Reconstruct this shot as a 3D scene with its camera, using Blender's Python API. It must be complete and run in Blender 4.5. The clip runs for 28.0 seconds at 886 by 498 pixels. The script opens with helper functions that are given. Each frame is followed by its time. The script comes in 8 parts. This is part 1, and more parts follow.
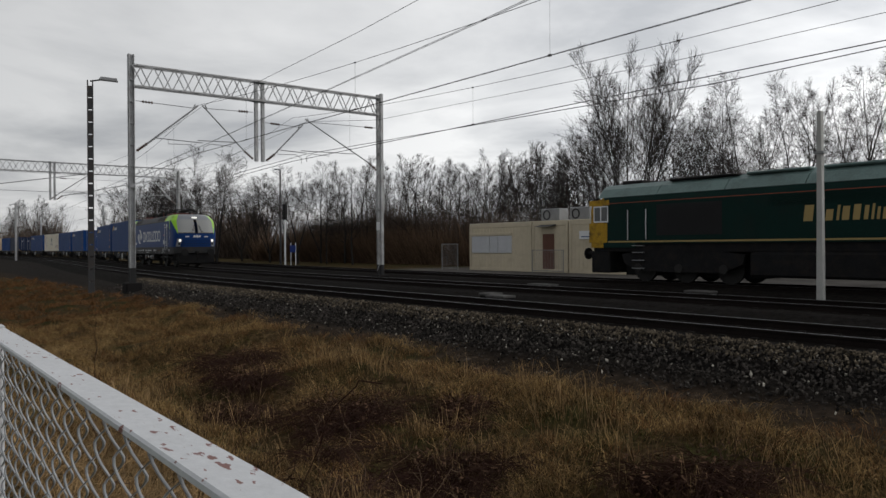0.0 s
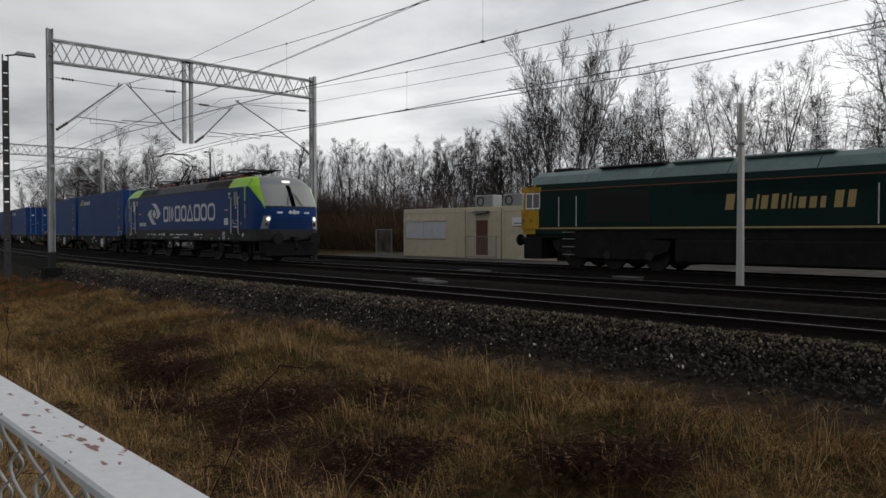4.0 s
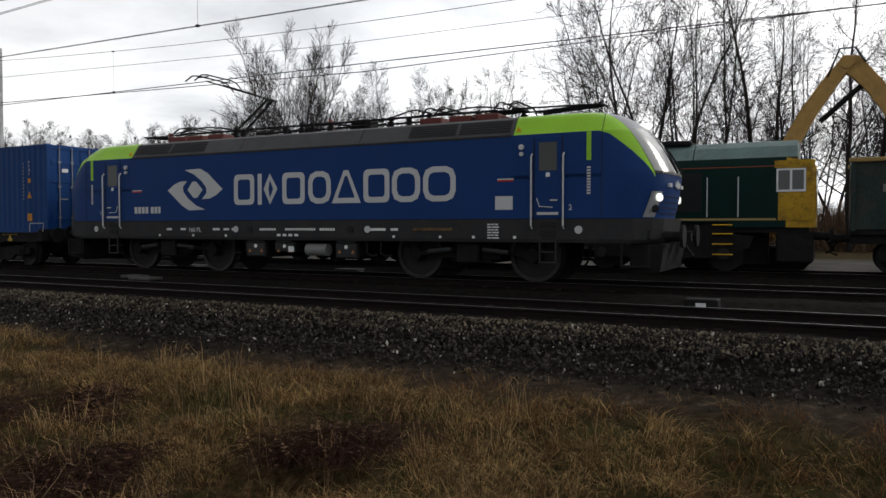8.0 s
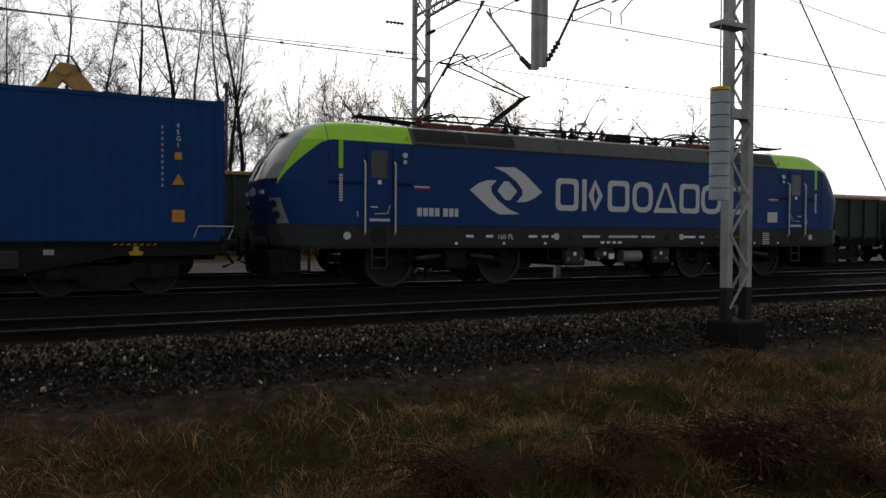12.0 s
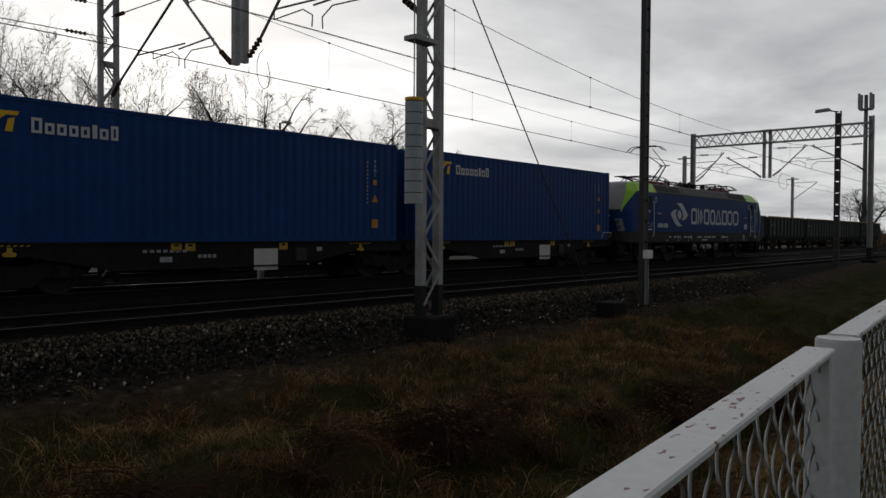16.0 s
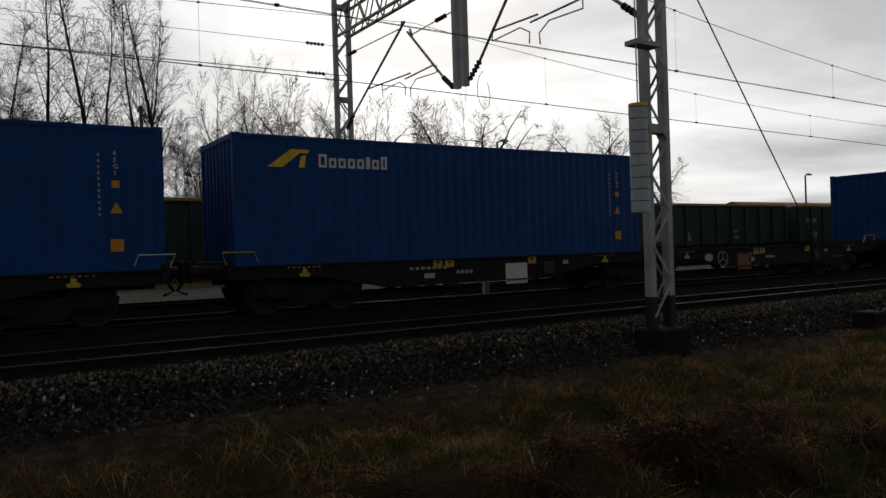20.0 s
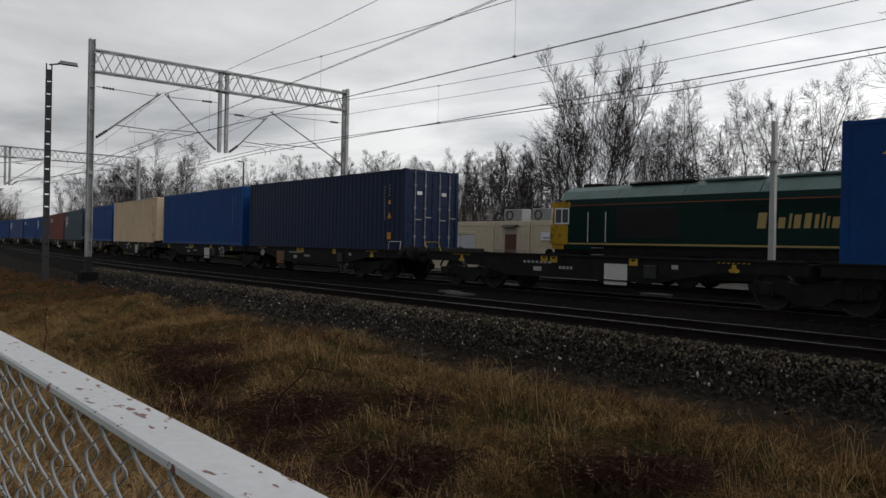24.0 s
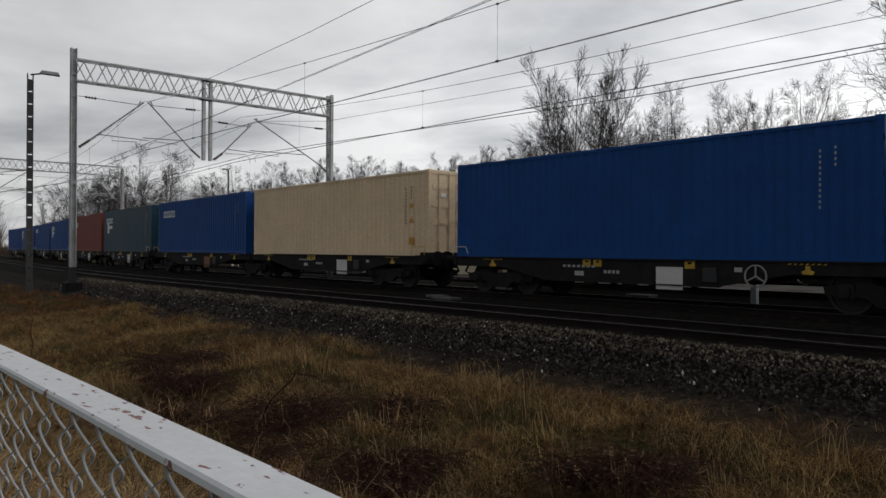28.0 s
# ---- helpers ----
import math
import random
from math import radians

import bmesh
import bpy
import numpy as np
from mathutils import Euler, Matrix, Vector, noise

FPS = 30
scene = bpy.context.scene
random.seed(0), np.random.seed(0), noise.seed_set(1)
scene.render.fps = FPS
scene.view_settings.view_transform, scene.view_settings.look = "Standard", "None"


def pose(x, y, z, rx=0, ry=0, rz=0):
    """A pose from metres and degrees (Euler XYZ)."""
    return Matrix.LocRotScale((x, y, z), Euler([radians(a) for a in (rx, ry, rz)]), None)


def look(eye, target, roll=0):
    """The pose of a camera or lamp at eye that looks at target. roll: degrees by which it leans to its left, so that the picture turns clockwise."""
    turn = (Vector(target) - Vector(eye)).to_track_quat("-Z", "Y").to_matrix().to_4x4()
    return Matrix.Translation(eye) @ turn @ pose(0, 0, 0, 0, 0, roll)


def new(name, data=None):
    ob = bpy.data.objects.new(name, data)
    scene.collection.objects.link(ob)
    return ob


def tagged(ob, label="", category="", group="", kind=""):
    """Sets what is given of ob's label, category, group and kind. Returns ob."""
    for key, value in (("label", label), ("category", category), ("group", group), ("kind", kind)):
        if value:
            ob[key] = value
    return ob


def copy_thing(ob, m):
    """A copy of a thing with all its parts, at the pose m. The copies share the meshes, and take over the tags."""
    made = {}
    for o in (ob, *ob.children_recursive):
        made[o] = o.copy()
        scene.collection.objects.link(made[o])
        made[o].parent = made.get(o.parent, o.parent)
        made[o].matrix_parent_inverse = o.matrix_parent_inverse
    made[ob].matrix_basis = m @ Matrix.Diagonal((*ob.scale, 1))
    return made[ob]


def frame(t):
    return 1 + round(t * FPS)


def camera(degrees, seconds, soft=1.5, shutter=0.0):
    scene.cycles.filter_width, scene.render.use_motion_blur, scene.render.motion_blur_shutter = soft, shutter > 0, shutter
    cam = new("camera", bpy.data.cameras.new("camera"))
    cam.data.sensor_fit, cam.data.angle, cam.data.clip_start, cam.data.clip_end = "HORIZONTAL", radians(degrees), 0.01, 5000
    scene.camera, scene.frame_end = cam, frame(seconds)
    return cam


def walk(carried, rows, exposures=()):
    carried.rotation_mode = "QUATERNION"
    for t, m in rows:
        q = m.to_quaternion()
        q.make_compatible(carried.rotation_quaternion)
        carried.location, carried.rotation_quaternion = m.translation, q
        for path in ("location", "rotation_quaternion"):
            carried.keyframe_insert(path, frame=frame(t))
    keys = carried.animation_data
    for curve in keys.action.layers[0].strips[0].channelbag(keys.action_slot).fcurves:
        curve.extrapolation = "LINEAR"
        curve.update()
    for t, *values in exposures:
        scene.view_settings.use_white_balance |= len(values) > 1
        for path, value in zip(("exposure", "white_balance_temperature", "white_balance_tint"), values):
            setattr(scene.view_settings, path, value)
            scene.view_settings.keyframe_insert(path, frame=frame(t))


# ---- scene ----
cam = camera(60.69, 28.0, shutter=0.0)
PATH = [
    (0.0, pose(-0.138, -0.033, 1.361, 89.86, 0.36, 52.68)),
    (0.5, pose(-0.139, -0.036, 1.357, 89.35, 0.27, 52.32)),
    (1.0, pose(-0.149, -0.022, 1.359, 89.30, 0.15, 52.14)),
    (1.5, pose(-0.159, -0.001, 1.366, 89.07, 0.02, 51.75)),
    (2.0, pose(-0.114, -0.016, 1.357, 89.01, -0.11, 51.29)),
    (2.5, pose(-0.107, 0.014, 1.355, 89.09, -0.02, 50.63)),
    (3.0, pose(-0.101, 0.007, 1.353, 89.06, -0.07, 49.97)),
    (3.5, pose(-0.096, 0.028, 1.350, 88.94, -0.03, 48.79)),
    (5.5, pose(-0.092, 0.033, 1.345, 88.71, -0.12, 44.81)),
    (6.0, pose(-0.079, 0.068, 1.347, 88.96, -0.08, 42.98)),
    (6.5, pose(-0.065, 0.049, 1.337, 88.88, -0.05, 40.69)),
    (7.0, pose(-0.065, 0.067, 1.329, 88.32, 0.07, 38.07)),
    (7.5, pose(0.013, 0.044, 1.334, 88.87, 0.05, 33.96)),
    (8.0, pose(0.054, 0.023, 1.329, 88.30, 0.03, 27.31)),
    (8.5, pose(0.056, -0.022, 1.305, 87.16, -0.56, 21.38)),
    (9.0, pose(0.078, -0.002, 1.323, 86.64, -0.73, 16.46)),
    (9.5, pose(0.081, 0.018, 1.323, 87.01, -0.03, 9.93)),
    (10.0, pose(0.080, -0.100, 1.308, 86.72, 0.05, 2.23)),
    (10.5, pose(0.074, -0.031, 1.290, 88.26, 0.42, -4.46)),
    (11.0, pose(0.107, 0.009, 1.316, 89.02, 0.53, -11.06)),
    (11.5, pose(0.127, -0.019, 1.315, 89.83, 0.68, -18.27)),
    (12.0, pose(0.065, 0.020, 1.315, 88.84, -0.30, -27.20)),
    (12.5, pose(0.045, -0.015, 1.325, 89.10, -1.29, -33.63)),
    (14.5, pose(0.058, 0.028, 1.329, 90.41, 0.82, -40.19)),
    (15.0, pose(0.062, 0.028, 1.336, 89.62, -0.13, -42.43)),
    (15.5, pose(0.088, 0.019, 1.355, 89.18, -0.19, -45.41)),
    (16.0, pose(0.111, -0.024, 1.383, 88.78, -0.38, -49.16)),
    (16.5, pose(0.104, -0.031, 1.377, 88.14, -0.21, -53.48)),
    (17.0, pose(0.126, -0.028, 1.356, 88.44, -0.30, -56.40)),
    (17.5, pose(0.113, -0.031, 1.366, 88.60, -0.55, -56.16)),
    (18.0, pose(0.127, -0.023, 1.367, 88.21, -0.57, -56.19)),
    (18.5, pose(0.108, -0.017, 1.358, 88.29, -0.26, -55.37)),
    (19.0, pose(0.107, -0.007, 1.356, 88.70, 0.35, -54.56)),
    (19.5, pose(0.057, 0.017, 1.339, 89.28, 1.86, -46.36)),
    (20.0, pose(-0.007, 0.070, 1.345, 90.12, 1.77, -32.83)),
    (20.5, pose(-0.066, 0.106, 1.345, 89.34, 1.92, -16.86)),
    (21.0, pose(-0.146, 0.036, 1.360, 89.62, 1.91, 1.29)),
    (21.5, pose(-0.178, 0.049, 1.410, 88.82, 1.33, 20.13)),
    (22.0, pose(-0.196, 0.036, 1.428, 90.00, 0.59, 33.51)),
    (22.5, pose(-0.126, 0.013, 1.369, 90.70, 0.37, 42.62)),
    (24.5, pose(0.017, -0.040, 1.322, 89.72, -1.18, 50.17)),
    (25.0, pose(0.040, -0.054, 1.327, 89.70, -0.90, 50.15)),
    (25.5, pose(0.022, -0.047, 1.322, 89.63, -0.84, 50.26)),
    (26.0, pose(0.014, -0.034, 1.315, 89.39, -0.48, 50.45)),
    (26.5, pose(0.018, -0.044, 1.319, 89.47, -0.56, 50.23)),
    (27.0, pose(0.033, -0.056, 1.326, 89.08, -0.52, 49.43)),
    (27.5, pose(0.039, -0.056, 1.327, 89.28, 0.07, 49.10)),
    (28.0, pose(0.054, -0.058, 1.324, 90.11, -0.30, 48.97)),
]
EXPOSURES = [(0, 0.5), (5.5, 0.5), (6.5, 0.55), (7.5, 0.8), (8.2, 0.9), (9, 1.5), (10, 1.98), (10.7, 1.85), (11.3, 1.2), (12, 0.55), (12.5, 0.2), (14.5, -0.35), (19, -0.4), (20, -0.4), (20.5, -0.3), (21, 0.25), (21.4, 0.45), (22, 0.54), (24.5, 0.42), (28, 0.42)]
walk(cam, PATH, EXPOSURES)

# ---------------------------------------------------------------- light
SUN_AZ, SUN_EL = -30.0, 24.0          # degrees: left of the view across the tracks, above the horizon
sun_dir = Vector((-math.sin(radians(SUN_AZ)) * math.cos(radians(SUN_EL)), math.cos(radians(SUN_AZ)) * math.cos(radians(SUN_EL)), math.sin(radians(SUN_EL))))
world = bpy.data.worlds.new("overcast_sky")
scene.world = world
world.use_nodes = True
nt = world.node_tree
nt.nodes.clear()


def wn(kind, **kw):
    n = nt.nodes.new(kind)
    for k, v in kw.items():
        n.inputs[k].default_value = v
    return n


def wmath(op, a, b=None, clamp=False):
    n = nt.nodes.new("ShaderNodeMath")
    n.operation, n.use_clamp = op, clamp
    for i, v in enumerate((a, b)):
        if v is None:
            continue
        if isinstance(v, (int, float)):
            n.inputs[i].default_value = v
        else:
            nt.links.new(v, n.inputs[i])
    return n.outputs[0]


sky = nt.nodes.new("ShaderNodeTexSky")
sky.sky_type, sky.sun_disc = "NISHITA", False
sky.sun_elevation, sky.sun_rotation = radians(SUN_EL), radians(-SUN_AZ)
sky.air_density, sky.dust_density = 1.0, 4.0
coord = nt.nodes.new("ShaderNodeTexCoord")
# clouds drawn on a flat layer overhead, so that they shrink towards the horizon
sep = nt.nodes.new("ShaderNodeSeparateXYZ")
nt.links.new(coord.outputs["Generated"], sep.inputs[0])
up = wmath("MAXIMUM", wmath("ADD", sep.outputs[2], 0.12), 0.03)
flat = nt.nodes.new("ShaderNodeCombineXYZ")
nt.links.new(wmath("DIVIDE", sep.outputs[0], up), flat.inputs[0])
nt.links.new(wmath("DIVIDE", sep.outputs[1], up), flat.inputs[1])
cloud = wn("ShaderNodeTexNoise", Scale=0.75, Detail=7.0, Roughness=0.55, Distortion=0.35)
nt.links.new(flat.outputs[0], cloud.inputs["Vector"])
ramp = nt.nodes.new("ShaderNodeValToRGB")
ramp.color_ramp.elements[0].position, ramp.color_ramp.elements[0].color = 0.35, (0.51, 0.525, 0.55, 1)
ramp.color_ramp.elements[1].position, ramp.color_ramp.elements[1].color = 0.62, (0.94, 0.945, 0.95, 1)
nt.links.new(cloud.outputs["Fac"], ramp.inputs[0])
# the veiled sun brightens the cloud around it
dotp = nt.nodes.new("ShaderNodeVectorMath")
dotp.operation = "DOT_PRODUCT"
dotp.inputs[1].default_value = sun_dir
nt.links.new(coord.outputs["Generated"], dotp.inputs[0])
near = wmath("MAXIMUM", dotp.outputs["Value"], 0.0)
half = wmath("MULTIPLY", wmath("ADD", dotp.outputs["Value"], 1.0), 0.5)
wide = wmath("MULTIPLY", wmath("POWER", half, 2.0), 1.05)
glow = wmath("ADD", wmath("ADD", wide, wmath("MULTIPLY", wmath("POWER", near, 22.0), 1.2)), 0.42)
# the unseen sky overhead is dimmed, so that less light reaches the ground
glow = wmath("MULTIPLY", glow, wmath("SUBTRACT", 1.12, wmath("MULTIPLY", wmath("MAXIMUM", sep.outputs[2], 0.0), 0.75)))
lit = nt.nodes.new("ShaderNodeVectorMath")
lit.operation = "SCALE"
nt.links.new(ramp.outputs[0], lit.inputs[0])
nt.links.new(glow, lit.inputs["Scale"])
bg_sky = wn("ShaderNodeBackground", Strength=0.06)
bg_cloud = wn("ShaderNodeBackground", Strength=0.95)
nt.links.new(sky.outputs[0], bg_sky.inputs[0])
nt.links.new(lit.outputs[0], bg_cloud.inputs[0])
mixs = nt.nodes.new("ShaderNodeMixShader")
mixs.inputs[0].default_value = 0.9
nt.links.new(bg_sky.outputs[0], mixs.inputs[1])
nt.links.new(bg_cloud.outputs[0], mixs.inputs[2])
wout = nt.nodes.new("ShaderNodeOutputWorld")
nt.links.new(mixs.outputs[0], wout.inputs[0])
sun = new("sun", bpy.data.lights.new("sun", "SUN"))
sun.data.energy, sun.data.angle, sun.data.color = 0.5, radians(14), (1.0, 0.96, 0.9)
sun.matrix_basis = look((0, 0, 60), Vector((0, 0, 60)) - sun_dir)


# ---------------------------------------------------------------- materials
MATS = {}


def mat(name, colour, rough=0.6, metal=0.0, var=0.12, scale=3.0, fine=40.0, bump=0.0, dirt=None, dirt_amount=0.0, emit=0.0, per_object=0.0, per_island=0.0, stretch=None, spec=0.3):
    """A painted or natural surface: base colour, broad and fine variation, patches of dirt, and bump."""
    if name in MATS:
        return MATS[name]
    m = bpy.data.materials.new(name)
    m.use_nodes = True
    t = m.node_tree
    b = t.nodes["Principled BSDF"]
    b.inputs["Roughness"].default_value, b.inputs["Metallic"].default_value = rough, metal
    b.inputs["Specular IOR Level"].default_value = spec
    tc = t.nodes.new("ShaderNodeTexCoord")
    vec = tc.outputs["Object"]
    if stretch:
        mp = t.nodes.new("ShaderNodeMapping")
        mp.inputs["Scale"].default_value = stretch
        t.links.new(vec, mp.inputs[0])
        vec = mp.outputs[0]
    n1, n2 = t.nodes.new("ShaderNodeTexNoise"), t.nodes.new("ShaderNodeTexNoise")
    for n, s, d in ((n1, scale, 5.0), (n2, fine, 3.0)):
        n.inputs["Scale"].default_value, n.inputs["Detail"].default_value = s, d
        t.links.new(vec, n.inputs["Vector"])
    add = t.nodes.new("ShaderNodeMath")
    add.operation = "ADD"
    t.links.new(n1.outputs["Fac"], add.inputs[0])
    t.links.new(n2.outputs["Fac"], add.inputs[1])
    rng = t.nodes.new("ShaderNodeMapRange")
    rng.inputs[1].default_value, rng.inputs[2].default_value = 0.6, 1.4
    rng.inputs[3].default_value, rng.inputs[4].default_value = 1 - var * 1.6, 1 + var * 1.6
    t.links.new(add.outputs[0], rng.inputs[0])
    value = rng.outputs[0]
    for amount, kind in ((per_object, 0), (per_island, 1)):
        if amount:
            src = t.nodes.new("ShaderNodeObjectInfo" if kind == 0 else "ShaderNodeNewGeometry")
            r2 = t.nodes.new("ShaderNodeMapRange")
            r2.inputs[3].default_value, r2.inputs[4].default_value = 1 - amount, 1 + amount
            t.links.new(src.outputs["Random" if kind == 0 else "Random Per Island"], r2.inputs[0])
            mu = t.nodes.new("ShaderNodeMath")
            mu.operation = "MULTIPLY"
            t.links.new(value, mu.inputs[0])
            t.links.new(r2.outputs[0], mu.inputs[1])
            value = mu.outputs[0]
    sc = t.nodes.new("ShaderNodeVectorMath")
    sc.operation = "SCALE"
    sc.inputs[0].default_value = colour[:3]
    t.links.new(value, sc.inputs["Scale"])
    col = sc.outputs[0]
    if dirt:
        nd = t.nodes.new("ShaderNodeTexNoise")
        nd.inputs["Scale"].default_value, nd.inputs["Detail"].default_value, nd.inputs["Roughness"].default_value = scale * 1.7, 8.0, 0.65
        t.links.new(vec, nd.inputs["Vector"])
        rd = t.nodes.new("ShaderNodeMapRange")
        rd.inputs[1].default_value, rd.inputs[2].default_value, rd.inputs[4].default_value = 0.48, 0.72, dirt_amount
        t.links.new(nd.outputs["Fac"], rd.inputs[0])
        mx = t.nodes.new("ShaderNodeMix")
        mx.data_type = "RGBA"
        t.links.new(rd.outputs[0], mx.inputs[0])
        t.links.new(col, mx.inputs[6])
        mx.inputs[7].default_value = (*dirt[:3], 1)
        col = mx.outputs[2]
    t.links.new(col, b.inputs["Base Color"])
    if bump:
        bp = t.nodes.new("ShaderNodeBump")
        bp.inputs["Strength"].default_value, bp.inputs["Distance"].default_value = bump, 0.02
        t.links.new(add.outputs[0], bp.inputs["Height"])
        t.links.new(bp.outputs[0], b.inputs["Normal"])
    if emit:
        b.inputs["Emission Color"].default_value, b.inputs["Emission Strength"].default_value = (*colour[:3], 1), emit
    MATS[name] = m
    return m


def glass(name, tint, rough=0.05):
    if name not in MATS:
        m = bpy.data.materials.new(name)
        m.use_nodes = True
        b = m.node_tree.nodes["Principled BSDF"]
        b.inputs["Base Color"].default_value = (*tint, 1)
        b.inputs["Roughness"].default_value, b.inputs["Specular IOR Level"].default_value = rough, 0.4
        MATS[name] = m
    return MATS[name]


# ---------------------------------------------------------------- mesh tools
class Shape:
    """Collects vertices and faces of one part."""

    def __init__(self):
        self.v, self.f = [], []

    def add(self, vs, fs):
        k = len(self.v)
        self.v += [tuple(p) for p in vs]
        self.f += [tuple(i + k for i in q) for q in fs]
        return self

    def box(self, x0, x1, y0, y1, z0, z1, bev=0.0):
        if not bev:
            vs = [(x, y, z) for z in (z0, z1) for y in (y0, y1) for x in (x0, x1)]
            return self.add(vs, [(0, 2, 3, 1), (4, 5, 7, 6), (0, 1, 5, 4), (2, 6, 7, 3), (0, 4, 6, 2), (1, 3, 7, 5)])
        b = min(bev, (x1 - x0) / 2.2, (y1 - y0) / 2.2, (z1 - z0) / 2.2)
        ring = lambda d: [(x0 + d, y0), (x1 - d, y0), (x1, y0 + d), (x1, y1 - d), (x1 - d, y1), (x0 + d, y1), (x0, y1 - d), (x0, y0 + d)]
        inner = [(x0 + b, y0 + b), (x1 - b, y0 + b), (x1 - b, y0 + b), (x1 - b, y1 - b), (x1 - b, y1 - b), (x0 + b, y1 - b), (x0 + b, y1 - b), (x0 + b, y0 + b)]
        rows = [(inner, z0), (ring(b), z0 + b), (ring(b), z1 - b), (inner, z1)]
        vs = [(p[0], p[1], z) for r, z in rows for p in r]
        fs = [(8 * i + j, 8 * i + (j + 1) % 8, 8 * i + 8 + (j + 1) % 8, 8 * i + 8 + j) for i in range(3) for j in range(8)]
        fs += [(7, 5, 3, 1), (25, 27, 29, 31)]
        return self.add(vs, fs)

    def tube(self, a, b, r, n=8, r2=None, caps=True):
        a, b = Vector(a), Vector(b)
        d = (b - a)
        if d.length < 1e-6:
            return self
        d.normalize()
        s = d.cross(Vector((0, 0, 1)) if abs(d.z) < 0.9 else Vector((1, 0, 0))).normalized()
        u = s.cross(d)
        r2 = r if r2 is None else r2
        vs = [p + (s * math.cos(2 * math.pi * i / n) + u * math.sin(2 * math.pi * i / n)) * q for p, q in ((a, r), (b, r2)) for i in range(n)]
        fs = [(i, (i + 1) % n, n + (i + 1) % n, n + i) for i in range(n)]
        if caps:
            fs += [tuple(range(n))[::-1], tuple(range(n, 2 * n))]
        return self.add(vs, fs)

    def path(self, pts, r, n=6):
        """One bent tube through all the points."""
        pts = [Vector(p) for p in pts]
        vs = []
        last = None
        for i, p in enumerate(pts):
            d = (pts[min(i + 1, len(pts) - 1)] - pts[max(i - 1, 0)]).normalized()
            if last is None:
                s = d.cross(Vector((0, 0, 1)) if abs(d.z) < 0.9 else Vector((1, 0, 0))).normalized()
            else:
                s = (last - d * last.dot(d)).normalized()
            last = s
            u = s.cross(d)
            vs += [p + (s * math.cos(2 * math.pi * k / n) + u * math.sin(2 * math.pi * k / n)) * r for k in range(n)]
        m = len(pts)
        fs = [(i * n + k, i * n + (k + 1) % n, (i + 1) * n + (k + 1) % n, (i + 1) * n + k) for i in range(m - 1) for k in range(n)]
        fs += [tuple(range(n))[::-1], tuple(range((m - 1) * n, m * n))]
        return self.add(vs, fs)

    def bar(self, a, b, w, h):
        """A square bar between two points: w across level, h upright."""
        a, b = Vector(a), Vector(b)
        d = (b - a).normalized()
        s = d.cross(Vector((0, 0, 1)) if abs(d.z) < 0.95 else Vector((1, 0, 0))).normalized()
        u = s.cross(d)
        vs = [p + s * (i * w / 2) + u * (j * h / 2) for p in (a, b) for i, j in ((-1, -1), (1, -1), (1, 1), (-1, 1))]
        return self.add(vs, [(0, 1, 5, 4), (1, 2, 6, 5), (2, 3, 7, 6), (3, 0, 4, 7), (3, 2, 1, 0), (4, 5, 6, 7)])

    def prism(self, pts, c0, c1, axis="y"):
        """A polygon pushed along an axis. Points are the two other axes in order."""
        n = len(pts)
        put = {"x": lambda p, c: (c, p[0], p[1]), "y": lambda p, c: (p[0], c, p[1]), "z": lambda p, c: (p[0], p[1], c)}[axis]
        vs = [put(p, c0) for p in pts] + [put(p, c1) for p in pts]
        return self.add(vs, [tuple(range(n)), tuple(range(2 * n - 1, n - 1, -1))] + [(i, n + i, n + (i + 1) % n, (i + 1) % n) for i in range(n)])

    def loft(self, rings, cap=True):
        n = len(rings[0])
        vs = [p for r in rings for p in r]
        fs = [(k * n + i, k * n + (i + 1) % n, (k + 1) * n + (i + 1) % n, (k + 1) * n + i) for k in range(len(rings) - 1) for i in range(n)]
        if cap:
            fs += [tuple(range(n))[::-1], tuple(range((len(rings) - 1) * n, len(rings) * n))]
        return self.add(vs, fs)

    def wheel(self, c, r, w, n=24, axis="y"):
        c = Vector(c)
        d = Vector((0, 1, 0)) if axis == "y" else Vector((1, 0, 0))
        return self.tube(c - d * w / 2, c + d * w / 2, r, n)

    def ring(self, c, r, t, n=20, axis="y", w=None):
        """A flat ring of thickness t standing across the axis."""
        c, w = Vector(c), w or t
        pts = []
        for i in range(n):
            a = 2 * math.pi * i / n
            pts.append((math.cos(a), math.sin(a)))
        vs = []
        for rr in (r - t / 2, r + t / 2):
            for o in (-w / 2, w / 2):
                for ca, sa in pts:
                    vs.append(c + (Vector((ca * rr, o, sa * rr)) if axis == "y" else Vector((o, ca * rr, sa * rr))))
        fs = []
        for i in range(n):
            j = (i + 1) % n
            fs += [(i, j, n + j, n + i), (2 * n + i, 3 * n + i, 3 * n + j, 2 * n + j), (i, 2 * n + i, 2 * n + j, j), (n + i, n + j, 3 * n + j, 3 * n + i)]
        return self.add(vs, fs)

    def data(self, name):
        me = bpy.data.meshes.new(name)
        me.from_pydata(self.v, [], self.f)
        bm = bmesh.new()
        bm.from_mesh(me)
        bmesh.ops.recalc_face_normals(bm, faces=bm.faces)
        bm.to_mesh(me)
        bm.free()
        return me


def part(name, shape, material, parent=None, label="", smooth=False, at=None):
    me = shape if isinstance(shape, bpy.types.Mesh) else shape.data(name)
    if not me.materials:
        me.materials.append(material)
    if smooth:
        me.shade_smooth()
    ob = new(name, me)
    ob.parent = parent
    if at is not None:
        ob.matrix_basis = at
    if label:
        ob["label"] = label
    return ob


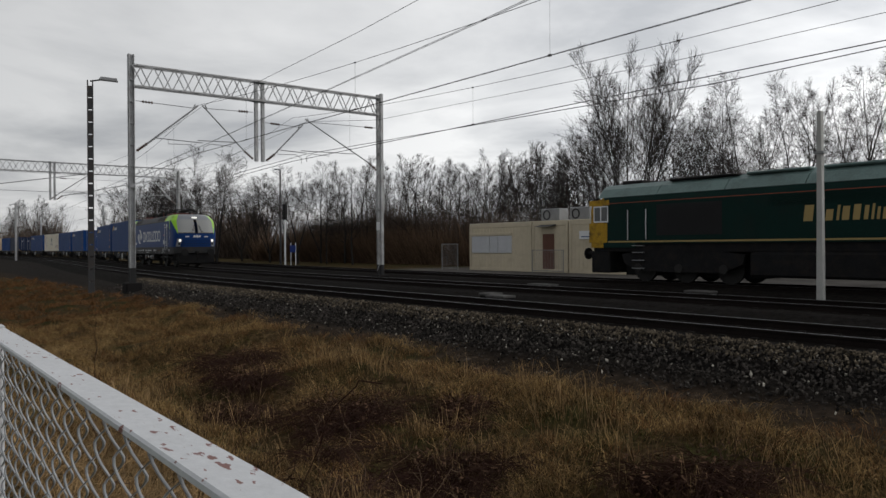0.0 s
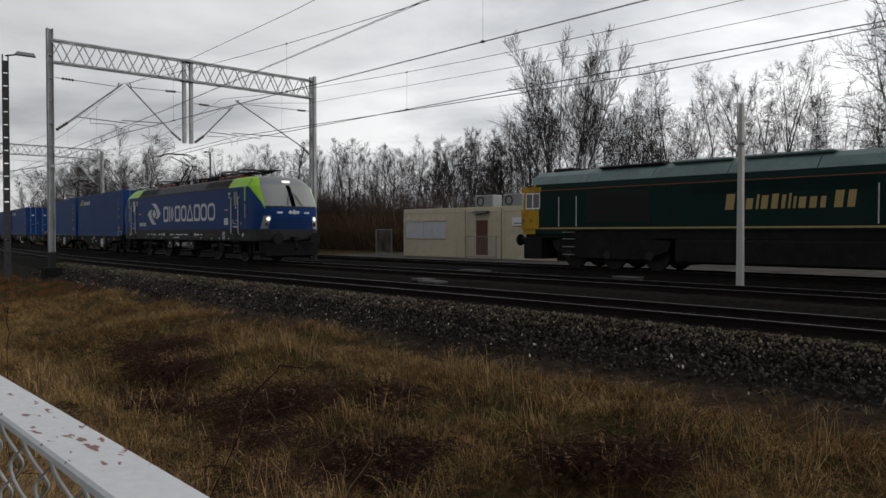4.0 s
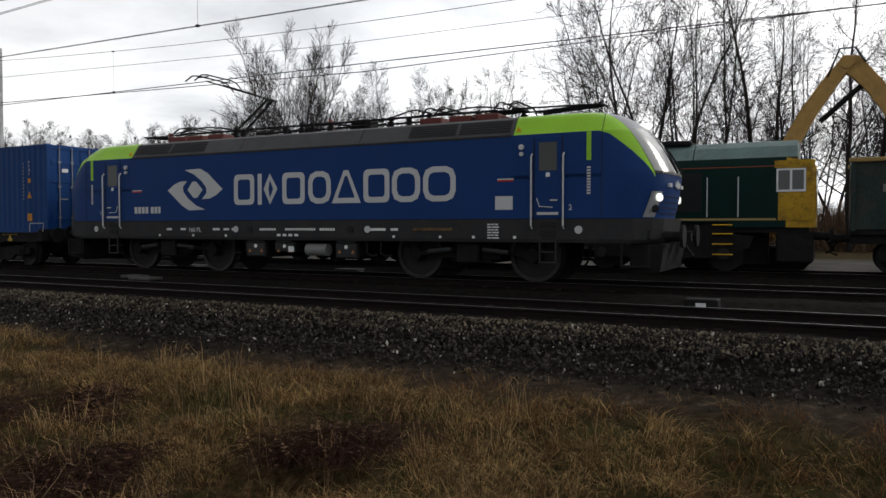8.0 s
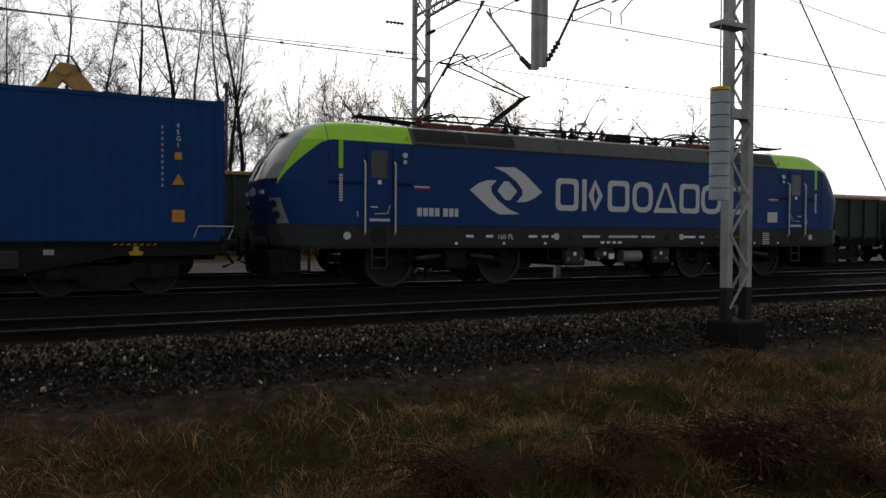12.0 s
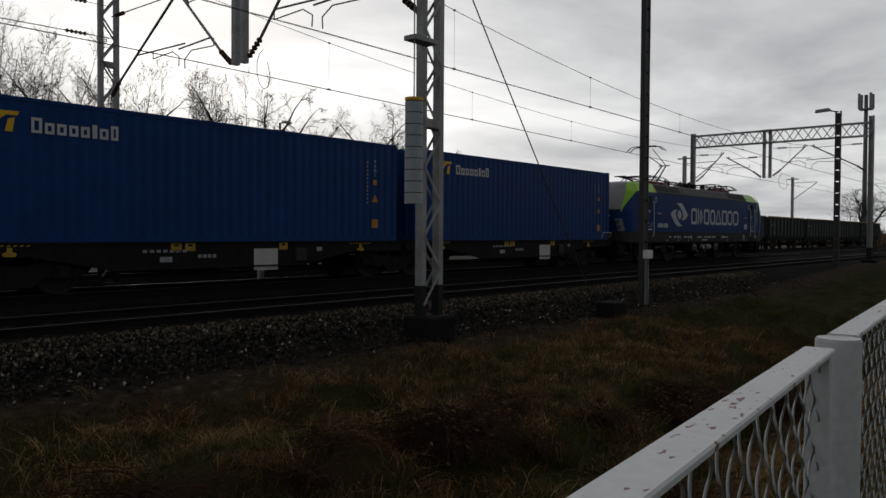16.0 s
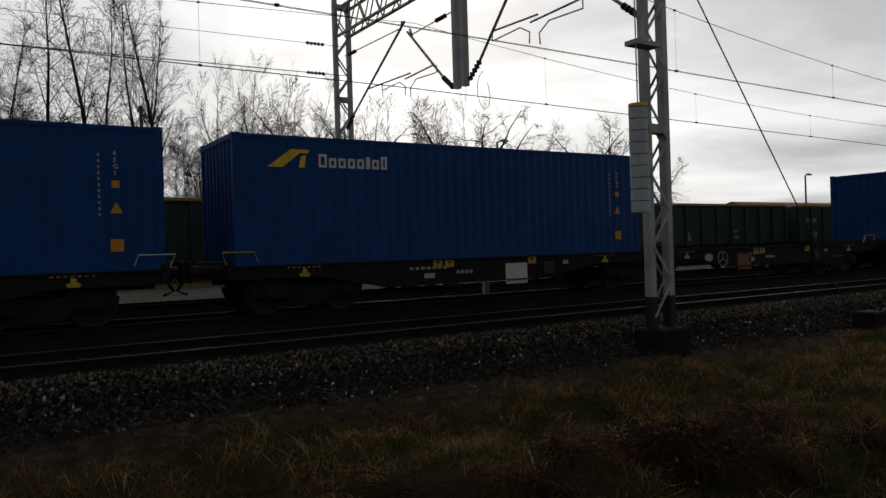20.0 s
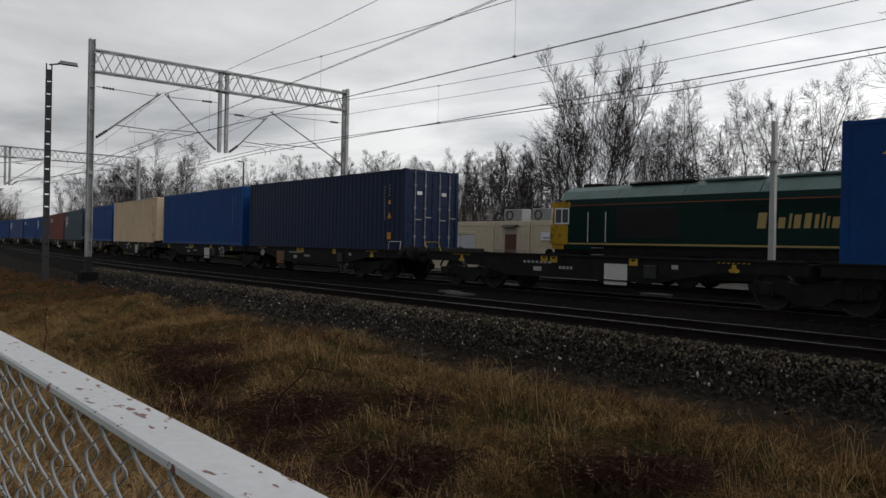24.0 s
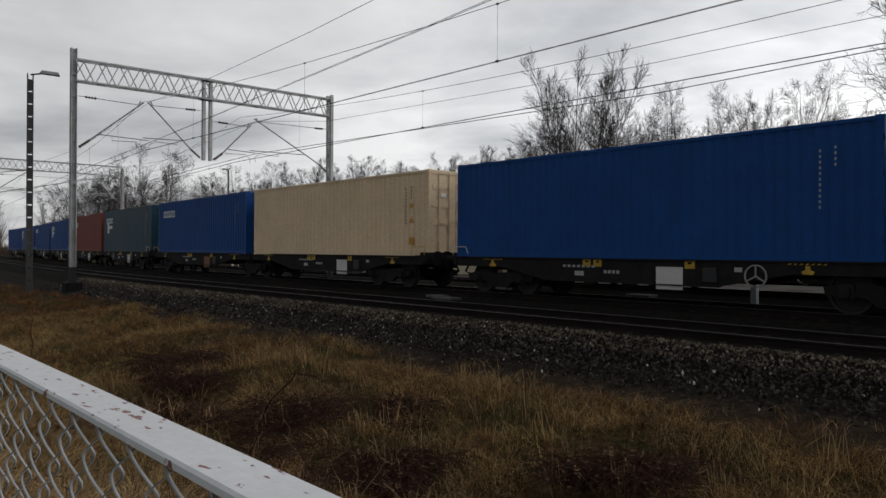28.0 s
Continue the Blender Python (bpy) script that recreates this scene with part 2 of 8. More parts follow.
def thing(name, label, category, group="", kind="", at=None):
    ob = new(name)
    ob.empty_display_size = 0.2
    if at is not None:
        ob.matrix_basis = at
    return tagged(ob, label, category, group, kind)


def big_mesh(name, verts, faces, material, smooth=False):
    me = bpy.data.meshes.new(name)
    me.from_pydata(verts, [], faces)
    me.materials.append(material)
    if smooth:
        me.shade_smooth()
    return me


STEEL = mat("galvanised_steel", (0.26, 0.265, 0.27), 0.55, 0.5, 0.18, 1.5, 30, 0.1, (0.2, 0.19, 0.18), 0.5)
DARK = mat("dark_underframe", (0.013, 0.013, 0.014), 0.75, 0.0, 0.25, 2, 25, 0.2, (0.03, 0.024, 0.019), 0.6, spec=0.1)
BLACK = mat("black_rubber", (0.012, 0.012, 0.013), 0.7)
WHITE = mat("white_paint", (0.72, 0.73, 0.74), 0.45, 0, 0.07, 2, 30, 0.05)
YELLOW = mat("yellow_paint", (0.72, 0.44, 0.02), 0.5, 0, 0.12, 2, 30, 0.05, (0.25, 0.17, 0.06), 0.4)
WHEEL = mat("wheel_steel", (0.02, 0.019, 0.018), 0.75, 0.0, 0.2, 3, 30)
TYRE = mat("worn_tyre_steel", (0.035, 0.033, 0.031), 0.6, 0.2, 0.3, 6, 30)
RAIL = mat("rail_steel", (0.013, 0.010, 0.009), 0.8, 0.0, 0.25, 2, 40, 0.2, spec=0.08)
RAIL_TOP = mat("polished_rail_head", (0.15, 0.15, 0.155), 0.5, 1.0, 0.1, 1, 50)


def label_text(name, words, size, material, parent, at, label="", stretch=1.0):
    """Flat raised lettering in the built-in font, turned into a mesh."""
    cu = bpy.data.curves.new(name, "FONT")
    cu.body, cu.size, cu.extrude, cu.align_x, cu.resolution_u = words, size, 0.0015, "LEFT", 3
    tmp = bpy.data.objects.new(name, cu)
    me = bpy.data.meshes.new_from_object(tmp)
    bpy.data.objects.remove(tmp)
    me.materials.clear()
    me.materials.append(material)
    ob = new(name, me)
    ob.parent = parent
    ob.matrix_basis = at @ Matrix.Diagonal((stretch, 1, 1, 1))
    if label:
        ob["label"] = label
    return ob

# ---------------------------------------------------------------- ground
T1, T2, T3 = 12.23, 17.05, 24.6        # centre lines of the three tracks
Z2 = 0.06                              # rail level of the second track


def bend(x):
    """West of the yard the line swings gently over to a parallel course: its sideways shift and slope at x."""
    v = max(0.0, min(1.0, (-25.0 - x) / 120.0))
    return 9.3 * v * v * (3 - 2 * v), -9.3 * 6 * v * (1 - v) / 120.0


def bank(y):
    """Height of the ground across the line: lawn, ditch, embankment, yard."""
    pts = ((-60, -0.3), (0.2, -0.32), (1.0, -0.45), (2.6, -1.05), (4.4, -1.25), (6.2, -0.98), (8.0, -0.72), (8.7, -0.62), (9.3, -0.56), (10.0, -0.36), (26.5, -0.3), (29, -0.12), (60, -0.1), (400, 0.0))
    for (a, za), (b, zb) in zip(pts, pts[1:]):
        if y <= b:
            return za + (zb - za) * max(0.0, (y - a) / (b - a))
    return pts[-1][1]


def ground_z(x, y):
    z = bank(y)
    if y < 9.4:
        k = max(0.0, min(1.0, (9.4 - y) / 1.2)) * max(0.0, min(1.0, (y - 0.5) / 1.0))
        rise = max(0.0, min(1.0, (x - 24) / 20))
        z += 0.5 * rise * rise * (3 - 2 * rise) * max(0.0, min(1.0, (y - 5.0) / 3.0))
        east = max(0.0, min(1.0, (x + 0.5) / 3.5))
        z += east * (0.34 * math.exp(-((y - 5.1) / 1.0) ** 2) - 0.28 * math.exp(-((y - 2.9) / 0.75) ** 2))
        z += k * (0.30 * noise.noise((x * 0.35, y * 0.5, 3)) + 0.16 * noise.noise((x * 1.3, y * 1.4, 7)))
    return z


def axis_steps(edges):
    out = []
    for a, b, s in edges:
        n = max(1, round((b - a) / s))
        out += [a + (b - a) * i / n for i in range(n)]
    return out + [edges[-1][1]]


gx = axis_steps(((-2600, -300, 400), (-300, -60, 12), (-60, -32, 2), (-32, 34, 0.4), (34, 60, 2), (60, 300, 12), (300, 2600, 400)))
gy = axis_steps(((-900, -60, 200), (-60, 0, 6), (0, 9.6, 0.3), (9.6, 30, 1.7), (30, 100, 10), (100, 2600, 350)))
gverts = [(x, y, ground_z(x, y) - (0.0 if abs(x) < 300 and y < 100 else 0.3)) for y in gy for x in gx]
nx = len(gx)
gfaces = [(j * nx + i, j * nx + i + 1, (j + 1) * nx + i + 1, (j + 1) * nx + i) for j in range(len(gy) - 1) for i in range(nx - 1)]


def ground_material():
    m = bpy.data.materials.new("winter_grass_soil")
    m.use_nodes = True
    t = m.node_tree
    b = t.nodes["Principled BSDF"]
    b.inputs["Roughness"].default_value, b.inputs["Specular IOR Level"].default_value = 0.95, 0.02
    tc = t.nodes.new("ShaderNodeTexCoord")
    def nz(s, d=6.0):
        n = t.nodes.new("ShaderNodeTexNoise")
        n.inputs["Scale"].default_value, n.inputs["Detail"].default_value, n.inputs["Roughness"].default_value = s, d, 0.62
        t.links.new(tc.outputs["Object"], n.inputs["Vector"])
        return n.outputs["Fac"]
    def ramp_of(fac, stops):
        r = t.nodes.new("ShaderNodeValToRGB")
        r.color_ramp.elements[0].position, r.color_ramp.elements[0].color = stops[0][0], (*stops[0][1], 1)
        r.color_ramp.elements[1].position, r.color_ramp.elements[1].color = stops[-1][0], (*stops[-1][1], 1)
        for p, c in stops[1:-1]:
            r.color_ramp.elements.new(p).color = (*c, 1)
        t.links.new(fac, r.inputs[0])
        return r.outputs[0]
    # dry ground is coloured darker, to put shade into gaps between the blades
    fine_ = ramp_of(nz(9.0, 10.0), ((0.3, (0.012, 0.008, 0.004)), (0.5, (0.055, 0.036, 0.017)), (0.7, (0.13, 0.09, 0.045))))
    moss = ramp_of(nz(12.0, 10.0), ((0.3, (0.012, 0.012, 0.004)), (0.7, (0.06, 0.058, 0.02))))
    green = ramp_of(nz(2.3), ((0.3, (0.012, 0.012, 0.005)), (0.7, (0.036, 0.036, 0.012))))
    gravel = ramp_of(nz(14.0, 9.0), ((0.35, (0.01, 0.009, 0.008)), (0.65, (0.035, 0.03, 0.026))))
    concrete = ramp_of(nz(0.6), ((0.3, (0.07, 0.065, 0.06)), (0.7, (0.14, 0.13, 0.12))))
    sep = t.nodes.new("ShaderNodeSeparateXYZ")
    t.links.new(tc.outputs["Object"], sep.inputs[0])
    def step(src, lo, hi, wob=0.0):
        r = t.nodes.new("ShaderNodeMapRange")
        r.inputs[1].default_value, r.inputs[2].default_value = lo, hi
        if wob:
            a = t.nodes.new("ShaderNodeMath"); a.operation = "MULTIPLY_ADD"
            t.links.new(nz(0.9), a.inputs[0]); a.inputs[1].default_value = wob; t.links.new(src, a.inputs[2])
            src = a.outputs[0]
        t.links.new(src, r.inputs[0])
        return r.outputs[0]
    def mix(f, a, c):
        n = t.nodes.new("ShaderNodeMix"); n.data_type = "RGBA"
        t.links.new(f, n.inputs[0]); t.links.new(a, n.inputs[6]); t.links.new(c, n.inputs[7])
        return n.outputs[2]
    mfac = t.nodes.new("ShaderNodeMapRange")
    mfac.inputs[1].default_value, mfac.inputs[2].default_value = 0.46, 0.6
    t.links.new(nz(0.7), mfac.inputs[0])
    dry = mix(mfac.outputs[0], fine_, moss)
    gfac = step(sep.outputs[0], -2.0, 7.0, 6.0)          # greener towards the east
    col = mix(gfac, dry, green)
    turf = ramp_of(nz(2.3), ((0.3, (0.02, 0.028, 0.008)), (0.7, (0.05, 0.066, 0.02))))
    lawn = step(sep.outputs[1], 0.9, 0.2)
    col = mix(lawn, col, turf)
    soil = ramp_of(nz(5.0, 9.0), ((0.32, (0.015, 0.011, 0.008)), (0.58, (0.04, 0.029, 0.02)), (0.76, (0.12, 0.098, 0.078))))
    col = mix(step(sep.outputs[1], 8.3, 9.0, 0.9), col, soil)
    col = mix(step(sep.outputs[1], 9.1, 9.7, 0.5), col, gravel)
    yard = step(sep.outputs[1], 26.6, 27.4, 0.5)
    earth = mix(yard, col, dry)
    col = mix(step(sep.outputs[0], -44.0, -40.0, 2.0), earth, mix(yard, col, concrete))
    col = mix(step(sep.outputs[1], 36.0, 40.0, 3.0), col, dry)
    t.links.new(col, b.inputs["Base Color"])
    bp = t.nodes.new("ShaderNodeBump")
    bp.inputs["Strength"].default_value, bp.inputs["Distance"].default_value = 0.6, 0.05
    t.links.new(nz(22.0, 6.0), bp.inputs["Height"])
    t.links.new(bp.outputs[0], b.inputs["Normal"])
    return m


ground = new("ground", big_mesh("ground", gverts, gfaces, ground_material(), True))
tagged(ground, "rough winter grass with a ditch, gravel and a concrete yard", "ground", kind="structure")

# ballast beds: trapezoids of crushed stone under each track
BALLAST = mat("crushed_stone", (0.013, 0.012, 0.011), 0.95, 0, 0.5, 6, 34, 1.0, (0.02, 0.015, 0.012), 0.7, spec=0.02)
# crest stones are coloured paler than those down the slope
STONE_TOP = mat("pale_ballast_stone", (0.10, 0.082, 0.06), 0.9, 0, 0.35, 1.2, 40, 0.3, per_island=0.75, spec=0.08)
STONE = mat("ballast_stone", (0.038, 0.033, 0.029), 0.8, 0, 0.35, 1.2, 40, 0.3, per_island=0.9, spec=0.1)
SLEEPER = mat("concrete_sleeper", (0.038, 0.035, 0.032), 0.9, 0, 0.3, 3, 30, 0.3, (0.025, 0.02, 0.016), 0.8, per_object=0.15, spec=0.03)


def ballast_bed(yc, z):
    xs = axis_steps(((-320, -60, 5), (-60, 60, 0.5), (60, 320, 8)))
    prof = [(-3.35, -0.78), (-2.6, -0.5), (-1.65, -0.155), (-1.45, -0.13), (-0.9, -0.15), (0, -0.16), (0.9, -0.15), (1.45, -0.13), (1.7, -0.16), (2.6, -0.45)]
    vs = []
    for x in xs:
        for y, h in prof:
            j = 0.05 * noise.noise((x * 1.1, y * 2, yc)) + 0.03 * noise.noise((x * 4, y * 5, yc))
            vs.append((x, yc + y + j + bend(x)[0], z + h + j * 0.5))
    n = len(prof)
    fs = [(i * n + k, (i + 1) * n + k, (i + 1) * n + k + 1, i * n + k + 1) for i in range(len(xs) - 1) for k in range(n - 1)]
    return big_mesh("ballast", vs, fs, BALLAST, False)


def stones(seed, count, x0, x1, place, size, material):
    """Loose stones, one small rough solid each, in a single mesh."""
    rng = np.random.default_rng(seed)
    base = np.array([(1, 0, 0), (-1, 0, 0), (0, 1, 0), (0, -1, 0), (0, 0, 1), (0, 0, -1)], float)
    tri = [(0, 2, 4), (2, 1, 4), (1, 3, 4), (3, 0, 4), (2, 0, 5), (1, 2, 5), (3, 1, 5), (0, 3, 5)]
    vs = np.zeros((count, 6, 3))
    for i in range(count):
        x = rng.uniform(x0, x1)
        p = place(x, rng)
        s = size * rng.uniform(0.55, 1.35) * np.array((rng.uniform(0.8, 1.5), rng.uniform(0.6, 1.2), rng.uniform(0.35, 0.75)))
        q = np.array(Euler(rng.uniform(0, 6.28, 3)).to_matrix())
        vs[i] = ((base * rng.uniform(0.6, 1.2, (6, 1))) * s) @ q + p
    fs = [(a + 6 * i, b + 6 * i, c + 6 * i) for i in range(count) for a, b, c in tri]
    return big_mesh("ballast_stones", vs.reshape(-1, 3).tolist(), fs, material)


def shoulder(lo, hi):
    """A place on the ballast slope, between two shares of its way down."""
    def f(x, rng):
        u = rng.uniform(lo, hi + 0.12 * noise.noise((x * 0.4, 1, 1)))
        y = T1 + bend(x)[0] - 1.42 - 1.7 * u
        z = -0.13 - max(0.0, (u - 0.12) / 0.88) * 0.43
        if u > 0.9 and rng.random() < 0.5:
            y -= rng.exponential(0.25)
            z = ground_z(x, y) + 0.01
        return (x, y, z + rng.uniform(-0.01, 0.03))
    return f


RAIL_PROFILE = ((-0.075, -0.172), (0.075, -0.172), (0.075, -0.155), (0.015, -0.135), (0.012, -0.05), (0.036, -0.035), (0.036, -0.006), (0.028, 0.0), (-0.028, 0.0), (-0.036, -0.006), (-0.036, -0.035), (-0.012, -0.05), (-0.015, -0.135), (-0.075, -0.155))
sleeper_shape = Shape()
sleeper_shape.prism(((-0.15, -0.36), (0.15, -0.36), (0.12, -0.168), (-0.12, -0.168)), -1.3, 1.3, "y")
for s in (-1, 1):
    for k in (-1, 1):
        sleeper_shape.box(-0.06, 0.06, s * 0.7535 + k * 0.1 - 0.025, s * 0.7535 + k * 0.1 + 0.025, -0.172, -0.13)
SLEEPER_MESH = sleeper_shape.data("sleeper")
SLEEPER_MESH.materials.append(SLEEPER)


def rail_track(name, label, yc, z, x0, x1, sx0, sx1):
    tr = thing(name, label, "track", "railway tracks", "structure", pose(0, yc, z))
    part("ballast", ballast_bed(0, 0), BALLAST, tr, "dark crushed stone ballast")
    for s in (-1, 1):
        stations = axis_steps(((x0, -150, 20), (-150, -20, 5), (-20, x1, 400)))
        r = Shape().loft([[(x, s * 0.7535 + a + bend(x)[0], b) for a, b in RAIL_PROFILE] for x in stations])
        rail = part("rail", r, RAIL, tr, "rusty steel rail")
        h = Shape().loft([[(x, s * 0.7535 + a + bend(x)[0], b) for a, b in ((-0.024, -0.002), (0.024, -0.002), (0.024, 0.0025), (-0.024, 0.0025))] for x in stations])
        part("rail_head", h, RAIL_TOP, rail, "polished running surface")
    n = int((sx1 - sx0) / 0.6)
    for i in range(n):
        part("sleeper", SLEEPER_MESH, SLEEPER, tr, at=pose(sx0 + i * 0.6, bend(sx0 + i * 0.6)[0], 0, 0, 0, math.degrees(math.atan(bend(sx0 + i * 0.6)[1]))))
    return tr


rail_track("track_1", "empty straight railway track on concrete sleepers", T1, 0, -320, 320, -50, 50)
rail_track("track_2", "railway track carrying the container train", T2, Z2, -320, 320, -60, 45)
rail_track("track_3", "siding with the standing green train", T3, 0.0, -320, 320, -60, 30)
loose = new("ballast_stones", stones(5, 30000, -40, 32, shoulder(0.28, 1.0), 0.031, STONE))
tagged(loose, "dark wet crushed stones on the ballast slope", "ballast", kind="stuff")
crest = new("crest_stones", stones(6, 18000, -40, 32, shoulder(-0.05, 0.42), 0.029, STONE_TOP))
tagged(crest, "pale tan stones along the ballast crest", "ballast", kind="stuff")
chips = new("stone_chips", stones(7, 1300, -40, 32, shoulder(0.1, 1.0), 0.027, mat("pale_stone_chip", (0.3, 0.28, 0.24), 0.8, 0, 0.2, per_island=0.5)))
tagged(chips, "scattered pale stone chips on the slope", "ballast", kind="stuff")

# ---------------------------------------------------------------- overhead line portals
CONCRETE = mat("weathered_concrete", (0.25, 0.245, 0.235), 0.9, 0, 0.2, 2, 30, 0.3, (0.1, 0.095, 0.085), 0.6)
INSULATOR = mat("brown_insulator", (0.06, 0.028, 0.018), 0.3, 0, 0.1)
GALV = mat("pale_galvanised_lattice", (0.33, 0.335, 0.34), 0.6, 0.5, 0.2, 1.2, 25, 0.1, (0.17, 0.15, 0.14), 0.6)


def lattice_post(par, x, y, z0, z1, wide, deep, step=0.62, name="post"):
    for sx in (-1, 1):
        leg = part("leg", Shape().box(x + sx * wide / 2 - 0.06, x + sx * wide / 2 + 0.06, y - deep / 2, y + deep / 2, z0, z1), GALV, par, "steel channel leg")
        part("painted_foot", Shape().box(x + sx * wide / 2 - 0.066, x + sx * wide / 2 + 0.066, y - deep / 2 - 0.006, y + deep / 2 + 0.006, z0, z0 + 0.55), BLACK, leg, "black painted foot")
    n = int((z1 - z0 - 0.3) / step)
    for i in range(n):
        za, zb = z0 + 0.2 + i * step, z0 + 0.2 + (i + 1) * step
        s = 1 if i % 2 == 0 else -1
        for yy in (y - deep / 2 - 0.006, y + deep / 2 + 0.006):
            part("lacing_bar", Shape().bar((x - s * wide / 2, yy, za), (x + s * wide / 2, yy, zb), 0.012, 0.05), GALV, leg)
    for zz in (z0 + 0.35 * (z1 - z0), z0 + 0.66 * (z1 - z0), z1 - 0.3):
        part("batten_plate", Shape().box(x - wide / 2 - 0.02, x + wide / 2 + 0.02, y - deep / 2 - 0.012, y + deep / 2 + 0.012, zz, zz + 0.16), GALV, leg)
    return leg


def insulator(sh_parent, a, b, r=0.055, n=5):
    a, b = Vector(a), Vector(b)
    s = Shape().tube(a, b, r * 0.45, 8)
    for i in range(n):
        c = a + (b - a) * ((i + 0.5) / n)
        d = (b - a).normalized() * 0.02
        s.tube(c - d, c + d, r, 8)
    return part("insulator", s, INSULATOR, sh_parent)


def cantilever(par, x, mast_y, z_mast, apex_y, z_apex, z_wire):
    """Tube bracket from a mast to the wires over one track: inclined tube, tie rod, registration arm, steady arm."""
    s = 1 if apex_y > mast_y else -1
    ob = part("cantilever", Shape().tube((x, mast_y + s * 0.55, z_mast + 0.4), (x, apex_y + s * 0.08, z_apex + 0.05), 0.034, 8), STEEL, par, "inclined tube bracket")
    z_tie = z_apex - 0.08
    part("tie_rod", Shape().tube((x, mast_y + s * 0.1, z_tie + 0.06), (x, apex_y - s * 0.15, z_tie), 0.016, 6).tube((x, apex_y - s * 0.15, z_tie - 0.05), (x, apex_y - s * 0.05, z_apex + 0.1), 0.03, 6), STEEL, ob)
    zr = z_wire + 0.58
    k = (zr - z_mast - 0.4) / max(0.3, z_apex - z_mast - 0.35)
    y_start = mast_y + s * 0.55 + (apex_y - mast_y - s * 0.55) * k
    reg = Shape().tube((x, y_start, zr + 0.02), (x, apex_y + s * 0.3, zr - 0.04), 0.022, 6)
    reg.path([(x, apex_y - s * 1.3, zr - 0.02), (x, apex_y - s * 1.3, zr - 0.2), (x, apex_y - s * 0.3, zr - 0.16), (x, apex_y + s * 0.02, zr - 0.34), (x, apex_y, z_wire)], 0.016, 5)
    part("registration_arm", reg, STEEL, ob)
    insulator(ob, (x, mast_y + s * 0.12, z_mast + 0.06), (x, mast_y + s * 0.58, z_mast + 0.42), 0.07)
    insulator(ob, (x, mast_y + s * 0.35, z_tie + 0.05), (x, mast_y + s * 0.85, z_tie + 0.04), 0.06, 4)
    return ob


def portal(name, x, y0, y1, ym, z_beam, top0, top1, h=0.84, z_drop=5.6, z_apex=7.95, z_wire=5.75, tracks=None, base=-0.12, label="", near_lattice=False, far_lattice=True):
    par = thing(name, label, "portal", "overhead line portals", at=None)
    shift = bend(x)[0] if x < -60 else 0.0
    # foundations
    for y in (y0, y1):
        f = Shape().box(x - 0.36, x + 0.36, y - 0.34, y + 0.34, base - 1.0, base, 0.04)
        part("foundation", f, mat("tarred_concrete", (0.012, 0.011, 0.011), 0.85, 0, 0.2, 2, 30, 0.2, spec=0.1), par, "black tarred concrete base")
    for y, top, lat in ((y0, top0, near_lattice), (y1, top1, far_lattice)):
        if lat:
            lattice_post(par, x, y, base, top, 0.46 if near_lattice else 0.36, 0.16)
        else:
            p = Shape().prism([(x - 0.13, y - 0.12), (x + 0.13, y - 0.12), (x + 0.13, y - 0.09), (x + 0.012, y - 0.09), (x + 0.012, y + 0.09), (x + 0.13, y + 0.09), (x + 0.13, y + 0.12), (x - 0.13, y + 0.12), (x - 0.13, y + 0.09), (x - 0.012, y + 0.09), (x - 0.012, y - 0.09), (x - 0.13, y - 0.09)], base, top, "z")
            post = part("post", p, GALV, par, "grey rolled steel post")
            part("painted_foot", Shape().box(x - 0.14, x + 0.14, y - 0.125, y + 0.125, base, base + 0.65), BLACK, post, "black painted foot of the post")
            part("post_band", Shape().box(x - 0.14, x + 0.14, y - 0.125, y + 0.125, 4.1, 4.25), STEEL, post)
            for zz in np.arange(1.2, top - 0.4, 0.95):
                part("stiffener", Shape().box(x - 0.125, x + 0.125, y - 0.09, y + 0.09, zz, zz + 0.02), GALV, post)
    # lattice beam: four chords, zigzag webs, end frames
    d = 0.36
    chords = Shape()
    for zz in (z_beam, z_beam + h):
        for xx in (x - d / 2, x + d / 2):
            chords.box(xx - 0.035, xx + 0.035, y0 + 0.06, y1 - 0.06, zz - 0.035, zz + 0.035)
    beam = part("beam", chords, GALV, par, "four beam chords")
    n = 2 * max(6, int((y1 - y0) / 0.92))
    for xx in (x - d / 2, x + d / 2):
        for i in range(n):
            ya, yb = y0 + (y1 - y0) * i / n, y0 + (y1 - y0) * (i + 1) / n
            za, zb = (z_beam, z_beam + h) if (i % 2 == 0) == (xx < x) else (z_beam + h, z_beam)
            part("web_bar", Shape().bar((xx, ya, za), (xx, yb, zb), 0.03, 0.04), GALV, beam)
    for i in range(n // 2):
        ya, yb = y0 + (y1 - y0) * 2 * i / n, y0 + (y1 - y0) * (2 * i + 2) / n
        for zz in (z_beam, z_beam + h):
            part("lacing_bar", Shape().bar((x - d / 2, ya, zz), (x + d / 2, yb, zz), 0.03, 0.025), GALV, beam)
    # hanging double tube in the middle
    for k in (-0.17, 0.17):
        tube_ = Shape().box(x - 0.075, x + 0.075, ym + k - 0.075, ym + k + 0.075, z_drop, z_beam + h)
        part("drop_post", tube_, GALV, par, "hanging steel support")
    for zz in (z_beam, z_beam + h):
        part("drop_clamp", Shape().box(x - 0.2, x + 0.2, ym - 0.3, ym + 0.3, zz - 0.055, zz + 0.055), GALV, par)
    ta, tb = tracks or (T1, T2)
    part("wire_loop", Shape().path([(x, ym - 0.9 + 0.25 * math.sin(q), z_drop - 0.25 + 0.45 * math.cos(q * 0.9)) for q in (0, 0.6, 1.2, 1.9, 2.6, 3.2, 4.0, 4.8, 5.6)], 0.01, 4), WIRE, par)
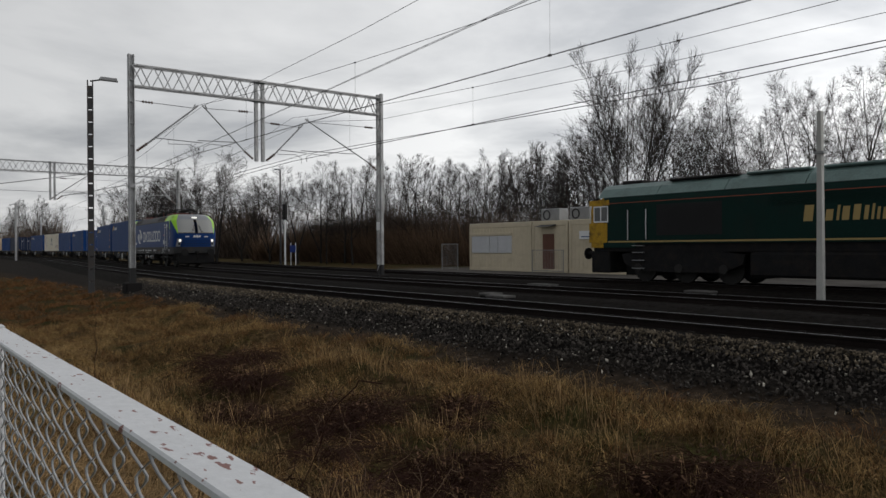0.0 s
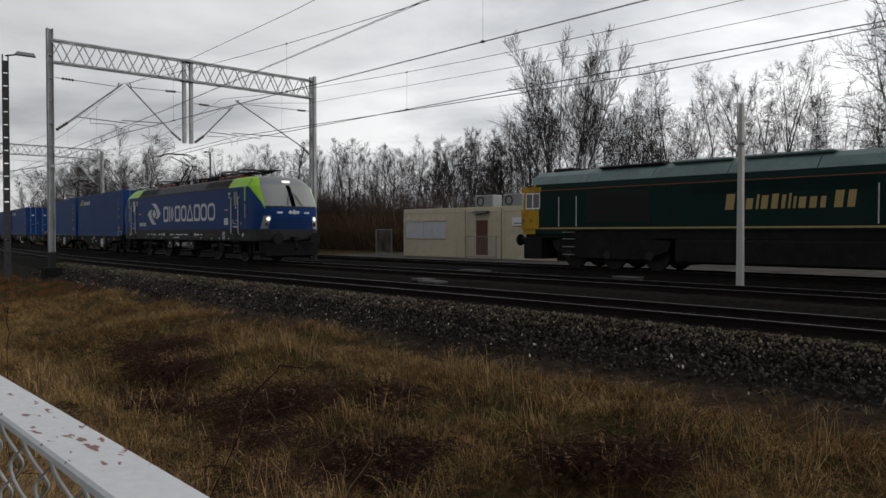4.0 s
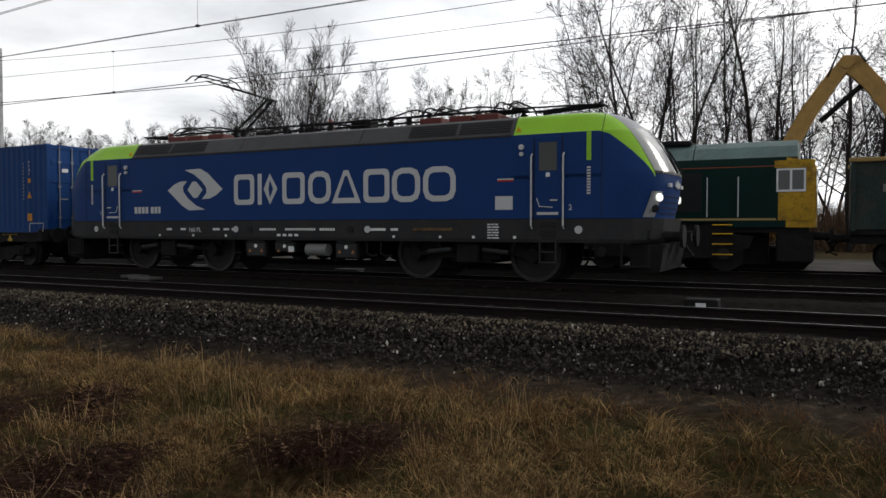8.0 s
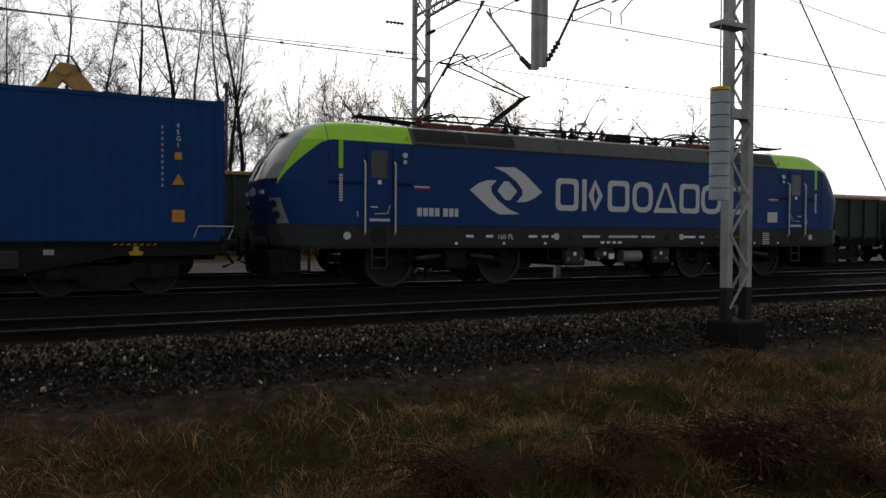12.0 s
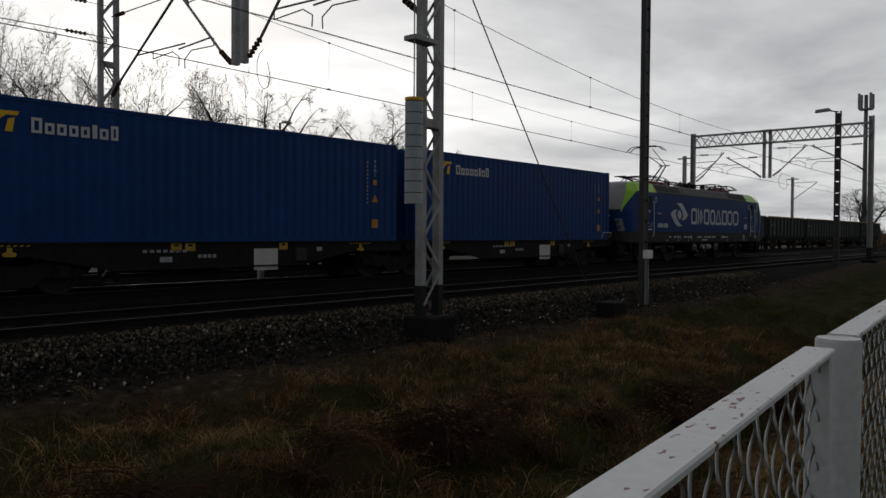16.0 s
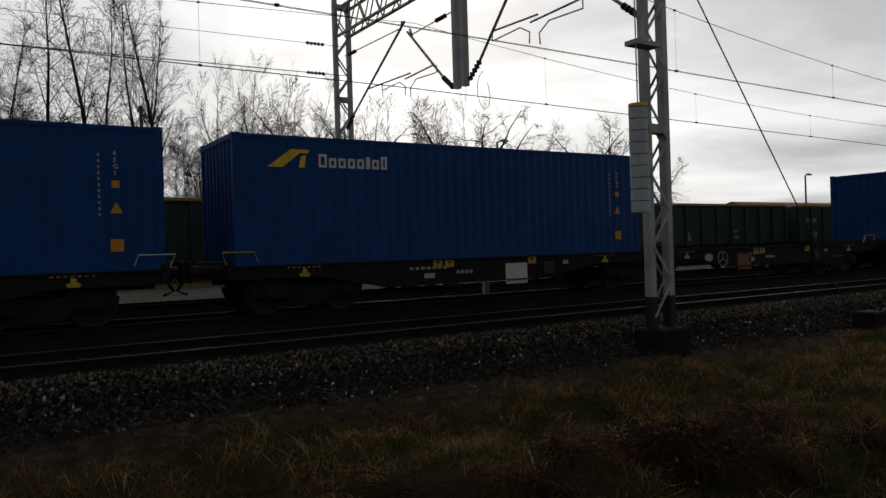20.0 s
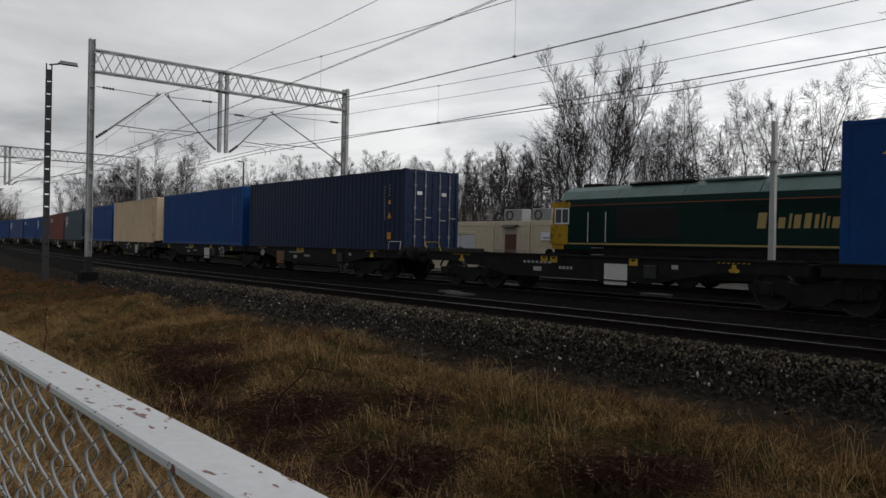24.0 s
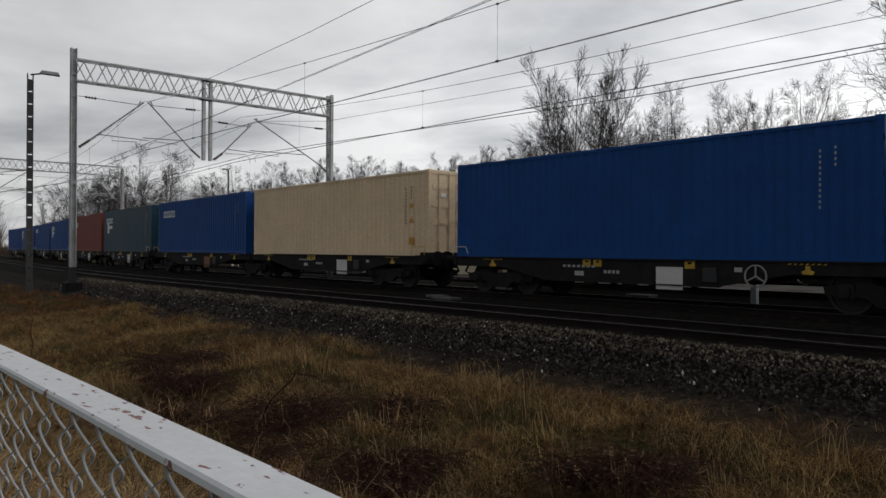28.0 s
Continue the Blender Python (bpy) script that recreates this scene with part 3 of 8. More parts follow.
    cantilever(par, x, y0 + 0.1, z_drop + 0.05, ta + shift - 0.03, z_apex, z_wire)
    cantilever(par, x, ym - 0.22, z_drop + 0.05, ta + shift + 0.32, z_apex + 0.05, z_wire + 0.1)
    cantilever(par, x, ym + 0.22, z_drop, tb + shift + 0.5, z_apex - 0.4, z_wire - 0.1)
    cantilever(par, x, y1 - 0.1, z_drop - 0.1, tb + shift + 0.8, z_apex - 0.08, z_wire)
    s = Shape()
    s.box(x - 0.16, x + 0.16, y1 - 0.14, y1 - 0.13, 2.3, 2.75)
    part("number_plate", s, WHITE, par, "small white number plate")
    return par


WIRE = mat("weathered_copper_wire", (0.05, 0.045, 0.045), 0.5, 0.6, 0.1)
portal("overhead_portal", -35.0, 9.3, 22.25, 15.3, 8.56, 9.95, 9.7, h=0.92, label="galvanised lattice portal with a rolled post, over two tracks")
portal("overhead_portal", 10.4, 9.2, 21.7, 15.15, 8.15, 9.6, 9.3, z_drop=5.28, z_apex=7.62, z_wire=5.6, near_lattice=True, label="galvanised lattice portal carrying tensioning weights")
portal("overhead_portal", 46.0, 9.25, 19.1, 14.65, 6.77, 7.83, 7.64, h=0.7, z_drop=4.72, z_apex=6.4, z_wire=5.1, base=0.1, tracks=(T1, T2 - 0.6), far_lattice=False, label="distant overhead portal of grey steel")
portal("overhead_portal", -72.0, 3.6, 23.4, 12.7, 8.0, 8.9, 8.7, label="distant lattice portal beyond the train")

# tensioning weights beside the east post
WEIGHT = mat("pale_blue_grey_weight", (0.36, 0.39, 0.42), 0.7, 0, 0.1, 3, 30, 0.1)
wts = thing("tension_weight", "stack of round concrete weights hung on a steel rope", "weight")
for i in range(9):
    w = Shape().tube((9.62, 8.87, 1.88 + i * 0.195), (9.62, 8.87, 2.06 + i * 0.195), 0.155, 16)
    part("weight_disc", w, WEIGHT, wts)
part("cap", Shape().tube((9.62, 8.87, 3.64), (9.62, 8.87, 3.69), 0.158, 14), YELLOW, wts, "yellow top disc")
part("rope", Shape().tube((9.62, 8.87, 3.69), (9.62, 8.87, 7.2), 0.012, 6), STEEL, wts)
part("guide_clamp", Shape().box(9.6, 10.2, 8.84, 9.1, 4.7, 4.78), STEEL, wts)

# ---------------------------------------------------------------- wires
SPANS = (-320, -250, -180, -126, -72, -35, 10.4, 46, 92, 150, 220, 320)


def support(x, west, east, far):
    """Height of a wire at its supports: lower at the eastern portals."""
    return np.interp(x, (-35, 10.4, 46), (west, east, far))


def catenary(name, label, yc, contact, messenger, sags, stagger=0.2):
    """Twin contact wires on droppers below a sagging messenger wire."""
    par = thing(name, label, "wire", "overhead wires")
    line, drop = [], Shape()
    runs = [[], []]
    for i, (a, b) in enumerate(zip(SPANS, SPANS[1:])):
        s0, s1 = (stagger, -stagger) if i % 2 == 0 else (-stagger, stagger)
        ya, yb = yc + bend(a)[0] + s0, yc + bend(b)[0] + s1
        n = 16
        sag = sags.get(a, 1.0)
        pts = []
        for k in range(n + 1):
            u = k / n
            x = a + (b - a) * u
            pts.append((x, ya + (yb - ya) * u, support(a, *messenger) * (1 - u) + support(b, *messenger) * u - sag * 4 * u * (1 - u)))
        line += pts if not line else pts[1:]
        for run, off in zip(runs, (-0.025, 0.025)):
            run.append((a, ya + off, support(a, *contact)))
        if -80 < a < 60:
            for k in range(2, n, 3):
                x, y, z = pts[k]
                zc = support(a, *contact) + (support(b, *contact) - support(a, *contact)) * k / n
                drop.tube((x, y, zc), (x, y, z), 0.004, 4)
                drop.box(x - 0.04, x + 0.04, y - 0.025, y + 0.025, zc - 0.02, zc + 0.03)
                drop.box(x - 0.03, x + 0.03, y - 0.02, y + 0.02, z - 0.02, z + 0.02)
    for run in runs:
        run.append((SPANS[-1], yc, support(SPANS[-1], *contact)))
        part("contact_wire", Shape().path(run, 0.007, 5), WIRE, par)
    part("messenger_wire", Shape().path(line, 0.0085, 5), WIRE, par)
    tagged(part("dropper", drop, WIRE, par), kind="stuff")
    return par


def run_out(label, contact, messenger):
    """A pair of wires that leaves its track to be anchored at a portal."""
    par = thing("anchored_wire", label, "wire", "anchored wires")
    for off in (-0.03, 0.03):
        part("contact_wire", Shape().path([(x, y + off, z) for x, y, z in contact], 0.007, 5), WIRE, par)
    part("messenger_wire", Shape().path(messenger, 0.008, 5), WIRE, par)
    for a in (messenger[-1], contact[-1]):
        insulator(par, (a[0] - 1.3, a[1], a[2] - 0.02), (a[0] - 0.7, a[1], a[2] - 0.01), 0.06)


catenary("overhead_wire", "twin contact wires under a sagging messenger wire", T1, (5.78, 5.6, 5.05), (8.0, 7.6, 6.4), {-35: 0.78, 10.4: 1.0})
catenary("overhead_wire", "twin contact wires over the container train", T2, (5.72, 5.66, 5.05), (7.9, 7.4, 6.45), {-35: 0.85, 10.4: 0.75})
run_out("spare wires rising to the tensioning weights", [(-72, 15.2, 6.0), (-35, 12.55, 6.2), (-13, 10.95, 6.42), (10.1, 9.3, 6.9)], [(-72, 15.2, 8.1), (-50, 13.6, 7.5), (-35, 12.55, 8.05), (-28, 12.0, 7.75), (-19, 11.3, 7.58), (-8, 10.5, 7.62), (10.1, 9.3, 7.95)])
run_out("spare wires anchored to the rear of the portal", [(-72, 20.4, 6.0), (-35, 17.85, 6.15), (-12.8, 19.55, 6.05), (-5, 20.2, 6.35), (10.4, 21.5, 6.9)], [(-72, 20.4, 7.9), (-50, 18.9, 7.2), (-35, 17.85, 7.8), (-29, 18.3, 7.1), (-14, 19.45, 6.95), (-6, 20.1, 7.1), (10.4, 21.5, 7.8)])
guy = thing("guy_wire", "taut diagonal guy wire beside the portal", "wire")
part("strand", Shape().tube((9.9, 9.2, 8.1), (16.5, 9.2, -0.4), 0.014, 6), WIRE, guy)

# ---------------------------------------------------------------- fence by the camera
def fence_paint():
    m = mat("worn_white_fence_paint", (0.60, 0.61, 0.625), 0.5, 0, 0.06, 3, 40, 0.08)
    t = m.node_tree
    b = t.nodes["Principled BSDF"]
    src = b.inputs["Base Color"].links[0].from_socket
    tc = t.nodes.new("ShaderNodeTexCoord")
    mp = t.nodes.new("ShaderNodeMapping")
    mp.inputs["Scale"].default_value = (0.8, 2.0, 1)
    n = t.nodes.new("ShaderNodeTexNoise")
    n.inputs["Scale"].default_value, n.inputs["Detail"].default_value = 30.0, 7.0
    n2 = t.nodes.new("ShaderNodeTexNoise")
    n2.inputs["Scale"].default_value = 1.6
    t.links.new(tc.outputs["Object"], mp.inputs[0])
    t.links.new(mp.outputs[0], n.inputs["Vector"])
    t.links.new(tc.outputs["Object"], n2.inputs["Vector"])
    s = t.nodes.new("ShaderNodeMath"); s.operation = "MULTIPLY_ADD"
    t.links.new(n2.outputs["Fac"], s.inputs[0]); s.inputs[1].default_value = 0.35; t.links.new(n.outputs["Fac"], s.inputs[2])
    r = t.nodes.new("ShaderNodeMapRange")
    r.inputs[1].default_value, r.inputs[2].default_value = 0.815, 0.835
    t.links.new(s.outputs[0], r.inputs[0])
    mx = t.nodes.new("ShaderNodeMix"); mx.data_type = "RGBA"
    t.links.new(r.outputs[0], mx.inputs[0]); t.links.new(src, mx.inputs[6])
    mx.inputs[7].default_value = (0.2, 0.085, 0.07, 1)
    t.links.new(mx.outputs[2], b.inputs["Base Color"])
    return m


FENCE = fence_paint()
POST_WHITE = mat("white_post_paint", (0.56, 0.57, 0.585), 0.5, 0, 0.1, 3, 40, 0.08)
# dark grey that stands in for the shade under the fence's top rail
RAIL_SHADE = mat("rail_shade_grey", (0.07, 0.07, 0.072), 0.6, 0.2, 0.2, 4, 30)
MESH_WIRE = mat("white_coated_chain_link", (0.32, 0.33, 0.34), 0.5, 0.1, 0.1, 4, 40, 0.05)


def fence_mesh(w, pitch, rows, r, fine):
    """Woven chain-link: each strand runs down in a wavy zigzag and hooks round its neighbours."""
    n = int((w - 0.1) / pitch)
    sub = 6 if fine else 2
    sides = 4 if fine else 3
    vs, fs = [], []
    for k in range(n + 1):
        x0 = 0.045 + k * pitch
        ring0 = None
        for j in range(rows * sub + 1):
            u = j / sub
            ph = (u + k) * math.pi
            sw = math.cos(ph)
            sw = math.asin(0.93 * sw) / math.asin(0.93)
            p = (x0 + sw * pitch * 0.545, 0.0075 * math.sin(ph * 1.0 + 0.6) + 0.004 * sw, -0.03 - u * pitch * 0.92)
            b0 = len(vs)
            for q in range(sides):
                a = 2 * math.pi * q / sides
                vs.append((p[0] + r * math.cos(a), p[1] + r * math.sin(a), p[2] + r * 0.6 * math.cos(a) * math.sin(ph)))
            if ring0 is not None:
                fs += [(ring0 + q, ring0 + (q + 1) % sides, b0 + (q + 1) % sides, b0 + q) for q in range(sides)]
            ring0 = b0
    return big_mesh("chain_link", vs, fs, MESH_WIRE, True)


def fence_run(a, b, z_top, panels, pitch=0.076, fine=True, first_post=False, rise=0.0):
    """Fence panels from a to b: flat top rail with a folded lip, square posts, woven mesh."""
    a, b = Vector(a), Vector(b)
    d = (b - a)
    length = d.length
    d.normalize()
    ang = math.degrees(math.atan2(d.y, d.x))
    w = length / panels
    lip = -1 if d.x > 0 else 1
    mesh = fence_mesh(w, pitch, int(1.36 / pitch / 0.92), 0.0031 if fine else 0.0045, fine)
    for i in range(panels):
        par = thing("fence_panel", "white painted steel fence panel with woven chain-link mesh", "fence", "boundary fence", at=pose(a.x + d.x * i * w, a.y + d.y * i * w, z_top + rise * i / panels, 0, 0, ang))
        rail = Shape().prism([(-0.040, 0.0), (0.036, 0.0), (0.040, -0.004), (0.040, -0.013), (0.036, -0.013), (0.036, -0.006), (-0.040, -0.006), (-0.040, -0.013), (-0.044, -0.013), (-0.044, -0.004)], 0.0, w - 0.09, "x")
        part("top_rail", rail, FENCE, par, "flat white top rail with flaking paint")
        # bar added to draw the shadow line below the rail lip
        part("lacing_bar", Shape().box(0.03, w - 0.12, -0.011, 0.011, -0.036, -0.018, 0.003), RAIL_SHADE, par, "dark grey bar added as the shade under the rail")
        part("bottom_rail", Shape().box(0.0, w - 0.09, -0.02, 0.02, -1.42, -1.38), FENCE, par)
        if first_post and i == 0:
            post = part("post", Shape().tube((-0.052, 0, -1.7), (-0.052, 0, -0.012), 0.064, 24), POST_WHITE, par, "round white steel tube post")
            part("post_cap", Shape().tube((-0.052, 0, -0.012), (-0.052, 0, -0.006), 0.061, 24), POST_WHITE, post, "flat rounded cap")
            part("bolt", Shape().tube((-0.09, 0.05, -0.3), (-0.13, 0.06, -0.3), 0.012, 8), STEEL, post, "bare steel bolt")
        for x in (w - 0.052,):
            post = part("post", Shape().box(x - 0.03, x + 0.05, -0.042, 0.042, -1.7, -0.004, 0.012), POST_WHITE, par, "square white steel post")
            part("post_cap", Shape().box(x - 0.034, x + 0.054, -0.046, 0.046, -0.003, 0.006, 0.004), POST_WHITE, post, "flat rounded cap")
            part("bolt", Shape().tube((x + 0.01, lip * 0.04, -0.3), (x + 0.01, lip * 0.058, -0.3), 0.011, 8), FENCE, post)
        for x in (0.004, w - 0.124):
            part("side_bar", Shape().box(x, x + 0.04, -0.032, 0.032, -1.38, -0.008, 0.003), POST_WHITE, par)
        part("chain_link", mesh, MESH_WIRE, par, "woven diamond mesh")


FENCE_Z = 1.06
fence_run((-0.30, 0.351, 0), (-10.2, 0.351, 0), FENCE_Z, 3)
fence_run((2.47, 0.574, 0), (-0.30, 0.304, 0), FENCE_Z, 1)
fence_run((2.655, 0.562, 0), (14.77, 1.592, 0), FENCE_Z + 0.022, 5, first_post=True)
fence_run((14.77, 1.592, 0), (44.5, 4.119, 0), FENCE_Z + 0.03, 12, 0.12, False, rise=0.19)
fence_run((44.5, 4.2, 0), (45.0, 6.0, 0), FENCE_Z + 0.17, 1, 0.12, False)

# ---------------------------------------------------------------- container train
MOVING = []                            # (thing, its place along the train)
WHEELSETS = []                         # (wheelset, radius, its pose in its bogie)
BLUE = mat("loco_blue_paint", (0.008, 0.04, 0.158), 0.45, 0.0, 0.06, 0.8, 20, 0.0, (0.02, 0.045, 0.13), 0.35, spec=0.12)
GREEN = mat("lime_green_paint", (0.30, 0.60, 0.03), 0.35, 0, 0.06, 1, 20, 0, (0.2, 0.35, 0.05), 0.2)
GREY = mat("loco_dark_grey_paint", (0.032, 0.033, 0.035), 0.5, 0, 0.12, 1.2, 25, 0.05, (0.07, 0.055, 0.045), 0.5, spec=0.12)
ROOF_GREY = mat("roof_grey_paint", (0.075, 0.075, 0.08), 0.55, 0, 0.12, 1.2, 25, 0.05, (0.05, 0.045, 0.04), 0.5, spec=0.15)
SILVER = mat("silver_marking", (0.52, 0.53, 0.54), 0.4, 0.1, 0.04)
GLASS = glass("dark_cab_glass", (0.015, 0.017, 0.02))
RED_BOX = mat("red_brown_roof_gear", (0.12, 0.028, 0.022), 0.5)
LAMP_ON = mat("lit_headlamp", (1.0, 0.97, 0.9), 0.3, emit=0.55)


def bars(shape, x, z, widths, h, y, gap=0.02, t=0.003):
    """A line of plain bars standing for small writing on a side plane."""
    for w in widths:
        if w > 0:
            shape.box(x, x + w, y - t, y, z, z + h)
        x += abs(w) + gap
    return x


def hollow(shape, x, z, w, h, s, y, t=0.004):
    """An open block outline, one of a row that stands for a large logo line."""
    shape.box(x, x + w, y - t, y, z, z + s).box(x, x + w, y - t, y, z + h - s, z + h)
    shape.box(x, x + s, y - t, y, z + s, z + h - s).box(x + w - s, x + w, y - t, y, z + s, z + h - s)


def ring_pts(shape, outer, inner, y, t=0.004):
    """A flat closed band between two outlines of equal count, on a side plane."""
    n = len(outer)
    vs = [(a, y - t, b) for a, b in outer] + [(a, y - t, b) for a, b in inner] + [(a, y, b) for a, b in outer] + [(a, y, b) for a, b in inner]
    fs = []
    for i in range(n):
        j = (i + 1) % n
        fs += [(i, j, n + j, n + i), (2 * n + i, 3 * n + i, 3 * n + j, 2 * n + j), (i, 2 * n + i, 2 * n + j, j), (n + i, n + j, 3 * n + j, 3 * n + i)]
    return shape.add(vs, fs)


def bogie(par, x, r, base, gauge=1.5, label="", frame_h=0.18, heavy=False):
    bg = thing("bogie", "", "")
    for k in ("label", "category"):
        if k in bg:
            del bg[k]
    bg.parent = par
    bg.matrix_basis = pose(x, 0, 0)
    bg.name = "bogie"
    sf = Shape()
    for s in (-1, 1):
        y = s * 1.0
        L = base / 2
        sf.prism(((-L - 0.45, r + 0.12), (-L - 0.4, r - 0.08), (-L + 0.35, r - 0.1), (-L + 0.6, r - 0.28), (L - 0.6, r - 0.28), (L - 0.35, r - 0.1), (L + 0.4, r - 0.08), (L + 0.45, r + 0.12), (L - 0.4, r + 0.2), (0, r + 0.1), (-L + 0.4, r + 0.2)), y - 0.06, y + 0.06, "y")
        for e in (-1, 1):
            sf.box(e * L - 0.17, e * L + 0.17, y - 0.12, y + 0.12, r - 0.15, r + 0.17, 0.03)
            sf.tube((e * L, y - s * 0.02, r), (e * L, y + s * 0.17, r), 0.11, 12)
        for q in (-0.16, 0.16):
            for zz in range(5):
                sf.tube((q, y, r - 0.2 + zz * 0.075), (q, y, r - 0.165 + zz * 0.075), 0.085, 10)
    sf.box(-0.2, 0.2, -1.0, 1.0, r - 0.1, r + 0.15)
    if heavy:
        # inside frames leave the wheels in view; a slim beam, axle links and coil springs show outside
        sf = Shape().box(-base / 2 - 0.7, base / 2 + 0.7, -0.55, 0.55, r + 0.05, r + 0.28).box(-0.5, 0.5, -1.05, 1.05, r - 0.2, r + 0.25)
        for s in (-1, 1):
            sf.box(-0.75, 0.75, min(s * 0.95, s * 1.1), max(s * 0.95, s * 1.1), r - 0.12, r + 0.16, 0.03)
            for e in (-1, 1):
                sf.tube((e * base / 2, s * 0.85, r), (e * base / 2, s * 1.08, r), 0.17, 14)
                sf.bar((e * base / 2, s * 1.04, r), (e * 0.7, s * 1.04, r + 0.06), 0.06, 0.11)
                for q in (-0.26, 0.26):
                    for zz in range(4):
                        sf.tube((e * base / 2 + q, s * 1.0, r + 0.12 + zz * 0.05), (e * base / 2 + q, s * 1.0, r + 0.145 + zz * 0.05), 0.075, 8)
    part("bogie_frame", sf, DARK, bg)
    for e in (-1, 1):
        ws = Shape()
        for s in (-1, 1):
            y = s * 0.75
            n = 28
            prof = ((0.0, -0.08), (r * 0.28, -0.09), (r * 0.32, -0.03), (r * 0.82, -0.02), (r * 0.86, -0.06), (r, -0.065), (r, 0.05), (r + 0.028, 0.065), (r + 0.028, 0.085), (r * 0.86, 0.085), (r * 0.82, 0.03), (r * 0.3, 0.03))
            rings = []
            for i in range(n):
                a = 2 * math.pi * i / n
                rings.append([(q * math.cos(a), y - s * o, q * math.sin(a)) for q, o in prof])
            rings.append(rings[0])
            ws.loft(rings, cap=False)
            for i in range(6):
                a = 2 * math.pi * i / 6
                c = (math.cos(a) * r * 0.58, y + s * 0.03, math.sin(a) * r * 0.58)
                ws.tube(c, (c[0], y + s * 0.035, c[2]), r * 0.09, 8)
        ws.tube((0, -0.75, 0), (0, 0.75, 0), 0.09, 10)
        w = part("wheelset", ws, WHEEL, bg, "worn steel wheelset")
        w.matrix_basis = pose(e * base / 2, 0, r)
        if heavy:
            for yy in (-0.822, 0.822):
                part("tyre_face", Shape().ring((0, yy, 0), r - 0.05, 0.09, 32, w=0.012), TYRE, w, "dull worn tyre face")
        WHEELSETS.append((w, r, (e * base / 2, 0, r)))
    return bg


def buffers(par, x, s, z=1.06, long=0.62):
    for y in (-0.875, 0.875):
        b = Shape().tube((x - s * long, y, z), (x - s * 0.06, y, z), 0.11, 12)
        b.tube((x - s * 0.06, y, z), (x, y, z), 0.24, 16)
        part("buffer", b, DARK, par, "round steel buffer")
    c = Shape().box(min(x, x - s * 0.5), max(x, x - s * 0.5), -0.09, 0.09, z - 0.1, z + 0.06)
    c.path([(x - s * 0.25, 0, z - 0.05), (x + s * 0.02, 0, z - 0.42), (x - s * 0.2, 0, z - 0.5)], 0.035, 6)
    part("coupling", c, DARK, par)


HALF_W = 1.49
CAB_RISE = ((1.44, 9.1), (1.9, 9.2), (2.32, 9.25), (2.4, 9.24), (2.92, 8.96), (3.27, 8.72), (3.44, 8.55), (3.6, 8.33), (3.68, 8.17), (3.72, 8.02))
BAND_EDGE = ((2.3, 9.03), (2.57, 8.84), (2.83, 8.58), (3.05, 8.32), (3.2, 8.12), (3.27, 7.9))


def half_width(z):
    return np.interp(z, (0.8, 1.44, 3.26, 3.33, 3.66, 3.72), (1.45, 1.49, 1.485, 1.43, 1.22, 1.08))


def cab_point(z, th, off=0.0):
    """A point of the cab's rounded plan at height z; th runs from 0 at the side wall to 90 at the nose."""
    L = np.interp(z, [q[0] for q in CAB_RISE], [q[1] for q in CAB_RISE])
    c, sn = max(0.0, math.cos(radians(th))), math.sin(radians(th))
    return (L - 1.15 + 1.15 * sn ** 0.625 + off * sn, (half_width(z) + off * c) * c ** 0.667, z)


def cab_angle(z, x):
    """The angle at which the cab's plan reaches the distance x, below zero along the straight side."""
    L = np.interp(z, [q[0] for q in CAB_RISE], [q[1] for q in CAB_RISE])
    k = (x - L + 1.15) / 1.15
    return math.degrees(math.asin(min(1.0, k ** 1.6))) if k > 0 else -1.0


def cab_side(z, x0, x1, n):
    """Points along the cab side from x0 to x1."""
    out = []
    for i in range(n + 1):
        x = x0 + (x1 - x0) * i / n
        th = cab_angle(z, x)
        out.append(cab_point(z, th) if th > 0 else (x, half_width(z), z))
    return out


def sheet(rows):
    """Faces between rows of points of equal count."""
    n = len(rows[0])
    return Shape().add([p for r in rows for p in r], [(k * n + i, k * n + i + 1, (k + 1) * n + i + 1, (k + 1) * n + i) for k in range(len(rows) - 1) for i in range(n - 1)])


def turned(shape, s, e):
    """The same shape at the other end (s) or on the other side (e) of the body."""
    return Shape().add([(s * x, -e * y, z) for x, y, z in shape.v], shape.f)


def plan_ring(L, W, nose, z):
    """Outline of the underframe at one height, tapered over the nose length."""
    front = [(L - nose, -W), (L - nose * 0.5, -W * 0.97), (L - nose * 0.16, -W * 0.86), (L, -W * 0.66), (L + 0.03, -W * 0.3), (L + 0.03, W * 0.3), (L, W * 0.66), (L - nose * 0.16, W * 0.86), (L - nose * 0.5, W * 0.97), (L - nose, W)]
    back = [(-x, -y) for x, y in front]
    return [(x, y, z) for x, y in front + back]


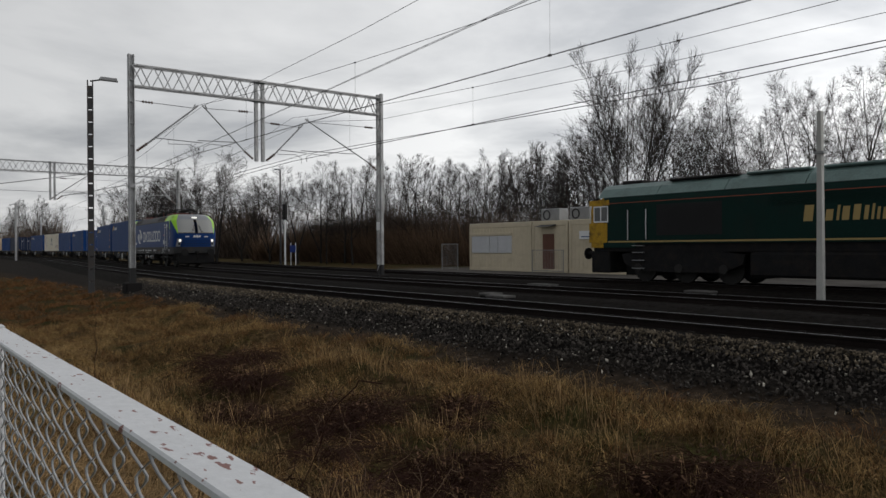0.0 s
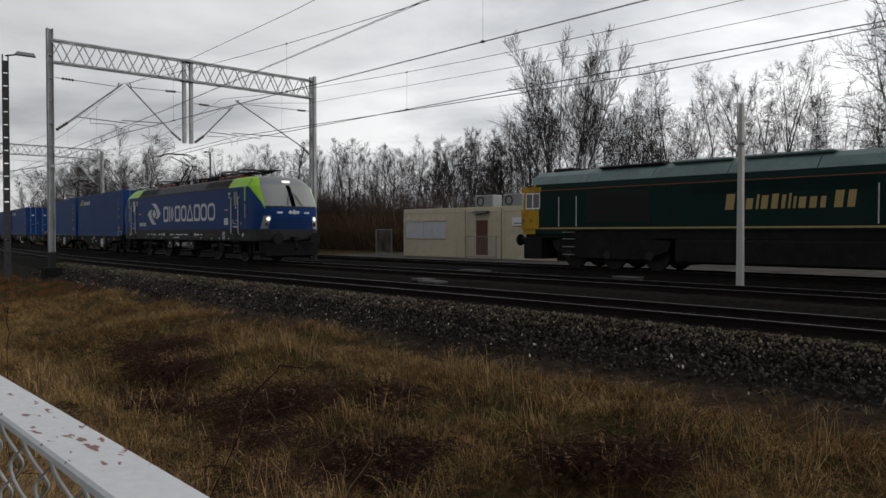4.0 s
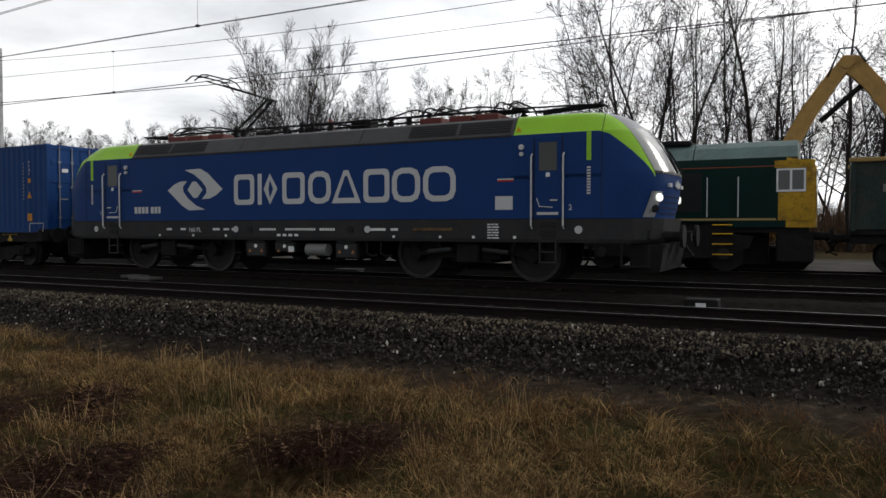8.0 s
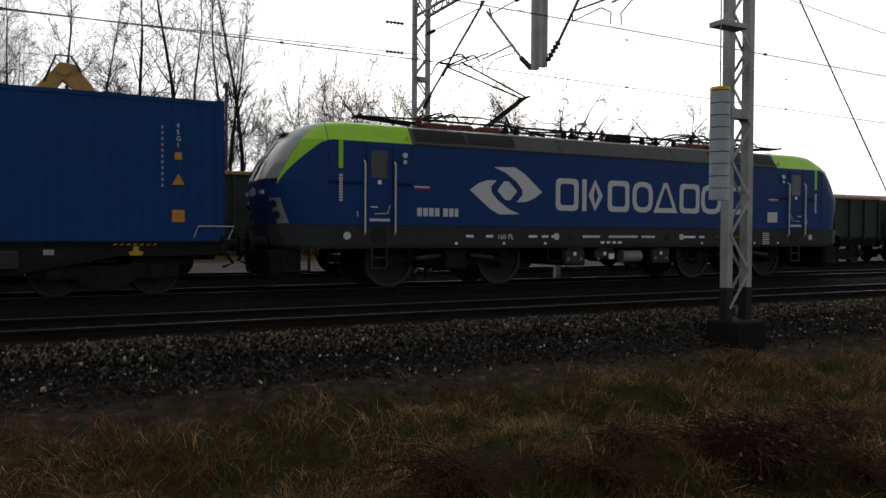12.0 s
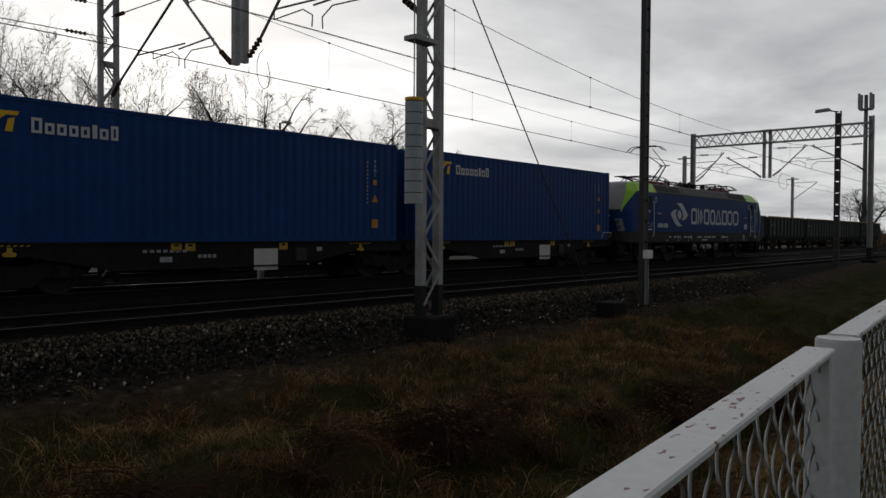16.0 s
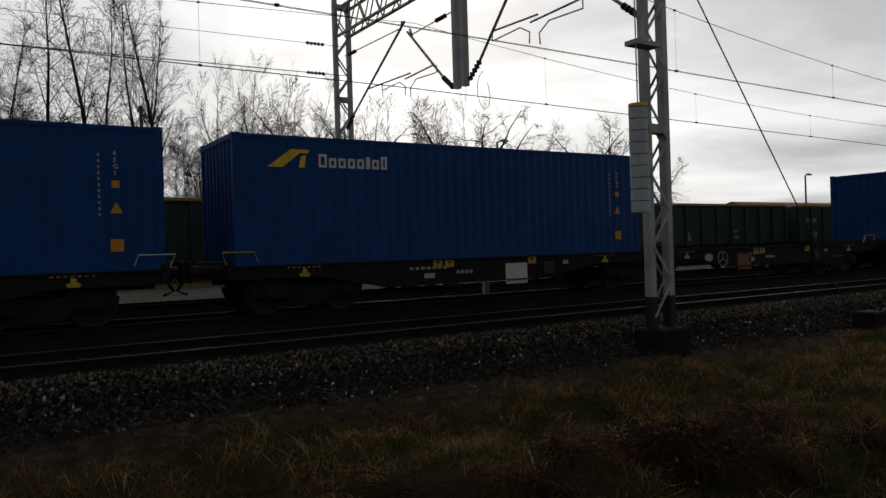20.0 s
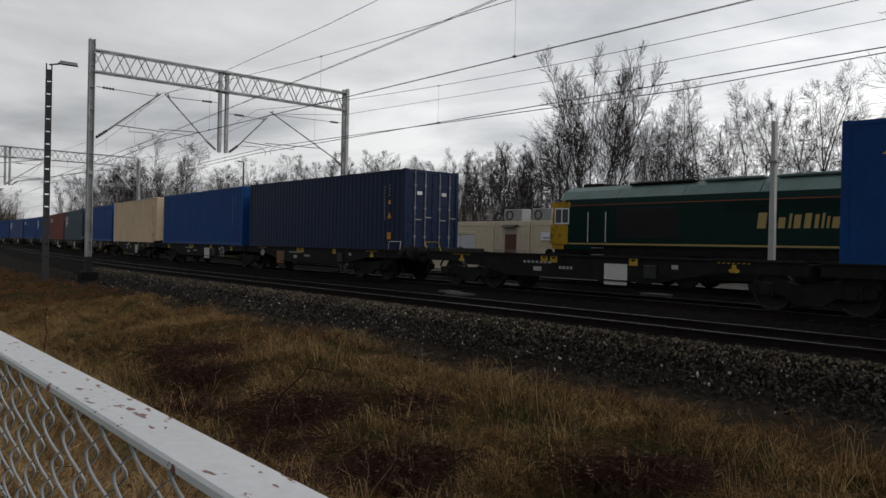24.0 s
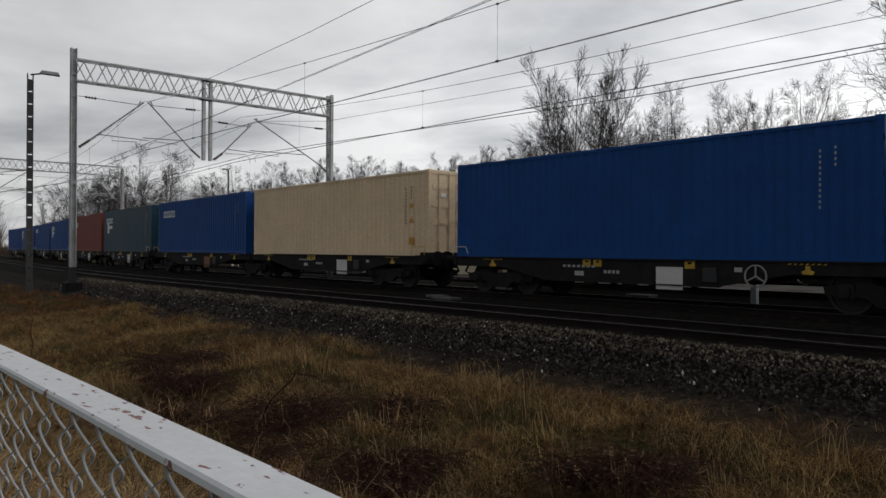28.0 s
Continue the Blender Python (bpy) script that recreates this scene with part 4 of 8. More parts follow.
def cab_end(lo, s):
    """One rounded cab: blue shell, lime band sweeping down the corner, wrap-round windscreen, silver cowl."""
    corner = 44.0
    for e in (-1, 1):
        low = [1.44, 1.6, 1.75, 1.9, 2.1, 2.3]
        rows = [cab_side(z, 6.0, 8.0, 2) + [cab_point(z, th) for th in (3, 10, 18, 26, 34, 42, 50, 58, 66, 74, 82, 90)] for z in low + [2.385]]
        part("cab_shell", turned(sheet(rows), s, e), BLUE, lo, "glossy dark blue rounded cab", smooth=True)
        mids = [2.3, 2.4, 2.5, 2.6, 2.7, 2.8, 2.9, 3.0, 3.1, 3.2, 3.27]
        edge = lambda z: np.interp(z, [q[0] for q in BAND_EDGE], [q[1] for q in BAND_EDGE])
        part("cab_side", turned(sheet([cab_side(z, 6.0, edge(z), 10) for z in mids]), s, e), BLUE, lo, "blue cab side under the lime band", smooth=True)
        band = []
        for z in mids:
            x1 = cab_point(z, corner)[0]
            band.append(cab_side(z, min(edge(z), x1 - 0.01), x1, 8))
        part("cab_band", turned(sheet(band), s, e), GREEN, lo, "lime green corner band", smooth=True)
        tops = [3.27, 3.33, 3.42, 3.5, 3.58, 3.65, 3.7, 3.72]
        roof = [cab_side(z, 6.0, cab_point(z, 2)[0], 6) + [cab_point(z, th) for th in (10, 20, 30, 37, corner)] for z in tops]
        part("cab_roof", turned(sheet(roof), s, e), GREEN, lo, "lime green cab roof edge", smooth=True)
        seam_x = 7.98
        part("roof_seam", turned(Shape().path([(seam_x, half_width(z) + 0.002, z) for z in (1.46, 2.4, 3.26, 3.33, 3.5, 3.66)], 0.007, 4), s, e), GREY, lo)
        pane = [[cab_point(z, th, 0.012) for th in (corner, 50, 58, 66, 74, 82, 89)] for z in (2.4, 2.6, 2.8, 3.0, 3.2, 3.34)]
        # pale grey base colour stands in for bright reflections on the pane
        part("windscreen", turned(sheet(pane), s, e), glass("windscreen_reflection_grey", (0.26, 0.265, 0.26), 0.14), lo, "raked windscreen pane", smooth=True)
        sill = [[cab_point(z, th, 0.02) for th in (corner, 54, 66, 78, 90)] for z in (2.36, 2.42)]
        part("windscreen_sill", turned(sheet(sill), s, e), BLACK, lo)
        cowl = [[cab_point(z, th, 0.006) for th in (corner, 54, 66, 78, 90)] for z in (3.33, 3.42, 3.5, 3.58, 3.65, 3.7, 3.72)]
        part("cowl", turned(sheet(cowl), s, e), mat("silver_grey_cowl", (0.2, 0.21, 0.23), 0.35, 0.1, 0.05), lo, "silver-grey cowl above the windscreen", smooth=True)
        house = [[cab_point(z, th + (z - 1.5) * 10, 0.02) for th in (36, 42, 48, 54)] for z in (1.46, 1.6, 1.8, 2.0)]
        hl = part("headlamp_housing", turned(sheet(house), s, e), mat("lamp_housing", (0.3, 0.31, 0.32), 0.3, 0.3), lo, "moulded headlamp cluster")
        for z, r in ((1.87, 0.085), (1.64, 0.08)):
            c = Vector(cab_point(z, 49 + (z - 1.5) * 10, 0.03))
            part("lens", turned(Shape().tube(c, c + Vector((0.03, 0.02, 0)), r, 14), s, e), LAMP_ON if s > 0 and z > 1.7 else GLASS, hl, "lit headlamp" if s > 0 and z > 1.7 else "")
        for k in range(4):
            groove = [[cab_point(1.53 + k * 0.115 + dz, th, 0.008) for th in (60, 68, 76, 84, 90)] for dz in (0, 0.025)]
            part("front_groove", turned(sheet(groove), s, e), BLACK, lo)
        part("coupling_box", turned(Shape().box(8.35, 8.95, 1.2, 1.3, 1.0, 1.2, 0.02), s, e), BLACK, lo)
    # flat top between the two roof edges
    t_ = [(6.0, half_width(3.72)), (6.9, half_width(3.72))] + [cab_point(3.72, th)[:2] for th in (10, 20, 30, 44, 60, 75, 90)]
    lid = t_ + [(x, -y) for x, y in reversed(t_[:-1])]
    part("roof_lid", Shape().prism([(s * x, y) for x, y in lid], 3.69, 3.722, "z"), ROOF_GREY, lo, "grey top of the cab roof")
    for yy in (-0.1, 0.1):
        part("wiper", Shape().tube((s * 9.3, yy * 3.4, 2.44), (s * 8.99, yy, 2.98), 0.014, 5).tube((s * 9.3, yy * 3.4 + 0.06, 2.44), (s * 9.03, yy + 0.09, 2.93), 0.01, 5), BLACK, lo, "black windscreen wiper")
    part("top_lamp", Shape().box(min(s * 8.42, s * 8.62), max(s * 8.42, s * 8.62), -0.17, 0.17, 3.43, 3.53, 0.03), LAMP_ON if s > 0 else GREY, lo, "high lamp above the windscreen")
    em_ = Shape()
    for dy, h0 in ((-0.16, 0.12), (0.02, 0.16), (0.18, 0.1)):
        em_.prism([(dy - 0.09, 2.12), (dy + 0.05, 2.12 - h0 * 0.4), (dy + 0.1, 2.2), (dy - 0.02, 2.12 + h0)], min(s * 9.235, s * 9.26), max(s * 9.235, s * 9.26), "x")
    part("front_emblem", em_, SILVER, lo, "small silver front emblem")
    for y0 in (-0.75, 0.52):
        part("number_bar", Shape().box(min(s * 9.16, s * 9.232), max(s * 9.16, s * 9.232), y0, y0 + 0.24, 2.1, 2.18), SILVER, lo)


def vectron():
    lo = thing("electric_locomotive", "dark blue electric locomotive with lime green cab bands and silver markings", "locomotive")
    W = HALF_W
    # skirt and underframe
    part("underframe", Shape().loft([plan_ring(9.0, W - 0.05, 0.9, 0.92), plan_ring(9.1, W - 0.03, 0.95, 1.0), plan_ring(9.16, W - 0.012, 1.1, 1.435)]), GREY, lo, "dark grey lower body band")
    part("body", Shape().box(-6.0, 6.0, -W, W, 1.44, 3.26), BLUE, lo, "glossy dark blue body shell")
    # grey machine-room roof with sloped shoulders, in three removable lids
    rp = ((-W + 0.012, 3.265), (-1.44, 3.33), (-1.22, 3.66), (-1.08, 3.715), (1.08, 3.715), (1.22, 3.66), (1.44, 3.33), (W - 0.012, 3.265))
    for xa, xb in ((-5.99, -1.9), (-1.88, 1.92), (1.94, 5.99)):
        part("roof", Shape().prism(rp, xa, xb, "x"), ROOF_GREY, lo, "grey roof lid with sloped shoulders")
    for s in (-1, 1):
        cab_end(lo, s)
        for e in (-1, 1):
            y0, y1 = (-W - 0.006, -W + 0.01) if e < 0 else (W - 0.01, W + 0.006)
            part("green_stroke", Shape().box(min(s * 7.65, s * 7.75), max(s * 7.65, s * 7.75), y0, y1, 2.66, 3.26), GREEN, lo)
            part("warning_mark", Shape().prism([(s * 6.1 - 0.07, 3.35), (s * 6.1 + 0.07, 3.35), (s * 6.1, 3.46)], e * 1.41 - 0.02, e * 1.41 + 0.02, "y"), YELLOW, lo)
        bb = Shape().prism([(s * 8.5, 0.25), (s * 9.12, 0.33), (s * 9.2, 0.9), (s * 8.5, 0.9)], -1.2, 1.2, "y")
        part("obstacle_guard", bb, DARK, lo, "dark grey obstacle deflector")
        buffers(lo, s * 9.55, s, 1.06, 0.4)
        # cab door with rails, window and steps, both sides
        for e in (-1, 1):
            yo = e * (W + 0.008)
            door = Shape().box(min(s * 6.5, s * 7.1), max(s * 6.5, s * 7.1), min(yo, e * (W - 0.02)), max(yo, e * (W - 0.02)), 1.46, 3.2, 0.01)
            dr = part("cab_door", door, BLUE, lo, "blue cab side door")
            part("door_gap", Shape().box(min(s * 6.47, s * 6.49), max(s * 6.47, s * 6.49), min(e * W, e * (W + 0.003)), max(e * W, e * (W + 0.003)), 1.46, 3.2).box(min(s * 7.11, s * 7.13), max(s * 7.11, s * 7.13), min(e * W, e * (W + 0.003)), max(e * W, e * (W + 0.003)), 1.46, 3.2), BLACK, dr)
            part("door_window", Shape().box(min(s * 6.59, s * 7.01), max(s * 6.59, s * 7.01), min(yo + e * 0.004, yo - e * 0.02), max(yo + e * 0.004, yo - e * 0.02), 2.46, 3.09, 0.03), glass("door_glass", (0.03, 0.035, 0.035)), dr)
            part("lock_plate", Shape().box(s * 6.8 - 0.045, s * 6.8 + 0.045, min(yo, yo + e * 0.004), max(yo, yo + e * 0.004), 2.34, 2.43), WHITE, dr)
            part("side_lamp", Shape().wheel((s * 6.2, e * (W + 0.03), 3.0), 0.06, 0.06, 12).wheel((s * 6.2, e * (W + 0.03), 2.85), 0.045, 0.05, 10), SILVER, lo, "small round side lamps")
            for xx in (6.44, 7.16):
                part("grab_rail", Shape().path([(s * xx, e * (W + 0.002), 1.22), (s * xx, yo + e * 0.06, 1.28), (s * xx, yo + e * 0.06, 2.78), (s * xx, e * (W + 0.002), 2.84)], 0.022, 6), SILVER, dr, "pale grab rail")
            st = Shape().path([(s * 6.56, yo + e * 0.03, 1.88), (s * 6.62, yo + e * 0.03, 1.7), (s * 6.92, yo + e * 0.03, 1.68)], 0.012, 5)
            st.box(min(s * 6.86, s * 7.02), max(s * 6.86, s * 7.02), min(yo, yo + e * 0.03), max(yo, yo + e * 0.03), 1.82, 1.85)
            st.box(min(s * 6.56, s * 7.04), max(s * 6.56, s * 7.04), min(yo, yo + e * 0.02), max(yo, yo + e * 0.02), 1.52, 1.58)
            part("door_fittings", st, SILVER, dr)
            recess = Shape()
            for zz in (1.06, 1.24):
                recess.box(min(s * 6.63, s * 6.97), max(s * 6.63, s * 6.97), min(e * (W - 0.05), e * (W - 0.002)), max(e * (W - 0.05), e * (W - 0.002)), zz, zz + 0.13)
            part("step_recess", recess, BLACK, dr)
            ladder = Shape()
            for zz in (0.47, 0.7, 0.93):
                ladder.box(min(s * 6.62, s * 6.98), max(s * 6.62, s * 6.98), min(yo - e * 0.2, yo), max(yo - e * 0.2, yo), zz, zz + 0.03)
            for xx in (6.62, 6.98):
                ladder.box(s * xx - 0.017, s * xx + 0.017, min(yo - e * 0.03, yo), max(yo - e * 0.03, yo), 0.47, 1.0)
            part("steps", ladder, GREY, lo, "grey steel steps below the cab door")
        bogie(lo, s * 4.78, 0.625, 3.0, heavy=True)
    # side markings, on both sides
    for e in (-1, 1):
        m = Shape()
        y = -W - 0.003 if e < 0 else W + 0.007
        fx = 1 if e < 0 else -1
        y = y if e < 0 else y - 0.0
        flip = lambda sh: sh if fx > 0 else Shape().add([(-a, b, c_) for a, b, c_ in sh.v], sh.f)
        for x, w, kind_ in ((-2.06, 0.7, 0), (-1.24, 0.66, 1), (-0.42, 0.72, 0), (0.41, 0.7, 2), (1.14, 0.86, 3), (2.08, 0.74, 0), (2.89, 0.77, 2), (3.74, 0.85, 4)):
            bl_ = Shape()
            t_ = 0.135
            if kind_ == 3:
                ring_pts(bl_, [(x, 1.85), (x + w * 0.42, 2.66), (x + w * 0.58, 2.66), (x + w, 1.85)], [(x + 0.17, 1.98), (x + w * 0.46, 2.52), (x + w * 0.54, 2.52), (x + w - 0.17, 1.98)], y)
            elif kind_ == 1:
                bl_.box(x, x + t_, y - 0.004, y, 1.85, 2.66)
                ring_pts(bl_, [(x + 0.2, 2.255), (x + w * 0.62, 2.66), (x + w, 2.255), (x + w * 0.62, 1.85)], [(x + 0.36, 2.255), (x + w * 0.62, 2.5), (x + w - 0.14, 2.255), (x + w * 0.62, 2.01)], y)
            else:
                c = 0.24 if kind_ in (2, 4) else 0.12
                rnd = lambda x0, x1, z0, z1, c_: [(x0 + c_, z0), (x0 + c_ * 0.3, z0 + c_ * 0.3), (x0, z0 + c_), (x0, z1 - c_), (x0 + c_ * 0.3, z1 - c_ * 0.3), (x0 + c_, z1), (x1 - c_, z1), (x1 - c_ * 0.3, z1 - c_ * 0.3), (x1, z1 - c_), (x1, z0 + c_), (x1 - c_ * 0.3, z0 + c_ * 0.3), (x1 - c_, z0)]
                ring_pts(bl_, rnd(x, x + w, 1.85, 2.66, c), rnd(x + t_, x + w - t_, 1.85 + t_, 2.66 - t_, c * 0.6), y)
            part("brand_block", flip(bl_), SILVER, lo, "silver open block")
        # emblem: two pointed swooshes round a diamond
        em = ([(-4.52, 2.29), (-4.28, 2.45), (-4.05, 2.53), (-3.78, 2.54), (-3.94, 2.38), (-3.92, 2.24), (-3.75, 2.06), (-3.45, 1.86), (-3.12, 1.74), (-3.7, 1.72), (-3.98, 1.86)],
              [(-2.47, 2.29), (-2.71, 2.13), (-2.94, 2.04), (-3.22, 2.03), (-3.05, 2.2), (-3.06, 2.34), (-3.22, 2.52), (-3.52, 2.72), (-3.86, 2.85), (-3.28, 2.87), (-3.0, 2.73)],
              [(-3.76, 2.29), (-3.58, 2.52), (-3.44, 2.52), (-3.2, 2.29), (-3.4, 2.07), (-3.54, 2.07)])
        for pts in em:
            part("emblem", flip(Shape().prism(pts, y - 0.004, y, "y")), SILVER, lo, "silver emblem piece")
        for x0, z0, ws_, hh in ((-5.88, 1.65, [0.115, 0.115, 0.115, 0.115, -0.03, 0.115, 0.115, 0.09], 0.19), (5.57, 1.64, [0.42], 0.3), (-5.96, 2.3, [0.39], 0.03), (5.62, 2.3, [0.39], 0.03)):
            xx = x0
            for w_ in ws_:
                if w_ > 0:
                    part("number_bar" if len(ws_) > 1 else "notice_plate", flip(Shape().box(xx, xx + w_, y - 0.003, y, z0, z0 + hh)), SILVER, lo)
                xx += abs(w_) + 0.035
        for x0 in (-5.96, 5.62):
            part("red_line", flip(Shape().box(x0, x0 + 0.39, y - 0.003, y, 2.262, 2.298)), mat("signal_red", (0.4, 0.02, 0.02), 0.5), lo)
        for x0 in (-7.74, 7.66):
            col = Shape()
            for k in range(10):
                col.box(x0, x0 + 0.08, y - 0.003, y, 1.95 + k * 0.06, 1.99 + k * 0.06)
            tagged(part("upright_writing", flip(col), SILVER, lo), kind="stuff")
        # lower band: small white writing, fillers, caps
        low = Shape()
        yl = e * (W - 0.012)
        for x0, ws_ in ((-2.85, [0.25, -0.1, 0.2, -0.05, 0.2]), (-1.2, [0.06] * 7), (-0.35, [0.05] * 14), (0.75, [0.06] * 6), (2.2, [0.5, -0.1, 0.2]), (-4.6, [0.2, -0.3, 0.2]), (3.9, [0.05, 0.05])):
            bars(low, x0, 1.17, ws_, 0.06, yl if e < 0 else yl + 0.003, 0.02)
        for k in range(4):
            low.box(-0.62 + k * 0.19, -0.5 + k * 0.19, min(yl, yl - 0.003 * -e), max(yl, yl + 0.003 * e) + 0.0005, 1.02, 1.08)
        low.v = [(fx * a, b, c) for a, b, c in low.v]
        tagged(part("small_marking", low, WHITE, lo, "small white technical markings"), kind="stuff")
        if e < 0:
            label_text("rating_text", "160 PL", 0.17, WHITE, lo, pose(-3.75, yl - 0.004, 1.13, 90, 0, 0))
            label_text("cab_number", "1", 0.17, WHITE, lo, pose(-7.36, y - 0.001, 1.62, 90, 0, 0))
            label_text("cab_number", "2", 0.17, WHITE, lo, pose(7.26, y - 0.001, 1.62, 90, 0, 0))
        for xx in (-7.55, -2.02, 2.18, 7.48):
            part("filler_cap", Shape().wheel((xx, e * (W - 0.008), 1.2), 0.085, 0.02, 14), SILVER, lo)
        for xx in (-1.54, 1.68):
            part("vent_hole", Shape().wheel((xx, e * (W - 0.008), 1.2), 0.09, 0.02, 14), BLACK, lo)
        for xa, xb in ((-5.9, -4.58), (-4.5, -3.2), (3.3, 4.55), (4.63, 5.9)):
            g = Shape()
            for k in range(5):
                f = k / 5
                yy = 1.43 - 0.21 * f
                zz = 3.36 + 0.29 * f
                g.add([(xa, e * (yy + 0.012), zz), (xb, e * (yy + 0.012), zz), (xb, e * (yy - 0.025), zz + 0.045), (xa, e * (yy - 0.025), zz + 0.045)], [(0, 1, 2, 3)])
            part("roof_louvre", g, BLACK, lo, "black louvre in the roof shoulder")
        seam = Shape().box(-5.95, 5.95, min(e * W, e * (W + 0.012)), max(e * W, e * (W + 0.012)), 3.24, 3.285)
        part("rain_strip", seam, GREY, lo)
    # equipment below the floor
    for x0, x1, z0 in ((-1.74, -1.05, 0.46), (-0.78, -0.08, 0.6), (1.16, 1.85, 0.46)):
        eb = part("equipment_box", Shape().box(x0, x1, -1.40, 1.40, z0, 0.88, 0.03), DARK, lo, "grey equipment case under the floor")
        for e in (-1, 1):
            part("case_lid", Shape().box(x0 + 0.05, x1 - 0.05, min(e * 1.40, e * 1.412), max(e * 1.40, e * 1.412), z0 + 0.05, 0.84, 0.004), GREY, eb)
            part("round_label", Shape().wheel(((x0 + x1) / 2, e * 1.414, 0.76), 0.05, 0.006, 12), WHITE, eb)
            for k in (-0.2, 0.2):
                xm_ = (x0 + x1) / 2 + k
                part("warning_mark", Shape().prism([(xm_ - 0.05, 0.6), (xm_ + 0.05, 0.6), (xm_, 0.69)], min(e * 1.412, e * 1.416), max(e * 1.412, e * 1.416), "y"), mat("faded_orange_mark", (0.35, 0.15, 0.05), 0.6), eb)
        part("hanger", Shape().path([(x0 + 0.1, -1.42, 0.95), (x0 + 0.1, -1.42, 0.88), (x1 - 0.1, -1.42, 0.88), (x1 - 0.1, -1.42, 0.95)], 0.02, 6), GREY, eb)
    part("square_label", Shape().box(-0.3, -0.12, -1.418, -1.412, 0.62, 0.76), WHITE, lo)
    for e in (-1, 1):
        part("air_tank", Shape().tube((0.22, e * 1.25, 0.68), (0.86, e * 1.25, 0.68), 0.16, 14), mat("grey_tank", (0.2, 0.2, 0.2), 0.5), lo, "round grey air tank")
        for x in (-2.2, -1.75, 2.1, 2.5):
            part("pipe", Shape().path([(x, e * 1.36, 0.95), (x, e * 1.38, 0.62), (x + 0.14, e * 1.38, 0.55), (x + 0.3, e * 1.36, 0.58)], 0.025, 6), DARK, lo)
    for s in (-1, 1):
        for e in (-1, 1):
            for k in (-1, 1):
                cx = s * 4.78 + k * 0.4
                part("damper", Shape().tube((cx, e * 1.28, 0.74), (cx + k * 0.62, e * 1.28, 0.68), 0.055, 8), GREY, lo, "grey hydraulic damper")
            part("sand_box", Shape().box(s * 4.78 - 0.28, s * 4.78 + 0.28, min(e * 1.12, e * 1.3), max(e * 1.12, e * 1.3), 0.42, 0.9, 0.04), DARK, lo)
            part("sand_pipe", Shape().path([(s * 7.0, e * 1.1, 0.8), (s * 6.95, e * 1.0, 0.4), (s * 6.8, e * 0.8, 0.15)], 0.025, 6), DARK, lo)
        for e in (-1, 1):
            part("foot_step", Shape().box(min(s * 8.35, s * 8.95), max(s * 8.35, s * 8.95), min(e * 1.2, e * 1.42), max(e * 1.2, e * 1.42), 0.42, 0.46).box(min(s * 8.35, s * 8.4), max(s * 8.35, s * 8.4), min(e * 1.36, e * 1.42), max(e * 1.36, e * 1.42), 0.46, 0.9).box(min(s * 8.9, s * 8.95), max(s * 8.9, s * 8.95), min(e * 1.36, e * 1.42), max(e * 1.36, e * 1.42), 0.46, 0.9), DARK, lo)
    # small print and wear on the skirt, steps below the cab doors
    part("rust_strip", Shape().box(3.46, 4.5, -W - 0.002, -W + 0.01, 1.17, 1.24), mat("rusty_print", (0.11, 0.07, 0.035), 0.8, 0, 0.4, 4, 20), lo, "worn brown painted strip")
    pr = Shape()
    for i in range(6):
        bars(pr, 5.38, 1.3 - i * 0.06, [0.1, 0.16] if i % 2 else [0.07, 0.07, 0.08], 0.03, -W - 0.002)
    for i, x in enumerate((2.9, 4.15, 5.0, 6.0, -2.4, -3.6, -4.9)):
        pr.box(x, x + 0.07, -W - 0.005, -W - 0.001, 1.0, 1.06)
    tagged(part("small_print", pr, WHITE, lo, "small white lines of print"), kind="stuff")
    # roof gear and pantographs
    gear = Shape()
    for x in (-2.6, -1.1, 0.4, 1.6, 2.8):
        gear.tube((x, -0.5, 3.73), (x, -0.5, 4.0), 0.07, 8)
        gear.tube((x, 0.5, 3.73), (x, 0.5, 4.0), 0.07, 8)
    gear.tube((-5.2, -0.5, 4.0), (5.2, -0.5, 4.0), 0.03, 6)
    gear.tube((-3.0, 0.5, 4.02), (3.2, 0.5, 4.02), 0.03, 6)
    gear.box(0.9, 1.4, -0.3, 0.3, 3.73, 4.08, 0.03)
    part("roof_conductor", gear, DARK, lo, "roof busbars on insulators")
    for x, y, h in ((-5.4, -0.55, 0.3), (-4.6, 0.5, 0.28), (-2.9, -0.45, 0.34), (-1.6, 0.3, 0.3), (-0.7, -0.3, 0.36), (-0.2, -0.5, 0.3), (0.3, -0.35, 0.38), (0.55, 0.4, 0.3), (2.2, -0.4, 0.3), (3.4, -0.55, 0.32), (4.7, -0.5, 0.28), (5.5, 0.45, 0.3)):
        ins = Shape()
        for q in range(4):
            ins.tube((x, y, 3.74 + h * q / 4), (x, y, 3.74 + h * (q + 0.55) / 4), 0.085, 10)
        ins.tube((x, y, 3.72), (x, y, 3.76 + h), 0.045, 8)
        part("roof_insulator", ins, RED_BOX if int(x * 10) % 3 == 0 else DARK, lo, "ribbed roof insulator")
    for xa, xb, y, sag in ((-5.3, -2.9, -0.6, 0.12), (-2.8, -0.7, -0.5, -0.1), (0.4, 2.3, -0.4, -0.12), (2.3, 3.5, -0.55, 0.14), (3.5, 5.4, -0.5, 0.1), (-1.5, 0.5, 0.35, 0.1)):
        pts_ = [(xa + (xb - xa) * k / 6, y + 0.1 * math.sin(k), 4.02 + sag * math.sin(math.pi * k / 6)) for k in range(7)]
        part("roof_cable", Shape().path(pts_, 0.022, 5), BLACK, lo)
